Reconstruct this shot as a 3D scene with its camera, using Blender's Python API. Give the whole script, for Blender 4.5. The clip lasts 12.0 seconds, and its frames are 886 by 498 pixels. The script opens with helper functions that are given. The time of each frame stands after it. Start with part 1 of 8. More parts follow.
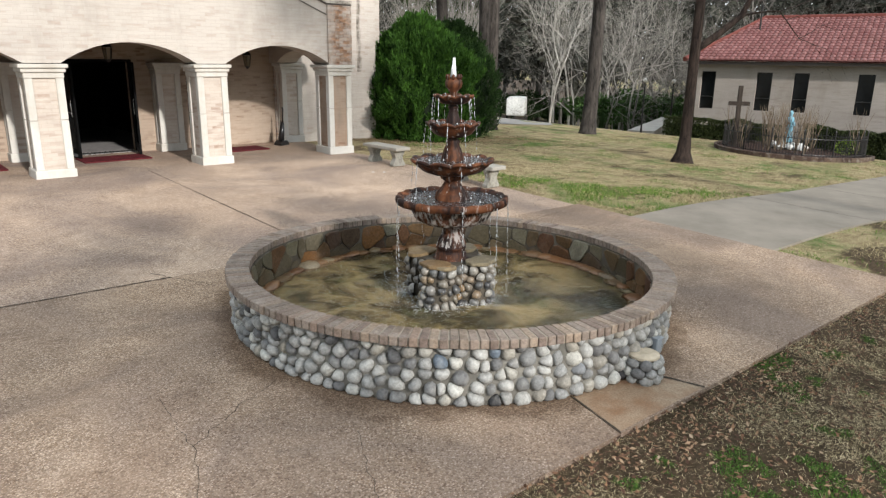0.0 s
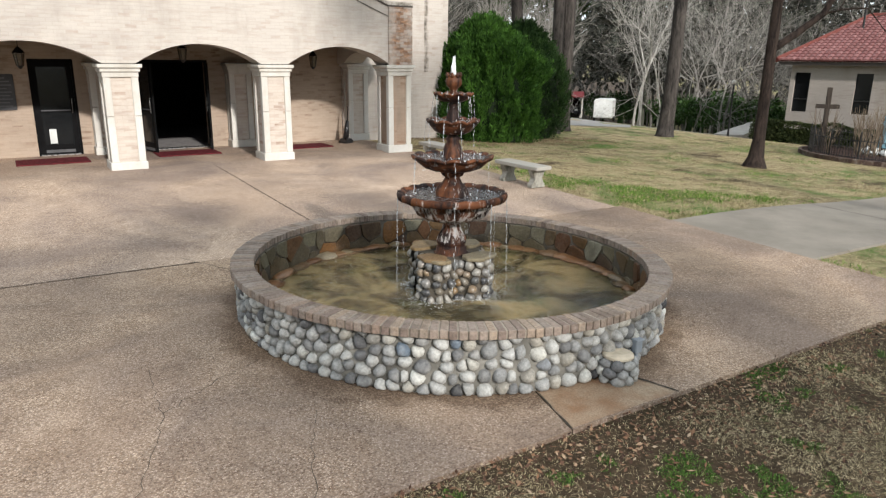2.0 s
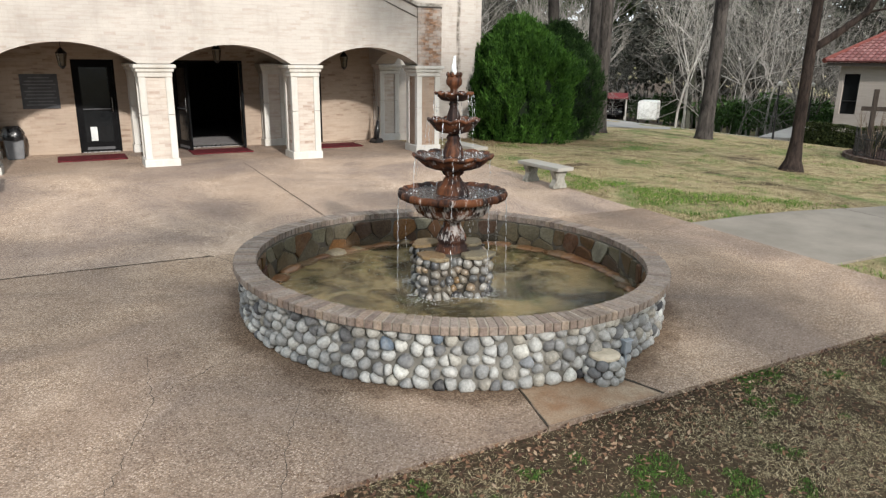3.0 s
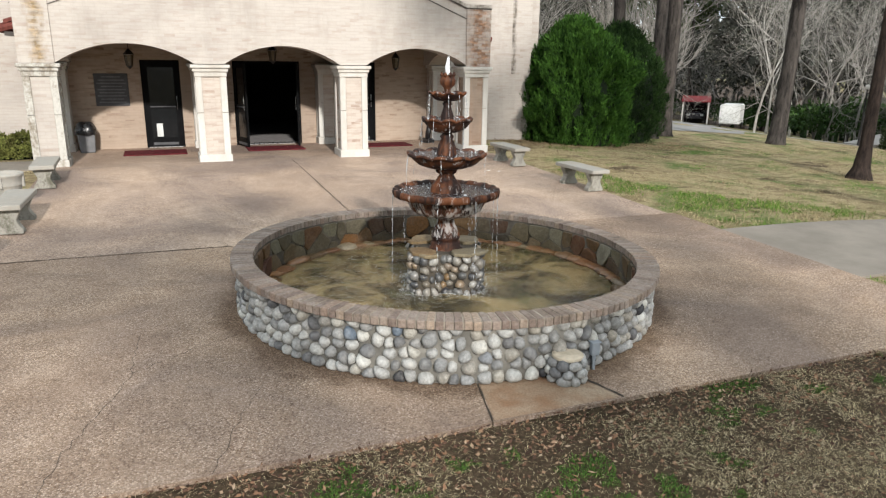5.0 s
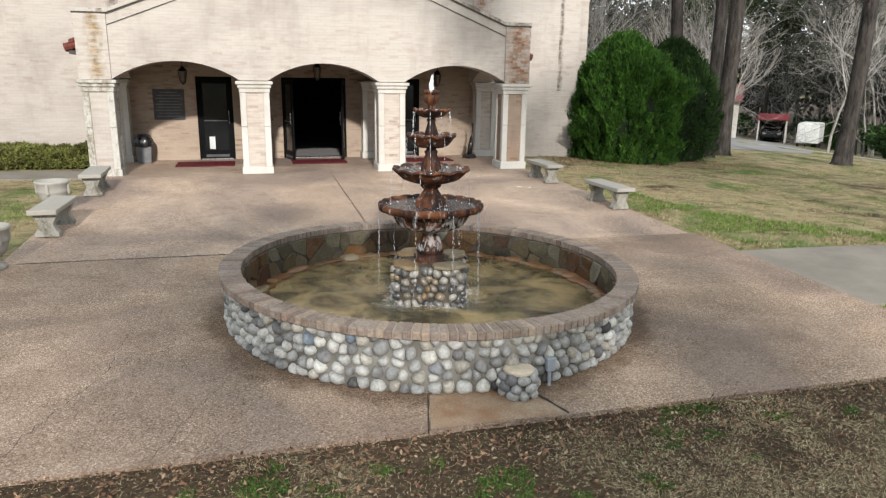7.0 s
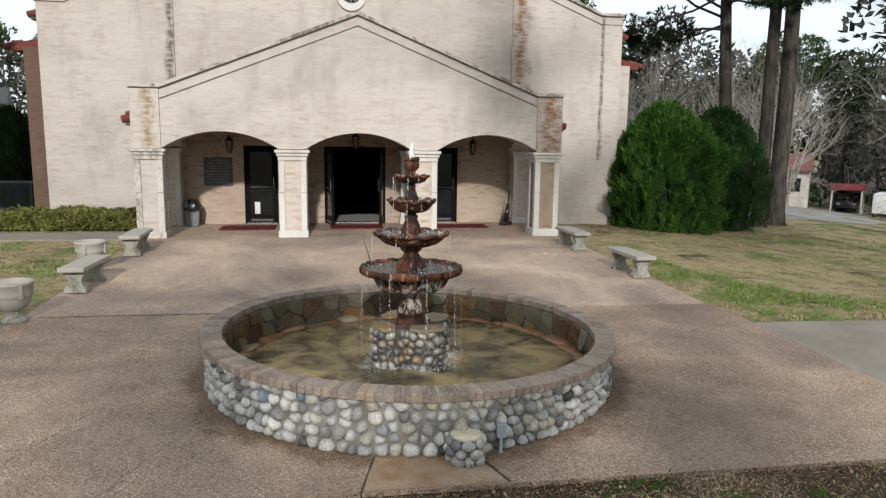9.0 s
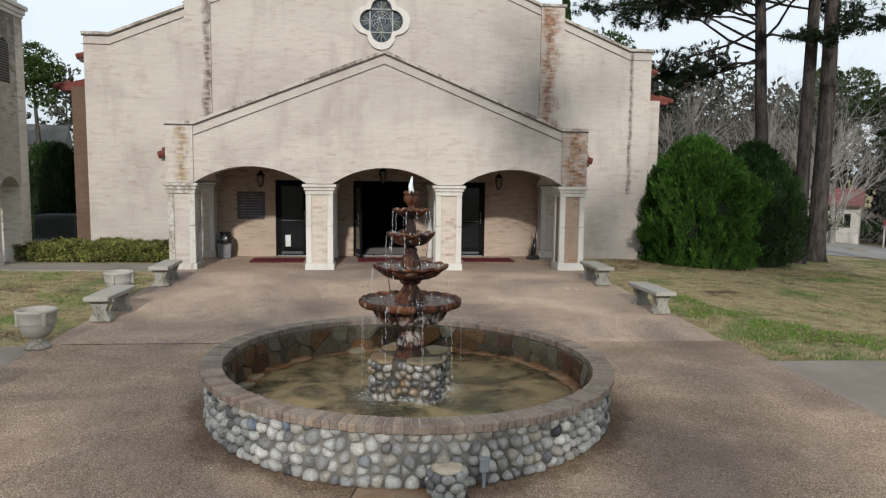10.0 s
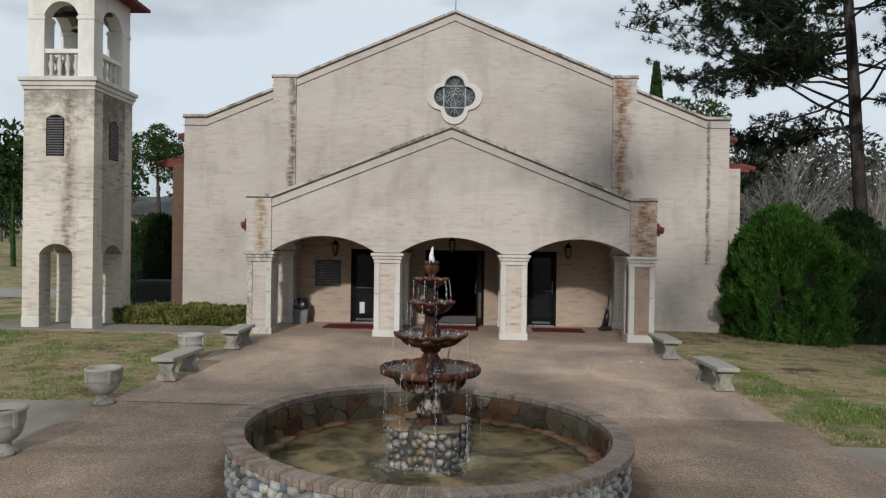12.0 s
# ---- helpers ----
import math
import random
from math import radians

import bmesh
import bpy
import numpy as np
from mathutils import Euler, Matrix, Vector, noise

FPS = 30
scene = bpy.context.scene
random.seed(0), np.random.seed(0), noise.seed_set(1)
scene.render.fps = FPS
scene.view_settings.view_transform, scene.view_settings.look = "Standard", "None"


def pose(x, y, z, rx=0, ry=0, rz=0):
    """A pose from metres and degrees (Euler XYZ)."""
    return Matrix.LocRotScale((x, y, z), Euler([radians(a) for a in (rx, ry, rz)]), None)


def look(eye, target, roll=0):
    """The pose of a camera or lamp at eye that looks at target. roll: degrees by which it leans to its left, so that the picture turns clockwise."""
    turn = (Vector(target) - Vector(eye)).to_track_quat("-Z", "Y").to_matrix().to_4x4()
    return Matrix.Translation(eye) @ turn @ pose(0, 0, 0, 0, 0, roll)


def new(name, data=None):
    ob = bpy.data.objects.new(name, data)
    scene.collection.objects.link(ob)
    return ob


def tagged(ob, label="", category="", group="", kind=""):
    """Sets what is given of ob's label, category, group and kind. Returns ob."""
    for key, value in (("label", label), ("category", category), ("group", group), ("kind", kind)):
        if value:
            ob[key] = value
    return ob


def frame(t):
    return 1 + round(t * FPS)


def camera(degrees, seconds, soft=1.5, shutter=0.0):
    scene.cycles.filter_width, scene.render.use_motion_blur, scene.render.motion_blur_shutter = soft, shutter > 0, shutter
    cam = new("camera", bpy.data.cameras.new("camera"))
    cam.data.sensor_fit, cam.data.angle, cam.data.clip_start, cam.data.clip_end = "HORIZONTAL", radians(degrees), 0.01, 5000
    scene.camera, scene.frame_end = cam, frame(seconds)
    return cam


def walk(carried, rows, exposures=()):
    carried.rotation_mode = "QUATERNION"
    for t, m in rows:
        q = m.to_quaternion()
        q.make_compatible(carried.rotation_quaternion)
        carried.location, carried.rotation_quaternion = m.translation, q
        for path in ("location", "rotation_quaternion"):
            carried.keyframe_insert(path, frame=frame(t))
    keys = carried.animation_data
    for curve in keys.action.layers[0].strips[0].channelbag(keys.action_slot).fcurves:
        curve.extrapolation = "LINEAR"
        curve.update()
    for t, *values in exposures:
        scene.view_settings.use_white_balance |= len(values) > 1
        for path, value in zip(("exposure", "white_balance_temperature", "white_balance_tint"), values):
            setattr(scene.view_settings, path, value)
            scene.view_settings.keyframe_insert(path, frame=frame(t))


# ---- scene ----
cam = camera(65.14, 12.0, 1.3)
PATH = [
    (0, (0.181, 0.106, 2.655), (1.429, 1.575, 2.122), 0.76),
    (0.5, (0.346, -0.072, 2.654), (1.541, 1.441, 2.121), 0.78),
    (1, (0.517, -0.260, 2.649), (1.660, 1.293, 2.117), 0.75),
    (1.5, (0.686, -0.441, 2.644), (1.777, 1.149, 2.111), 0.69),
    (2, (0.869, -0.612, 2.638), (1.905, 1.014, 2.106), 0.66),
    (2.5, (1.050, -0.778, 2.632), (2.032, 0.882, 2.101), 0.64),
    (3, (1.238, -0.927, 2.628), (2.164, 0.764, 2.098), 0.66),
    (5, (2.041, -1.465, 2.628), (2.759, 0.326, 2.099), 0.75),
    (5.5, (2.253, -1.586, 2.631), (2.918, 0.225, 2.103), 0.75),
    (6, (2.474, -1.711, 2.635), (3.087, 0.118, 2.109), 0.79),
    (6.5, (2.701, -1.824, 2.640), (3.268, 0.023, 2.124), 0.81),
    (7, (2.935, -1.933, 2.658), (3.456, -0.065, 2.169), 0.80),
    (9, (3.907, -2.252, 2.650), (4.237, -0.303, 2.348), 0.72),
    (9.5, (4.159, -2.327, 2.652), (4.431, -0.362, 2.397), 0.71),
    (10, (4.408, -2.394, 2.653), (4.612, -0.415, 2.447), 0.71),
    (10.5, (4.651, -2.460, 2.658), (4.782, -0.471, 2.500), 0.73),
    (11, (4.886, -2.515, 2.660), (4.942, -0.519, 2.551), 0.80),
    (11.5, (5.115, -2.552, 2.672), (5.097, -0.553, 2.611), 0.83),
    (12, (5.348, -2.576, 2.683), (5.256, -0.578, 2.670), 0.82),
]
EXPOSURES = [(0, -0.02, 6400, 10), (3, -0.02, 6400, 10), (7, -0.08, 6380, 10), (9, -0.38, 6320, 10), (10, -0.60, 6300, 10), (12, -0.92, 6230, 10)]
walk(cam, [(t, look(eye, target, roll)) for t, eye, target, roll in PATH], EXPOSURES)
# ---- light ----
SUN_TRAVEL = Vector((0.22, 3.10, -1.42)).normalized()
world = bpy.data.worlds.new("world")
scene.world = world
world.use_nodes = True
wn, wl = world.node_tree.nodes, world.node_tree.links
wn.clear()
sky = wn.new("ShaderNodeTexSky")
sky.sky_type, sky.sun_disc = "NISHITA", False
sky.sun_elevation, sky.sun_rotation = radians(24.6), radians(184)
sky.air_density, sky.dust_density, sky.ozone_density = 1.0, 2.0, 1.0
wco = wn.new("ShaderNodeTexCoord")
wmap = wn.new("ShaderNodeMapping")
wmap.inputs["Scale"].default_value = (1.0, 1.0, 2.6)
cloud = wn.new("ShaderNodeTexNoise")
cloud.inputs["Scale"].default_value, cloud.inputs["Detail"].default_value, cloud.inputs["Roughness"].default_value = 1.9, 5.0, 0.55
cramp = wn.new("ShaderNodeValToRGB")
cramp.color_ramp.elements[0].position, cramp.color_ramp.elements[1].position = 0.30, 0.52
cramp.color_ramp.elements[0].color = (0.45, 0.45, 0.45, 1)
cmix = wn.new("ShaderNodeMix")
cmix.data_type = "RGBA"
cmix.inputs[7].default_value = (25.0, 27.4, 28.8, 1)
background = wn.new("ShaderNodeBackground")
background.inputs["Strength"].default_value = 0.052
wout = wn.new("ShaderNodeOutputWorld")
wl.new(wco.outputs["Generated"], wmap.inputs["Vector"])
wl.new(wmap.outputs["Vector"], cloud.inputs["Vector"])
wl.new(cloud.outputs["Fac"], cramp.inputs["Fac"])
wl.new(cramp.outputs["Color"], cmix.inputs[0])
wl.new(sky.outputs["Color"], cmix.inputs[6])
wl.new(cmix.outputs[2], background.inputs["Color"])
wl.new(background.outputs["Background"], wout.inputs["Surface"])
sun = new("sun", bpy.data.lights.new("sun", "SUN"))
sun.data.energy, sun.data.angle, sun.data.color = 5.2, radians(2.2), (1.0, 0.95, 0.88)
sun.matrix_world = look((0, -20, 20), Vector((0, -20, 20)) + SUN_TRAVEL)


# ---- materials ----
class Mat:
    """A node material with short calls."""

    def __init__(self, name, rough=0.8, metal=0.0):
        self.m = bpy.data.materials.new(name)
        self.m.use_nodes = True
        self.n, self.l = self.m.node_tree.nodes, self.m.node_tree.links
        self.b = self.n["Principled BSDF"]
        self.b.inputs["Roughness"].default_value = rough
        self.b.inputs["Metallic"].default_value = metal
        self.b.inputs["Specular IOR Level"].default_value = 0.5 if rough < 0.42 or metal else 0.12
        self.geo = self.n.new("ShaderNodeNewGeometry")
        self.inf = self.n.new("ShaderNodeObjectInfo")

    def put(self, socket, value):
        if hasattr(value, "is_output"):
            self.l.new(value, socket)
        else:
            socket.default_value = value

    def pos(self, scale=(1, 1, 1), local=False):
        mp = self.n.new("ShaderNodeMapping")
        mp.inputs["Scale"].default_value = scale
        if local:
            co = self.n.new("ShaderNodeTexCoord")
            self.l.new(co.outputs["Object"], mp.inputs["Vector"])
        else:
            self.l.new(self.geo.outputs["Position"], mp.inputs["Vector"])
        return mp.outputs["Vector"]

    def noise(self, scale, detail=4, rough=0.55, vec=None, distort=0.0):
        t = self.n.new("ShaderNodeTexNoise")
        t.inputs["Scale"].default_value, t.inputs["Detail"].default_value = scale, detail
        t.inputs["Roughness"].default_value, t.inputs["Distortion"].default_value = rough, distort
        self.l.new(vec or self.pos(), t.inputs["Vector"])
        return t.outputs["Fac"]

    def voronoi(self, scale, vec=None, feature="F1", out="Distance"):
        t = self.n.new("ShaderNodeTexVoronoi")
        t.feature = feature
        t.inputs["Scale"].default_value = scale
        self.l.new(vec or self.pos(), t.inputs["Vector"])
        return t.outputs[out]

    def ramp(self, fac, *stops):
        r = self.n.new("ShaderNodeValToRGB")
        e = r.color_ramp.elements
        while len(e) < len(stops):
            e.new(0.5)
        for el, (p, c) in zip(e, stops):
            el.position = p
            el.color = (c, c, c, 1) if isinstance(c, (int, float)) else (*c, 1)
        self.l.new(fac, r.inputs["Fac"])
        return r.outputs["Color"]

    def mix(self, fac, a, b, how="MIX"):
        x = self.n.new("ShaderNodeMix")
        x.data_type, x.blend_type = "RGBA", how
        for s, v in ((x.inputs[0], fac), (x.inputs[6], a), (x.inputs[7], b)):
            if isinstance(v, tuple):
                v = (*v, 1)
            self.put(s, v)
        return x.outputs[2]

    def maths(self, op, a, b=0.0):
        x = self.n.new("ShaderNodeMath")
        x.operation = op
        self.put(x.inputs[0], a)
        self.put(x.inputs[1], b)
        return x.outputs[0]

    def color(self, c):
        if isinstance(c, tuple):
            c = (*c, 1)
        self.put(self.b.inputs["Base Color"], c)
        return self

    def rough(self, r):
        self.put(self.b.inputs["Roughness"], r)
        return self

    def bump(self, height, strength=0.4, dist=0.01):
        bp = self.n.new("ShaderNodeBump")
        bp.inputs["Strength"].default_value, bp.inputs["Distance"].default_value = strength, dist
        self.l.new(height, bp.inputs["Height"])
        self.l.new(bp.outputs["Normal"], self.b.inputs["Normal"])
        return self


def random_colour(mt, *stops):
    """A colour picked by the object's own random number."""
    return mt.ramp(mt.inf.outputs["Random"], *stops)


def wall_vector(mt):
    """Wall coordinates: along the wall, up, nothing."""
    sep = mt.n.new("ShaderNodeSeparateXYZ")
    com = mt.n.new("ShaderNodeCombineXYZ")
    mt.l.new(mt.geo.outputs["Position"], sep.inputs[0])
    mt.l.new(mt.maths("ADD", sep.outputs[0], sep.outputs[1]), com.inputs[0])
    mt.l.new(sep.outputs[2], com.inputs[1])
    return com.outputs[0]


def scaled(mt, vec, s):
    mp = mt.n.new("ShaderNodeMapping")
    mp.inputs["Scale"].default_value = s
    mt.l.new(vec, mp.inputs["Vector"])
    return mp.outputs["Vector"]


def painted_brick(name, paint, bare, worn=0.5, stains=0.35, band=None, run_colour=(0.16, 0.085, 0.045), crest=None):
    """band: the middle and half width, along x, of a run of stain down the wall; crest: two heights and the depth of a mould stain under a cornice."""
    mt = Mat(name, 0.85)
    v = wall_vector(mt)
    br = mt.n.new("ShaderNodeTexBrick")
    br.inputs["Scale"].default_value = 1.0
    br.inputs["Brick Width"].default_value, br.inputs["Row Height"].default_value = 0.215, 0.070
    br.inputs["Mortar Size"].default_value, br.inputs["Mortar Smooth"].default_value = 0.006, 0.3
    br.inputs["Color1"].default_value, br.inputs["Color2"].default_value = (0, 0, 0, 1), (1, 1, 1, 1)
    br.inputs["Mortar"].default_value = (0.5, 0.5, 0.5, 1)
    mt.l.new(v, br.inputs["Vector"])
    streak = mt.noise(1.0, 5, 0.65, scaled(mt, v, (1.8, 11.0, 1)))
    patch = mt.noise(0.55, 4, 0.6, v)
    wear = mt.maths("MULTIPLY", mt.ramp(br.outputs["Color"], (0.35, 0.0), (1.0, 1.0)), mt.ramp(streak, (0.40, 0.0), (0.62, 1.0)))
    wear = mt.maths("MULTIPLY", wear, mt.ramp(patch, (0.36, 0.10), (0.60, 1.0)))
    tone = mt.mix(mt.ramp(streak, (0.3, 0.0), (0.75, 1.0)), paint, tuple(c * 0.90 for c in paint))
    c = mt.mix(mt.maths("MULTIPLY", wear, worn), tone, bare)
    grime = mt.noise(0.8, 6, 0.65, scaled(mt, v, (1.6, 0.45, 1)))
    c = mt.mix(mt.maths("MULTIPLY", mt.ramp(grime, (0.5, 0.0), (0.78, 1.0)), stains), c, (0.20, 0.17, 0.14))
    c = mt.mix(mt.maths("MULTIPLY", br.outputs["Fac"], 0.25), c, tuple(x * 0.70 for x in paint))
    cloudy = mt.noise(0.34, 5, 0.6, scaled(mt, v, (1.0, 1.5, 1)), 0.8)
    c = mt.mix(mt.ramp(cloudy, (0.44, 0.0), (0.66, 0.55)), c, (0.74, 0.73, 0.735), "MULTIPLY")
    if band:
        sx = mt.n.new("ShaderNodeSeparateXYZ")
        mt.l.new(mt.geo.outputs["Position"], sx.inputs[0])
        wob = mt.maths("MULTIPLY", mt.maths("SUBTRACT", mt.noise(1.0, 5, 0.7, scaled(mt, v, (2.6, 1.6, 1))), 0.5), band[1] * 4.2)
        off = mt.maths("ABSOLUTE", mt.maths("ADD", mt.maths("SUBTRACT", sx.outputs[0], band[0]), wob))
        f = mt.ramp(mt.maths("DIVIDE", off, band[1] * 1.25), (0.15, 1.0), (1.0, 0.0))
        spots = mt.maths("ADD", mt.maths("MULTIPLY", mt.noise(1.0, 6, 0.75, scaled(mt, v, (4.0, 5.0, 1))), 0.72), mt.maths("MULTIPLY", mt.ramp(br.outputs["Color"], (0.0, 0.0), (1.0, 1.0)), 0.28))
        f = mt.maths("MULTIPLY", f, mt.ramp(spots, (0.34, 0.35), (0.56, 1.0)))
        hue = mt.ramp(mt.noise(1.0, 5, 0.7, scaled(mt, v, (5.0, 13.0, 1))), (0.36, tuple(x * 0.45 for x in run_colour)), (0.52, run_colour), (0.66, tuple(min(1, x * 1.9) for x in run_colour)))
        c = mt.mix(mt.maths("MULTIPLY", f, 0.85), c, hue)
    if crest:
        sz = mt.n.new("ShaderNodeSeparateXYZ")
        mt.l.new(mt.geo.outputs["Position"], sz.inputs[0])
        up = mt.maths("DIVIDE", mt.maths("SUBTRACT", sz.outputs[2], crest[0]), crest[1] - crest[0])
        mould = mt.maths("ADD", up, mt.maths("MULTIPLY", mt.maths("SUBTRACT", mt.noise(1.0, 6, 0.75, scaled(mt, v, (3.0, 4.5, 1))), 0.5), 2.6))
        c = mt.mix(mt.maths("MULTIPLY", mt.ramp(mould, (0.45, 0.0), (1.0, 1.0)), crest[2]), c, (0.085, 0.08, 0.06))
    mt.color(c)
    h = mt.maths("SUBTRACT", mt.maths("MULTIPLY", mt.noise(30, 3), 0.35), br.outputs["Fac"])
    mt.bump(h, 0.45, 0.006)
    return mt.m


def plain(name, c, rough=0.6, metal=0.0, vary=0.15, scale=6.0, bump=0.0, fine=60.0):
    mt = Mat(name, rough, metal)
    f = mt.ramp(mt.noise(scale, 5), (0.3, 0.0), (0.7, 1.0))
    mt.color(mt.mix(f, tuple(x * (1 - vary) for x in c), tuple(min(1, x * (1 + vary)) for x in c)))
    mt.rough(mt.ramp(mt.noise(scale * 2.3, 4), (0.3, max(0.02, rough - 0.12)), (0.7, min(1, rough + 0.12))))
    if bump:
        mt.bump(mt.noise(fine, 4), bump, 0.01)
    return mt.m


CREAM, BARE = (0.470, 0.426, 0.383), (0.27, 0.18, 0.13)
M_WALL = painted_brick("painted_brick", CREAM, BARE, 0.42, 0.50)
M_STAINED = painted_brick("rust_stained_brick", CREAM, BARE, 0.6, 0.5, (9.62, 0.42), (0.20, 0.098, 0.048))
M_RUSTRUN = painted_brick("rust_run_brick", CREAM, BARE, 0.6, 0.3, (9.62, 0.27), (0.18, 0.085, 0.040))
M_STREAKED = painted_brick("dark_run_brick", CREAM, BARE, 0.6, 0.3, (-0.24, 0.12), (0.07, 0.05, 0.035))
M_WINGRUN = painted_brick("wing_run_brick", CREAM, BARE, 0.6, 0.3, (12.22, 0.07), (0.09, 0.075, 0.06))
M_MOSSY = painted_brick("mossy_brick", CREAM, BARE, 0.6, 0.45, (-0.22, 0.14), (0.24, 0.165, 0.08))
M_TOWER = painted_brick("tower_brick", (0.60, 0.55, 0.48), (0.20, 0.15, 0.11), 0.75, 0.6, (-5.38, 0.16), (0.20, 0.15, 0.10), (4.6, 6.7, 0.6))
# Side paint is darker than the front: its shade coloured in, besides the mould.
M_TOWERSIDE = painted_brick("tower_side_shaded_brick", (0.38, 0.345, 0.295), (0.12, 0.10, 0.075), 0.9, 0.7, None, (0.1, 0.1, 0.1), (3.6, 6.4, 0.8))
M_PANEL = painted_brick("pier_brick", (0.52, 0.455, 0.395), (0.27, 0.175, 0.125), 1.0, 0.35)
# Same cream paint as the front, browned to carry the porch's shade.
M_PORCHWALL = painted_brick("porch_shaded_brick", (0.41, 0.325, 0.255), (0.17, 0.095, 0.06), 1.0, 0.35)
M_HALLWALL = painted_brick("hall_brick", (0.33, 0.295, 0.265), (0.20, 0.155, 0.13), 0.6, 0.7)


def stucco(name, c, dirt):
    mt = Mat(name, 0.8)
    f = mt.ramp(mt.noise(1.3, 6, 0.65, mt.pos((1, 1, 0.35))), (0.45, 0.0), (0.75, 1.0))
    col = mt.mix(mt.maths("MULTIPLY", f, dirt), c, (0.30, 0.26, 0.21))
    col = mt.mix(mt.maths("MULTIPLY", mt.ramp(mt.noise(14, 4), (0.5, 0.0), (0.8, 1.0)), dirt * 0.6), col, (0.42, 0.37, 0.31))
    mt.color(col)
    mt.bump(mt.noise(45, 4), 0.25, 0.006)
    return mt.m


def weathered(name, c, dark, scale=1.3):
    """Painted stone with soot and lichen settled on it in blotches and runs."""
    mt = Mat(name, 0.88)
    f = mt.noise(scale, 7, 0.72, mt.pos((1.0, 1.0, 0.45)), 0.6)
    g = mt.noise(scale * 9, 5, 0.7)
    col = mt.mix(mt.ramp(g, (0.35, 0.0), (0.7, 1.0)), c, tuple(x * 0.84 for x in c))
    spread = mt.maths("ADD", f, mt.maths("MULTIPLY", mt.maths("SUBTRACT", g, 0.5), 0.35))
    col = mt.mix(mt.ramp(spread, (0.47, 0.0), (0.64, 0.85)), col, dark)
    mt.color(col)
    mt.bump(g, 0.3, 0.005)
    return mt.m


M_WHITE = stucco("white_trim", (0.52, 0.50, 0.465), 0.75)
M_COPING = weathered("coping", (0.45, 0.41, 0.365), (0.085, 0.07, 0.055))
M_GRIMY = weathered("grimy_white_trim", (0.47, 0.45, 0.41), (0.16, 0.125, 0.085), 2.2)
M_DARKLINE = plain("dark_flashing", (0.07, 0.06, 0.055), 0.7)
M_DOOR = plain("black_door", (0.006, 0.006, 0.0065), 0.5, 0.0, 0.3)
M_DOOR.node_tree.nodes["Principled BSDF"].inputs["Specular IOR Level"].default_value = 0.04
M_METALBLACK = plain("black_iron", (0.015, 0.014, 0.014), 0.45, 0.4)
M_GLASSDARK = plain("dark_glass", (0.008, 0.009, 0.010), 0.12)
M_GLASSDARK.node_tree.nodes["Principled BSDF"].inputs["Specular IOR Level"].default_value = 0.22
M_MAT = plain("red_doormat", (0.10, 0.018, 0.022), 0.95, 0, 0.35, 9, 0.5, 220)
# Near-black colour stands in for the gloom of an unlit room.
M_INSIDE = plain("unlit_interior", (0.015, 0.013, 0.012), 0.9)
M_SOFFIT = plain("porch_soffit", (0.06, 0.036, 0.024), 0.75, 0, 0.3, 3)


# ---- building blocks ----
def box(bm, x0, y0, z0, x1, y1, z1):
    v = [bm.verts.new((x, y, z)) for z in (z0, z1) for x, y in ((x0, y0), (x1, y0), (x1, y1), (x0, y1))]
    for f in ((3, 2, 1, 0), (4, 5, 6, 7), (0, 1, 5, 4), (1, 2, 6, 5), (2, 3, 7, 6), (3, 0, 4, 7)):
        bm.faces.new([v[i] for i in f])
    return v


def prism(bm, pts, a, b, axis="y"):
    """An outline (u, w) swept from a to b along the axis; u, w are the other two in the order x, y, z."""
    def at(u, w, s):
        return {"y": (u, s, w), "x": (s, u, w), "z": (u, w, s)}[axis]
    lo = [bm.verts.new(at(u, w, a)) for u, w in pts]
    hi = [bm.verts.new(at(u, w, b)) for u, w in pts]
    n = len(pts)
    bm.faces.new(lo)
    bm.faces.new(hi[::-1])
    for i in range(n):
        bm.faces.new((lo[i], hi[i], hi[(i + 1) % n], lo[(i + 1) % n]))


def lathe(bm, profile, n=32, at=(0, 0, 0), wave=None, close=False):
    """A profile of (radius, height) turned round z; wave(r, z, angle) gives a new (r, z)."""
    rings = []
    for r, z in profile:
        ring = []
        for k in range(n):
            a = 2 * math.pi * k / n
            rr, zz = wave(r, z, a) if wave else (r, z)
            ring.append(bm.verts.new((at[0] + rr * math.cos(a), at[1] + rr * math.sin(a), at[2] + zz)))
        rings.append(ring)
    for r0, r1 in zip(rings, rings[1:]):
        for k in range(n):
            bm.faces.new((r0[k], r0[(k + 1) % n], r1[(k + 1) % n], r1[k]))
    if close:
        bm.faces.new(rings[0][::-1])
        bm.faces.new(rings[-1])


def tube(bm, pts, radii, n=6, caps=True):
    pts = [Vector(p) for p in pts]
    rings = []
    for i, p in enumerate(pts):
        d = (pts[min(i + 1, len(pts) - 1)] - pts[max(i - 1, 0)]).normalized()
        u = d.orthogonal().normalized() if i == 0 else (u - d * u.dot(d)).normalized()
        w = d.cross(u)
        r = radii[i] if isinstance(radii, (list, tuple)) else radii
        rings.append([bm.verts.new(p + r * (math.cos(2 * math.pi * k / n) * u + math.sin(2 * math.pi * k / n) * w)) for k in range(n)])
    for r0, r1 in zip(rings, rings[1:]):
        for k in range(n):
            bm.faces.new((r0[k], r0[(k + 1) % n], r1[(k + 1) % n], r1[k]))
    if caps:
        bm.faces.new(rings[0][::-1])
        bm.faces.new(rings[-1])


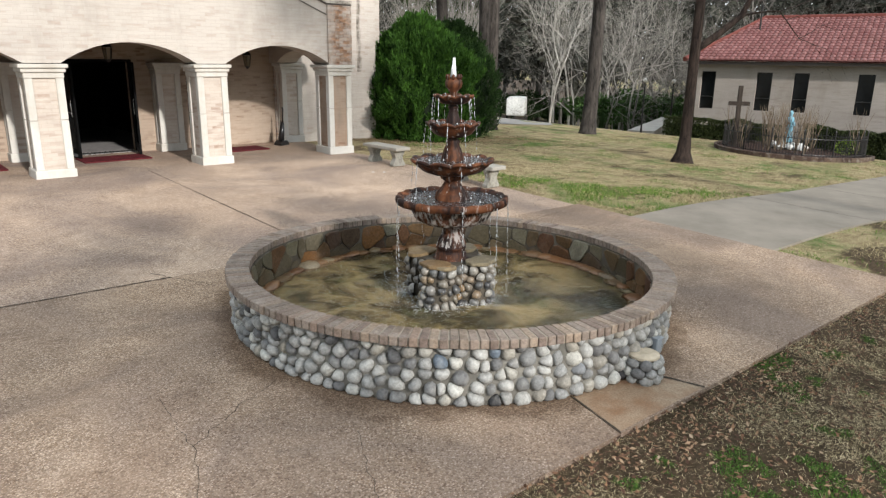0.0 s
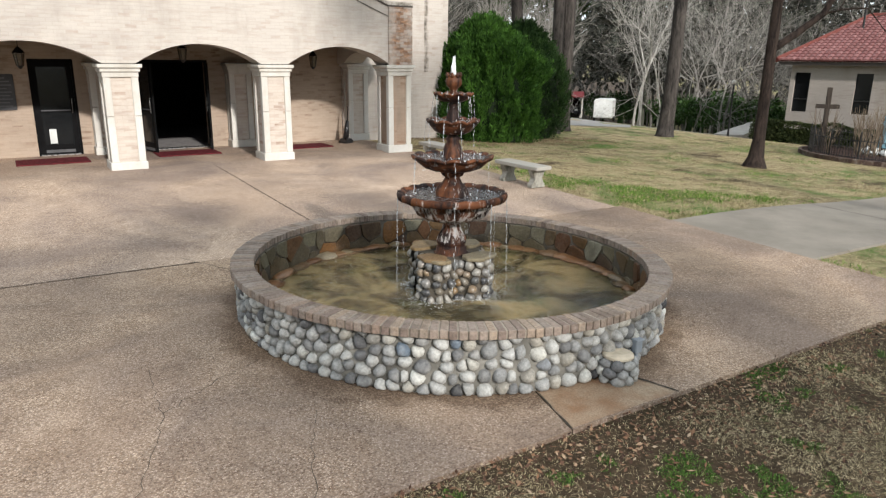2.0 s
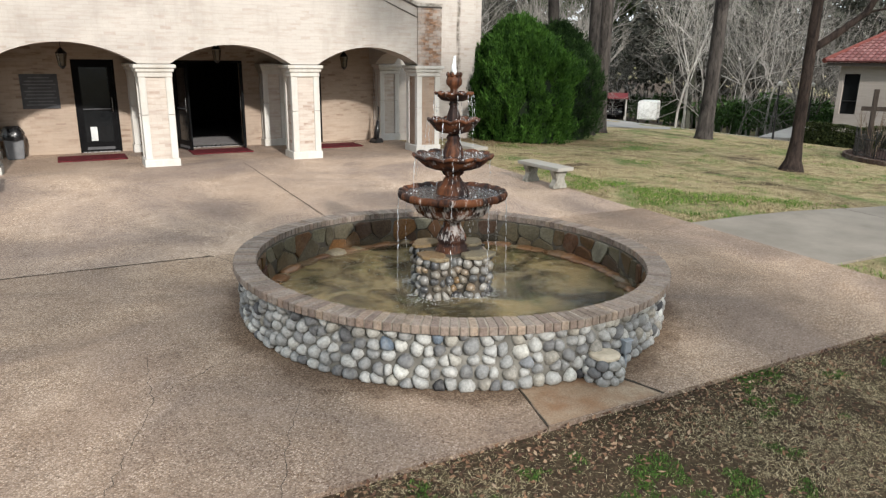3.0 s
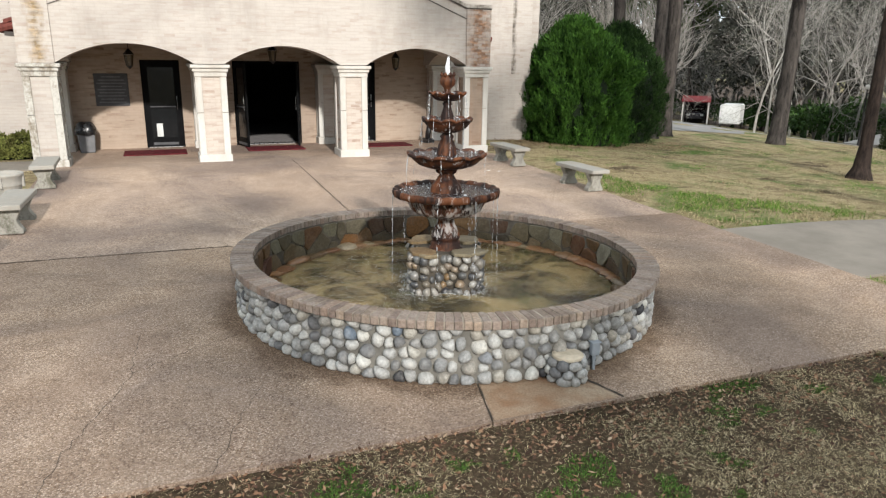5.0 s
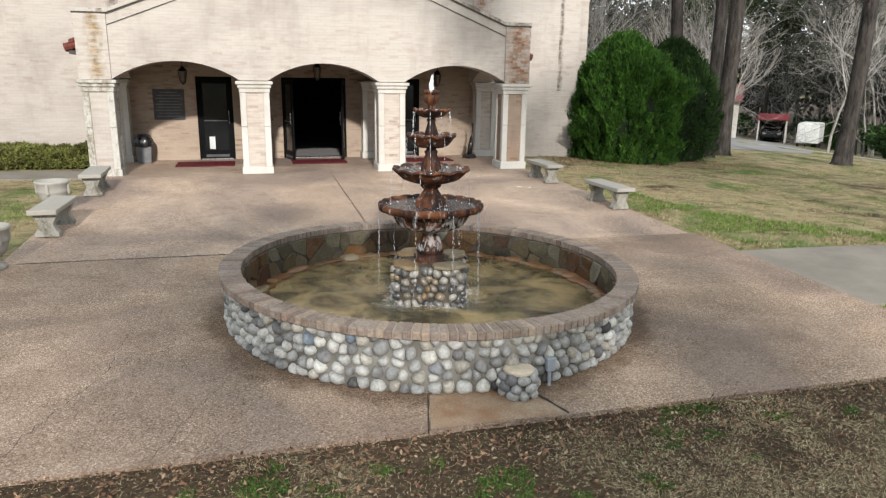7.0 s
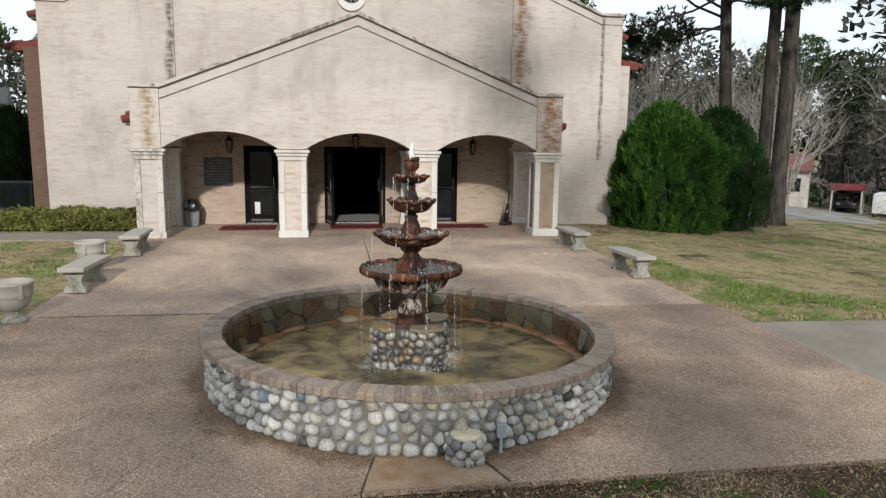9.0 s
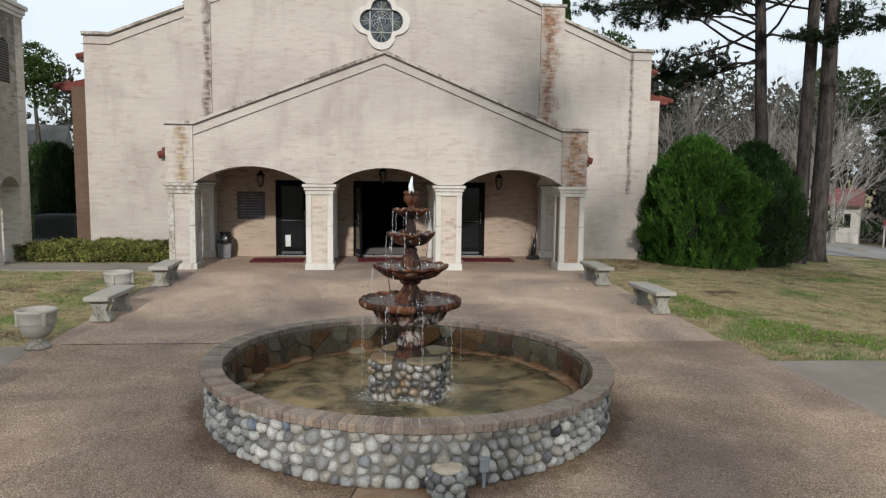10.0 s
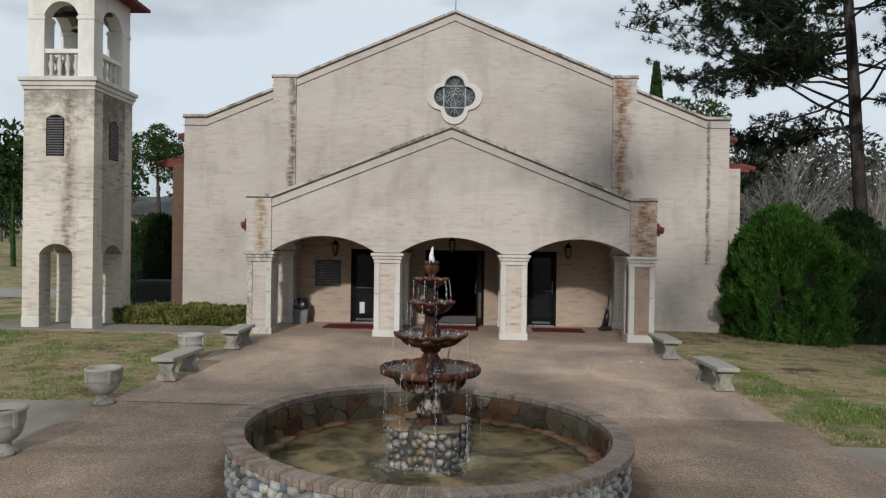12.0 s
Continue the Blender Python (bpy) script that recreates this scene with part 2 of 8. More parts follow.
def bevel(bm, width=0.01, seg=1):
    bmesh.ops.recalc_face_normals(bm, faces=bm.faces)
    edges = [e for e in bm.edges if len(e.link_faces) == 2 and e.calc_face_angle(0) > 0.6]
    bmesh.ops.bevel(bm, geom=edges, offset=width, segments=seg, affect="EDGES", profile=0.5)


def mesh_of(name, bm, material, smooth=False):
    bmesh.ops.recalc_face_normals(bm, faces=bm.faces)
    me = bpy.data.meshes.new(name)
    bm.to_mesh(me)
    bm.free()
    if smooth:
        me.polygons.foreach_set("use_smooth", [True] * len(me.polygons))
    for mt in material if isinstance(material, (list, tuple)) else (material,):
        me.materials.append(mt)
    return me


def part(name, bm, material, parent=None, label="", smooth=False):
    ob = new(name, mesh_of(name, bm, material, smooth))
    ob.parent = parent
    if label:
        tagged(ob, label)
    return ob


def thing(name, label, category, group="", kind="", at=None):
    ob = new(name)
    ob.empty_display_size = 0.2
    if at is not None:
        ob.matrix_basis = at
    return tagged(ob, label, category, group, kind)


def soup(name, verts, faces, material, parent=None, smooth=False):
    me = bpy.data.meshes.new(name)
    me.from_pydata(verts, [], faces)
    if smooth:
        me.polygons.foreach_set("use_smooth", [True] * len(me.polygons))
    me.materials.append(material)
    ob = new(name, me)
    ob.parent = parent
    return ob


def smoothstep(a, b, x):
    s = min(1.0, max(0.0, (x - a) / (b - a)))
    return s * s * (3 - 2 * s)


# ---- the lie of the land ----
PORCH_Z = 0.28


def ground_z(x, y):
    """Height of the ground: a gentle rise to the church, a fall to the east."""
    z = 0.0235 * (min(max(y, -3), 14.6) - 2.72)
    z -= 0.006 * (min(max(x, -6), 10) - 4.85)
    if x > 10:
        z -= 0.040 * (x - 10) * smoothstep(10, 16, x) + 0.075 * max(0.0, x - 27)
    if y > 60:
        z += 0.03 * (y - 60)
    if x > 75:
        z += 0.12 * (x - 75)
    return z


PAVE_X0, PAVE_X1, PAVE_Y0, PAVE_Y1 = -0.36, 10.15, 2.72, 15.0


def ground_material():
    mt = Mat("dormant_lawn", 0.95)
    big = mt.noise(0.20, 5, 0.6)
    mid = mt.noise(1.0, 6, 0.65)
    fine = mt.noise(24, 5, 0.75)
    blades = mt.noise(1.0, 5, 0.75, mt.pos((45, 90, 1)))
    straw = mt.mix(mt.ramp(blades, (0.32, 0.0), (0.70, 1.0)), (0.20, 0.158, 0.085), (0.48, 0.40, 0.235))
    green = mt.mix(mt.ramp(fine, (0.35, 0.0), (0.65, 1.0)), (0.03, 0.065, 0.014), (0.11, 0.19, 0.04))
    dirt = mt.mix(mt.ramp(fine, (0.35, 0.0), (0.7, 1.0)), (0.016, 0.010, 0.007), (0.098, 0.060, 0.038))
    mixed = mt.maths("ADD", mt.maths("MULTIPLY", mid, 0.55), mt.maths("MULTIPLY", big, 0.45))
    mixed = mt.maths("ADD", mixed, mt.maths("MULTIPLY", mt.maths("SUBTRACT", fine, 0.5), 0.18))
    thatch = mt.noise(2.4, 6, 0.72, mt.pos((1, 1.6, 1)), 0.5)
    straw = mt.mix(mt.ramp(thatch, (0.47, 0.0), (0.62, 0.75)), straw, (0.15, 0.105, 0.055))
    c = mt.mix(mt.ramp(mixed, (0.49, 0.0), (0.60, 0.9)), straw, green)
    sep = mt.n.new("ShaderNodeSeparateXYZ")
    mt.l.new(mt.geo.outputs["Position"], sep.inputs[0])
    ragged = mt.maths("ADD", sep.outputs[1], mt.maths("MULTIPLY", mt.maths("SUBTRACT", mt.noise(0.7, 5, 0.65), 0.5), 2.2))
    verge = mt.ramp(mt.maths("MULTIPLY", mt.maths("ABSOLUTE", mt.maths("SUBTRACT", ragged, 1.35)), 0.25), (0.0, 0.30), (0.40, 0.30), (0.58, 0.0))
    bare = mt.maths("ADD", mt.noise(0.6, 6, 0.7, mt.pos((1, 1.3, 1))), verge)
    bare = mt.maths("ADD", bare, mt.maths("MULTIPLY", mt.maths("SUBTRACT", fine, 0.5), 0.15))
    c = mt.mix(mt.ramp(bare, (0.55, 0.0), (0.66, 0.9)), c, dirt)
    mt.color(c)
    mt.bump(mt.maths("ADD", fine, mt.maths("MULTIPLY", blades, 0.7)), 1.0, 0.03)
    return mt.m


def aggregate_material(name, light, dark, wet=0.5, patch=1.0):
    """Concrete with its pebbles showing, dusted over and damp in patches; broad sun dapples are tinted in."""
    mt = Mat(name, 0.8)
    cell, dist = mt.voronoi(78, out="Color"), mt.voronoi(78)
    sep = mt.n.new("ShaderNodeSeparateColor")
    mt.l.new(cell, sep.inputs[0])
    stones = mt.ramp(sep.outputs[0], (0.0, (0.34, 0.27, 0.21)), (0.25, (0.66, 0.60, 0.53)), (0.60, (0.98, 0.97, 0.95)), (0.88, (1.22, 1.24, 1.24)), (1.0, (1.60, 1.68, 1.75)))
    # Wide pale and dark tint stands in for sun dapples on the slabs.
    dapple_tint = mt.noise(0.42, 5, 0.55, None, 0.9)
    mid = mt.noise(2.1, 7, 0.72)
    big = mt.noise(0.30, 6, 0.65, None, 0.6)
    base = mt.mix(mt.ramp(dapple_tint, (0.36, 0.0), (0.64, 1.0)), (light[0] * 0.66, light[1] * 0.67, light[2] * 0.70), (light[0] * 1.32, light[1] * 1.31, light[2] * 1.22))
    base = mt.mix(mt.maths("MULTIPLY", mt.ramp(mid, (0.46, 0.0), (0.70, 1.0)), 0.45 * patch), base, (0.58, 0.50, 0.43), "MULTIPLY")
    base = mt.mix(mt.maths("MULTIPLY", mt.ramp(big, (0.46, 0.0), (0.62, 1.0)), wet), base, dark, "MULTIPLY")
    show = mt.ramp(mt.noise(1.4, 5, 0.65), (0.36, 0.55), (0.62, 0.95))
    c = mt.mix(show, base, mt.mix(1.0, base, stones, "MULTIPLY"))
    c = mt.mix(mt.maths("MULTIPLY", mt.ramp(dist, (0.36, 0.0), (0.66, 0.75)), show), c, tuple(x * 0.42 for x in light))
    off = mt.n.new("ShaderNodeVectorMath")
    off.operation = "DISTANCE"
    off.inputs[1].default_value = (4.85, 5.47, 0.0)
    flat = mt.n.new("ShaderNodeVectorMath")
    flat.operation = "MULTIPLY"
    flat.inputs[1].default_value = (1.0, 1.0, 0.0)
    mt.l.new(mt.geo.outputs["Position"], flat.inputs[0])
    mt.l.new(flat.outputs["Vector"], off.inputs[0])
    seep = mt.maths("ADD", mt.maths("SUBTRACT", off.outputs["Value"], 2.36), mt.maths("MULTIPLY", mt.maths("SUBTRACT", mt.noise(1.6, 6, 0.7), 0.5), 0.9))
    c = mt.mix(mt.ramp(seep, (0.0, 0.7), (0.18, 0.0)), c, (0.40, 0.35, 0.30), "MULTIPLY")
    spot = mt.noise(7.0, 5, 0.6)
    c = mt.mix(mt.maths("MULTIPLY", mt.ramp(spot, (0.63, 0.0), (0.72, 1.0)), 0.45), c, (0.42, 0.36, 0.30), "MULTIPLY")
    mt.color(c)
    mt.rough(mt.ramp(big, (0.40, 0.85), (0.62, 0.62)))
    mt.bump(mt.maths("SUBTRACT", mt.maths("MULTIPLY", mid, 0.2), dist), 0.6, 0.007)
    return mt.m


def concrete_material(name, c, dark):
    mt = Mat(name, 0.85)
    f = mt.noise(0.9, 6, 0.65)
    col = mt.mix(mt.ramp(f, (0.35, 0.0), (0.7, 1.0)), c, dark)
    col = mt.mix(mt.maths("MULTIPLY", mt.ramp(mt.noise(90, 3), (0.45, 0.0), (0.7, 1.0)), 0.3), col, tuple(x * 0.6 for x in c))
    mt.color(col)
    mt.bump(mt.noise(70, 4), 0.25, 0.006)
    return mt.m


M_LAWN = ground_material()
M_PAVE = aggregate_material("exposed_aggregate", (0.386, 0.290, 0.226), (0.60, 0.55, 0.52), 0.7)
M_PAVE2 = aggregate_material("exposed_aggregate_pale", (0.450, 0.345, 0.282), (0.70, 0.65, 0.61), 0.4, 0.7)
M_WALK = concrete_material("grey_concrete", (0.250, 0.220, 0.185), (0.165, 0.146, 0.122))
M_PALEWALK = concrete_material("pale_concrete", (0.46, 0.435, 0.40), (0.35, 0.325, 0.295))
M_JOINT = plain("joint_filler", (0.06, 0.05, 0.04), 0.95)


def sheet(name, material, xs, ys, lift=0.0, thick=0.0, fn=ground_z, kind="structure", label="", category="", skew=None):
    """A sheet laid on the land over a grid of lines; skew(x, y) moves a point along x."""
    bm = bmesh.new()
    grid = []
    for y in ys:
        row = [x + (skew(x, y) if skew else 0.0) for x in xs]
        grid.append([bm.verts.new((x, y, fn(x, y) + lift)) for x in row])
    for j in range(len(ys) - 1):
        for i in range(len(xs) - 1):
            bm.faces.new((grid[j][i], grid[j][i + 1], grid[j + 1][i + 1], grid[j + 1][i]))
    if thick:
        rim = [e for e in bm.edges if len(e.link_faces) == 1]
        low = bmesh.ops.extrude_edge_only(bm, edges=rim)["geom"]
        for v in low:
            if isinstance(v, bmesh.types.BMVert):
                v.co.z -= thick
    return tagged(part(name, bm, material, None, "", not thick), label, category, "", kind)


def spaced(a, b, n):
    return [a + (b - a) * i / n for i in range(n + 1)]


far_x = [-400, -200, -100, -60, -40] + spaced(-30, 60, 60) + [66, 72, 80, 90, 110, 150, 250, 400]
far_y = [-200, -80, -40, -20] + spaced(-10, 50, 50) + [56, 62, 70, 85, 110, 160, 260, 450]
sheet("ground", M_LAWN, far_x, far_y, -0.035, 0.0, label="dormant winter lawn, tan with green tufts and dirt", category="lawn")
JX, JY = 4.80, 8.02
G4 = 0.006
JXF = 4.14


def front_skew(x, y):
    """The front joint runs aslant: full shift at the joint, none at the slab's far side."""
    near = 1 - abs(x - JXF) / ((JXF - PAVE_X0) if x < JXF else (PAVE_X1 - JXF))
    return 0.24 * (min(y, 4.0) - PAVE_Y0) * max(0.0, near)


for nm, (x0, x1, y0, y1), mt in (
    ("pavement", (PAVE_X0, JXF - G4, PAVE_Y0, JY - G4), M_PAVE),
    ("pavement", (JXF + G4, PAVE_X1, PAVE_Y0, JY - G4), M_PAVE),
    ("pavement", (PAVE_X0 + 0.04, JX - G4, JY + G4, PAVE_Y1), M_PAVE2),
    ("pavement", (JX + G4, PAVE_X1 - 0.12, JY + G4, PAVE_Y1), M_PAVE2),
):
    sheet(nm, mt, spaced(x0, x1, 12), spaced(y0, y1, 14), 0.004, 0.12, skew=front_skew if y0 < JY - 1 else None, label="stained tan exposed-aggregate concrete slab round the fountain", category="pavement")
sheet("pavement", M_JOINT, spaced(PAVE_X0 + 0.35, PAVE_X1 - 0.2, 12), spaced(PAVE_Y0 + 0.05, PAVE_Y1, 14), -0.02, 0.05, label="dark dirt-filled joints between the concrete slabs", category="joint")
sheet("path", M_WALK, spaced(PAVE_X1 + 0.01, 60, 40), spaced(4.42, 6.88, 3), 0.0, 0.10, label="pale grey concrete walkway crossing the lawn", category="walkway")
sheet("path", M_WALK, spaced(-30, PAVE_X0 - 0.01, 20), spaced(5.1, 7.95, 3), 0.0, 0.10, label="pale grey concrete walkway beside the lawn", category="walkway")
sheet("path", M_WALK, spaced(-12, -0.62, 12), spaced(14.95, 16.25, 2), 0.0, 0.10, label="pale concrete path leading to the bell tower", category="walkway")

# ---- church ----
PY, MY = 15.20, 18.32
CX, CXP = 4.66, 4.71


def arc(x0, x1, z, rise, n=16):
    """Points of a flat arch from x0 to x1."""
    h = (x1 - x0) / 2
    r = (h * h + rise * rise) / (2 * rise)
    a = math.asin(h / r)
    return [((x0 + x1) / 2 + r * math.sin(-a + 2 * a * i / n), z + rise - r + r * math.cos(-a + 2 * a * i / n)) for i in range(n + 1)]


church = thing("church", "cream painted brick church with gabled front and arcaded porch", "church")
SPRING, RISE = 2.435, 0.41
ARCHES = ((0.07, 2.78), (3.42, 6.04), (6.68, 9.32))
outline = [(-0.56, SPRING)] + [(-0.56, 3.86), (0.08, 3.86), (CXP, 5.68), (9.26, 3.86), (9.91, 3.86), (9.91, SPRING)]
for x0, x1 in reversed(ARCHES):
    outline += arc(x0, x1, SPRING + 0.02, RISE)[::-1]
bm = bmesh.new()
prism(bm, outline, PY, PY + 0.62, "y")
porch_front = part("porch_front", bm, M_WALL, church, "cream painted brick gable wall over three flat arches")
# side walls of the porch over side arches, and its roof
for x0, x1, nm in ((-0.54, 0.06, "porch_side"), (9.28, 9.86, "porch_side")):
    bm = bmesh.new()
    prism(bm, [(PY + 0.62, SPRING), (PY + 0.62, 3.5), (MY, 3.5), (MY, SPRING)] + arc(PY + 0.72, MY - 0.45, SPRING + 0.02, 0.3)[::-1], x0, x1, "x")
    part(nm, bm, M_WALL, church)
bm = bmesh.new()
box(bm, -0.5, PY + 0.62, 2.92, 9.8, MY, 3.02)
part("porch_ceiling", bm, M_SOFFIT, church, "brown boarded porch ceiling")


def coping(pts, y0, y1, over=0.05, h=0.075):
    """Coping stones along a wall top given as (x, z) points, with the dark drip line under them and a band below."""
    n = len(pts)
    for i in range(n - 1):
        (xa, za), (xb, zb) = pts[i], pts[i + 1]
        bm = bmesh.new()
        prism(bm, [(xa, za), (xb, zb), (xb, zb + h), (xa, za + h)], y0 - over, y1 + over, "y")
        part("coping", bm, M_COPING, church)
        bm = bmesh.new()
        prism(bm, [(xa, za - 0.035), (xb, zb - 0.035), (xb, zb - 0.002), (xa, za - 0.002)], y0 - over + 0.012, y0 + 0.02, "y")
        part("flashing", bm, M_DARKLINE, church)
        bm = bmesh.new()
        prism(bm, [(xa, za - 0.268), (xb, zb - 0.268), (xb, zb - 0.252), (xa, za - 0.252)], y0 - 0.022, y0 + 0.02, "y")
        part("string_course", bm, M_DARKLINE, church)


coping([(-0.60, 3.86), (0.08, 3.86), (CXP, 5.68), (9.26, 3.86), (9.95, 3.86)], PY, PY + 0.62)
bm = bmesh.new()
box(bm, -0.58, PY - 0.05, 2.445, 0.07, PY + 0.01, 3.82)
part("corner_pier", bm, M_MOSSY, church, "cream brick pier with a yellow-brown streak")
bm = bmesh.new()
box(bm, 9.27, PY - 0.05, 2.445, 9.93, PY + 0.01, 3.82)
part("corner_pier", bm, M_STAINED, church, "brick pier stained rust brown")

# main front
MAIN = [(-3.60, 0.0), (-3.60, 6.49), (-2.90, 6.49), (-0.86, 7.31), (-0.86, 7.71), (-0.12, 7.71), (CX, 9.67), (9.36, 7.71), (10.10, 7.71), (10.10, 7.31), (12.14, 6.49), (12.81, 6.49), (12.81, 0.0)]
DOORS = ((1.60, 2.54), (3.86, 5.64), (6.94, 7.80))
DOOR_TOP = 2.51
ROSE_X, ROSE_Z, ROSE_R = 4.67, 7.13, 0.815


def quatrefoil(r, n=10):
    """A square with a half round on each side."""
    s, q = 0.50 * r, 0.46 * r
    pts = []
    for k in range(4):
        a0 = math.pi / 2 * k
        c = Vector((math.cos(a0), math.sin(a0))) * s
        for i in range(n + 1):
            a = a0 - math.pi / 2 + math.pi * i / n
            pts.append((c.x + q * math.cos(a), c.y + q * math.sin(a)))
        b = a0 + math.pi / 4
        pts.append((math.cos(b) * r * 0.70, math.sin(b) * r * 0.70))
    return pts


# the wall is built in pieces round its doors and the window: lower strips, lintels, upper wall
bm = bmesh.new()
xs = [-3.60] + [v for d in DOORS for v in d] + [12.81]
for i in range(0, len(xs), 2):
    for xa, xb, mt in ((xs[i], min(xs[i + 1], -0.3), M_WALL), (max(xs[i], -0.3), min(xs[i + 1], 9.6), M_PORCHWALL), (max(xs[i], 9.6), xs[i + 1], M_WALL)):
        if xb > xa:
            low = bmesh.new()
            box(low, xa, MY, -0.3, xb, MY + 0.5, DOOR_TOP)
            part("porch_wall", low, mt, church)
ring = [(ROSE_X + x, ROSE_Z + z) for x, z in quatrefoil(ROSE_R)]
left = [p for p in MAIN if p[0] < CX and p[1] > 1]
right = [p for p in MAIN if p[0] > CX and p[1] > 1]
top_i = max(range(len(ring)), key=lambda i: ring[i][1])
low_i = min(range(len(ring)), key=lambda i: ring[i][1])
n = len(ring)
up_left = [ring[i % n] for i in range(top_i, (low_i if low_i > top_i else low_i + n) + 1)]
up_right = [ring[i % n] for i in range(low_i, (top_i if top_i > low_i else top_i + n) + 1)]
top = (CX, 9.67)
prism(bm, [(-3.60, DOOR_TOP)] + left + [top] + up_left + [(up_left[-1][0], DOOR_TOP)], MY, MY + 0.5, "y")
part("front_wall", bm, M_WALL, church, "cream painted brick front with rust and moss stains")
bm = bmesh.new()
prism(bm, [(up_right[0][0], DOOR_TOP)] + up_right + [top] + right + [(12.81, DOOR_TOP)], MY, MY + 0.5, "y")
part("front_wall", bm, M_WALL, church, "cream painted brick front with rust and moss stains")
coping([(-3.64, 6.49), (-2.90, 6.49), (-0.86, 7.31)], MY, MY + 0.5)
coping([(-0.90, 7.71), (-0.12, 7.71), (CX, 9.67), (9.36, 7.71), (10.14, 7.71)], MY, MY + 0.5)
coping([(10.10, 7.31), (12.14, 6.49), (12.85, 6.49)], MY, MY + 0.5)
for x0, x1, mt in ((-0.84, -0.14, M_STREAKED), (9.38, 10.08, M_RUSTRUN)):
    bm = bmesh.new()
    box(bm, x0, MY - 0.06, 0.2, x1, MY + 0.01, 7.67)
    part("pilaster", bm, mt, church, "brick pilaster streaked with brown stains")
for x0, x1 in ((12.16, 12.82),):
    bm = bmesh.new()
    box(bm, x0, MY - 0.012, 2.2, x1, MY + 0.01, 6.45)
    part("pilaster", bm, M_WINGRUN if x0 > 0 else M_WALL, church)
# nave behind the front
bm = bmesh.new()
box(bm, -4.17, MY + 0.5, -0.5, -3.75, 44, 5.1)
# Bare brown brick, darkened further because this wall sits in shadow.
part("nave_wall", bm, painted_brick("shaded_bare_brick", (0.13, 0.085, 0.062), (0.07, 0.045, 0.035), 0.8, 0.4), church, "brown bare brick side wall, darkened for its shade")
bm = bmesh.new()
box(bm, 13.0, MY + 0.5, -0.5, 13.34, 44, 5.1)
part("nave_wall", bm, M_WALL, church)
bm = bmesh.new()
box(bm, -3.75, 43.6, -0.5, 13.0, 44, 5.2)
part("nave_wall", bm, M_WALL, church)

M_TILE = plain("clay_roof_tile", (0.135, 0.042, 0.034), 0.75, 0, 0.3, 12, 0.4)
bm = bmesh.new()
prism(bm, [(-4.50, 5.00), (-4.50, 5.12), (-0.5, 6.4), (-0.5, 7.0), (CX, 8.9), (9.8, 7.0), (9.8, 6.4), (13.62, 5.12), (13.62, 5.00)], MY + 0.52, 44.5, "y")
part("roof", bm, M_TILE, church, "red clay tile roof with overhanging eaves")


bm = bmesh.new()
prism(bm, [(-0.85, 3.30), (CXP, 5.34), (10.17, 3.30), (10.17, 3.22), (CXP, 5.26), (-0.85, 3.22)], PY + 0.625, MY - 0.002, "y")
part("porch_roof", bm, M_TILE, church)


def tile_eave(x, y0, y1, z, out, n):
    """Rounded tile ends along an eave."""
    for i in range(n):
        y = y0 + (y1 - y0) * (i + 0.5) / n
        bm = bmesh.new()
        tube(bm, [(x - out * 0.6, y, z + 0.12), (x + out * 0.35, y, z)], 0.085, 8)
        part("tile", bm, M_TILE, church)


for sx, x in ((-1, -4.50), (1, 13.62)):
    tile_eave(x, MY + 0.5, MY + 3.0, 5.10, sx * 0.5, 12)
# small tile eaves at the porch corners and shoulders
for x, y, z, sx in ((-0.60, PY + 0.72, 3.12, -1), (9.93, PY + 0.72, 3.12, 1), (-3.64, MY + 0.55, 5.95, -1), (12.86, MY + 0.55, 5.95, 1)):
    for i in range(4):
        bm = bmesh.new()
        tube(bm, [(x, y + 0.19 * i, z + 0.10), (x + sx * 0.36, y + 0.19 * i, z)], 0.095, 8)
        part("tile", bm, M_TILE, church)
        bm = bmesh.new()
        box(bm, min(x, x + sx * 0.26), y + 0.19 * i - 0.1, z - 0.14, max(x, x + sx * 0.26), y + 0.19 * i + 0.085, z - 0.06)
        part("eave_board", bm, M_DARKLINE, church)

# porch floor
def porch_floor_z(x, y):
    f = smoothstep(15.0, 15.7, y)
    return (ground_z(x, y) + 0.004) * (1 - f) + PORCH_Z * f


sheet("floor", M_PAVE2, spaced(-0.62, 9.96, 12), spaced(15.001, MY, 12), 0.0, 0.3, porch_floor_z, label="tan concrete porch floor before the church doors", category="floor")
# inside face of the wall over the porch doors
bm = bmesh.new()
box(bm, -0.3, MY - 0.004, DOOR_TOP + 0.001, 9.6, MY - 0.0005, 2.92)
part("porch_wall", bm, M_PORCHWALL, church)


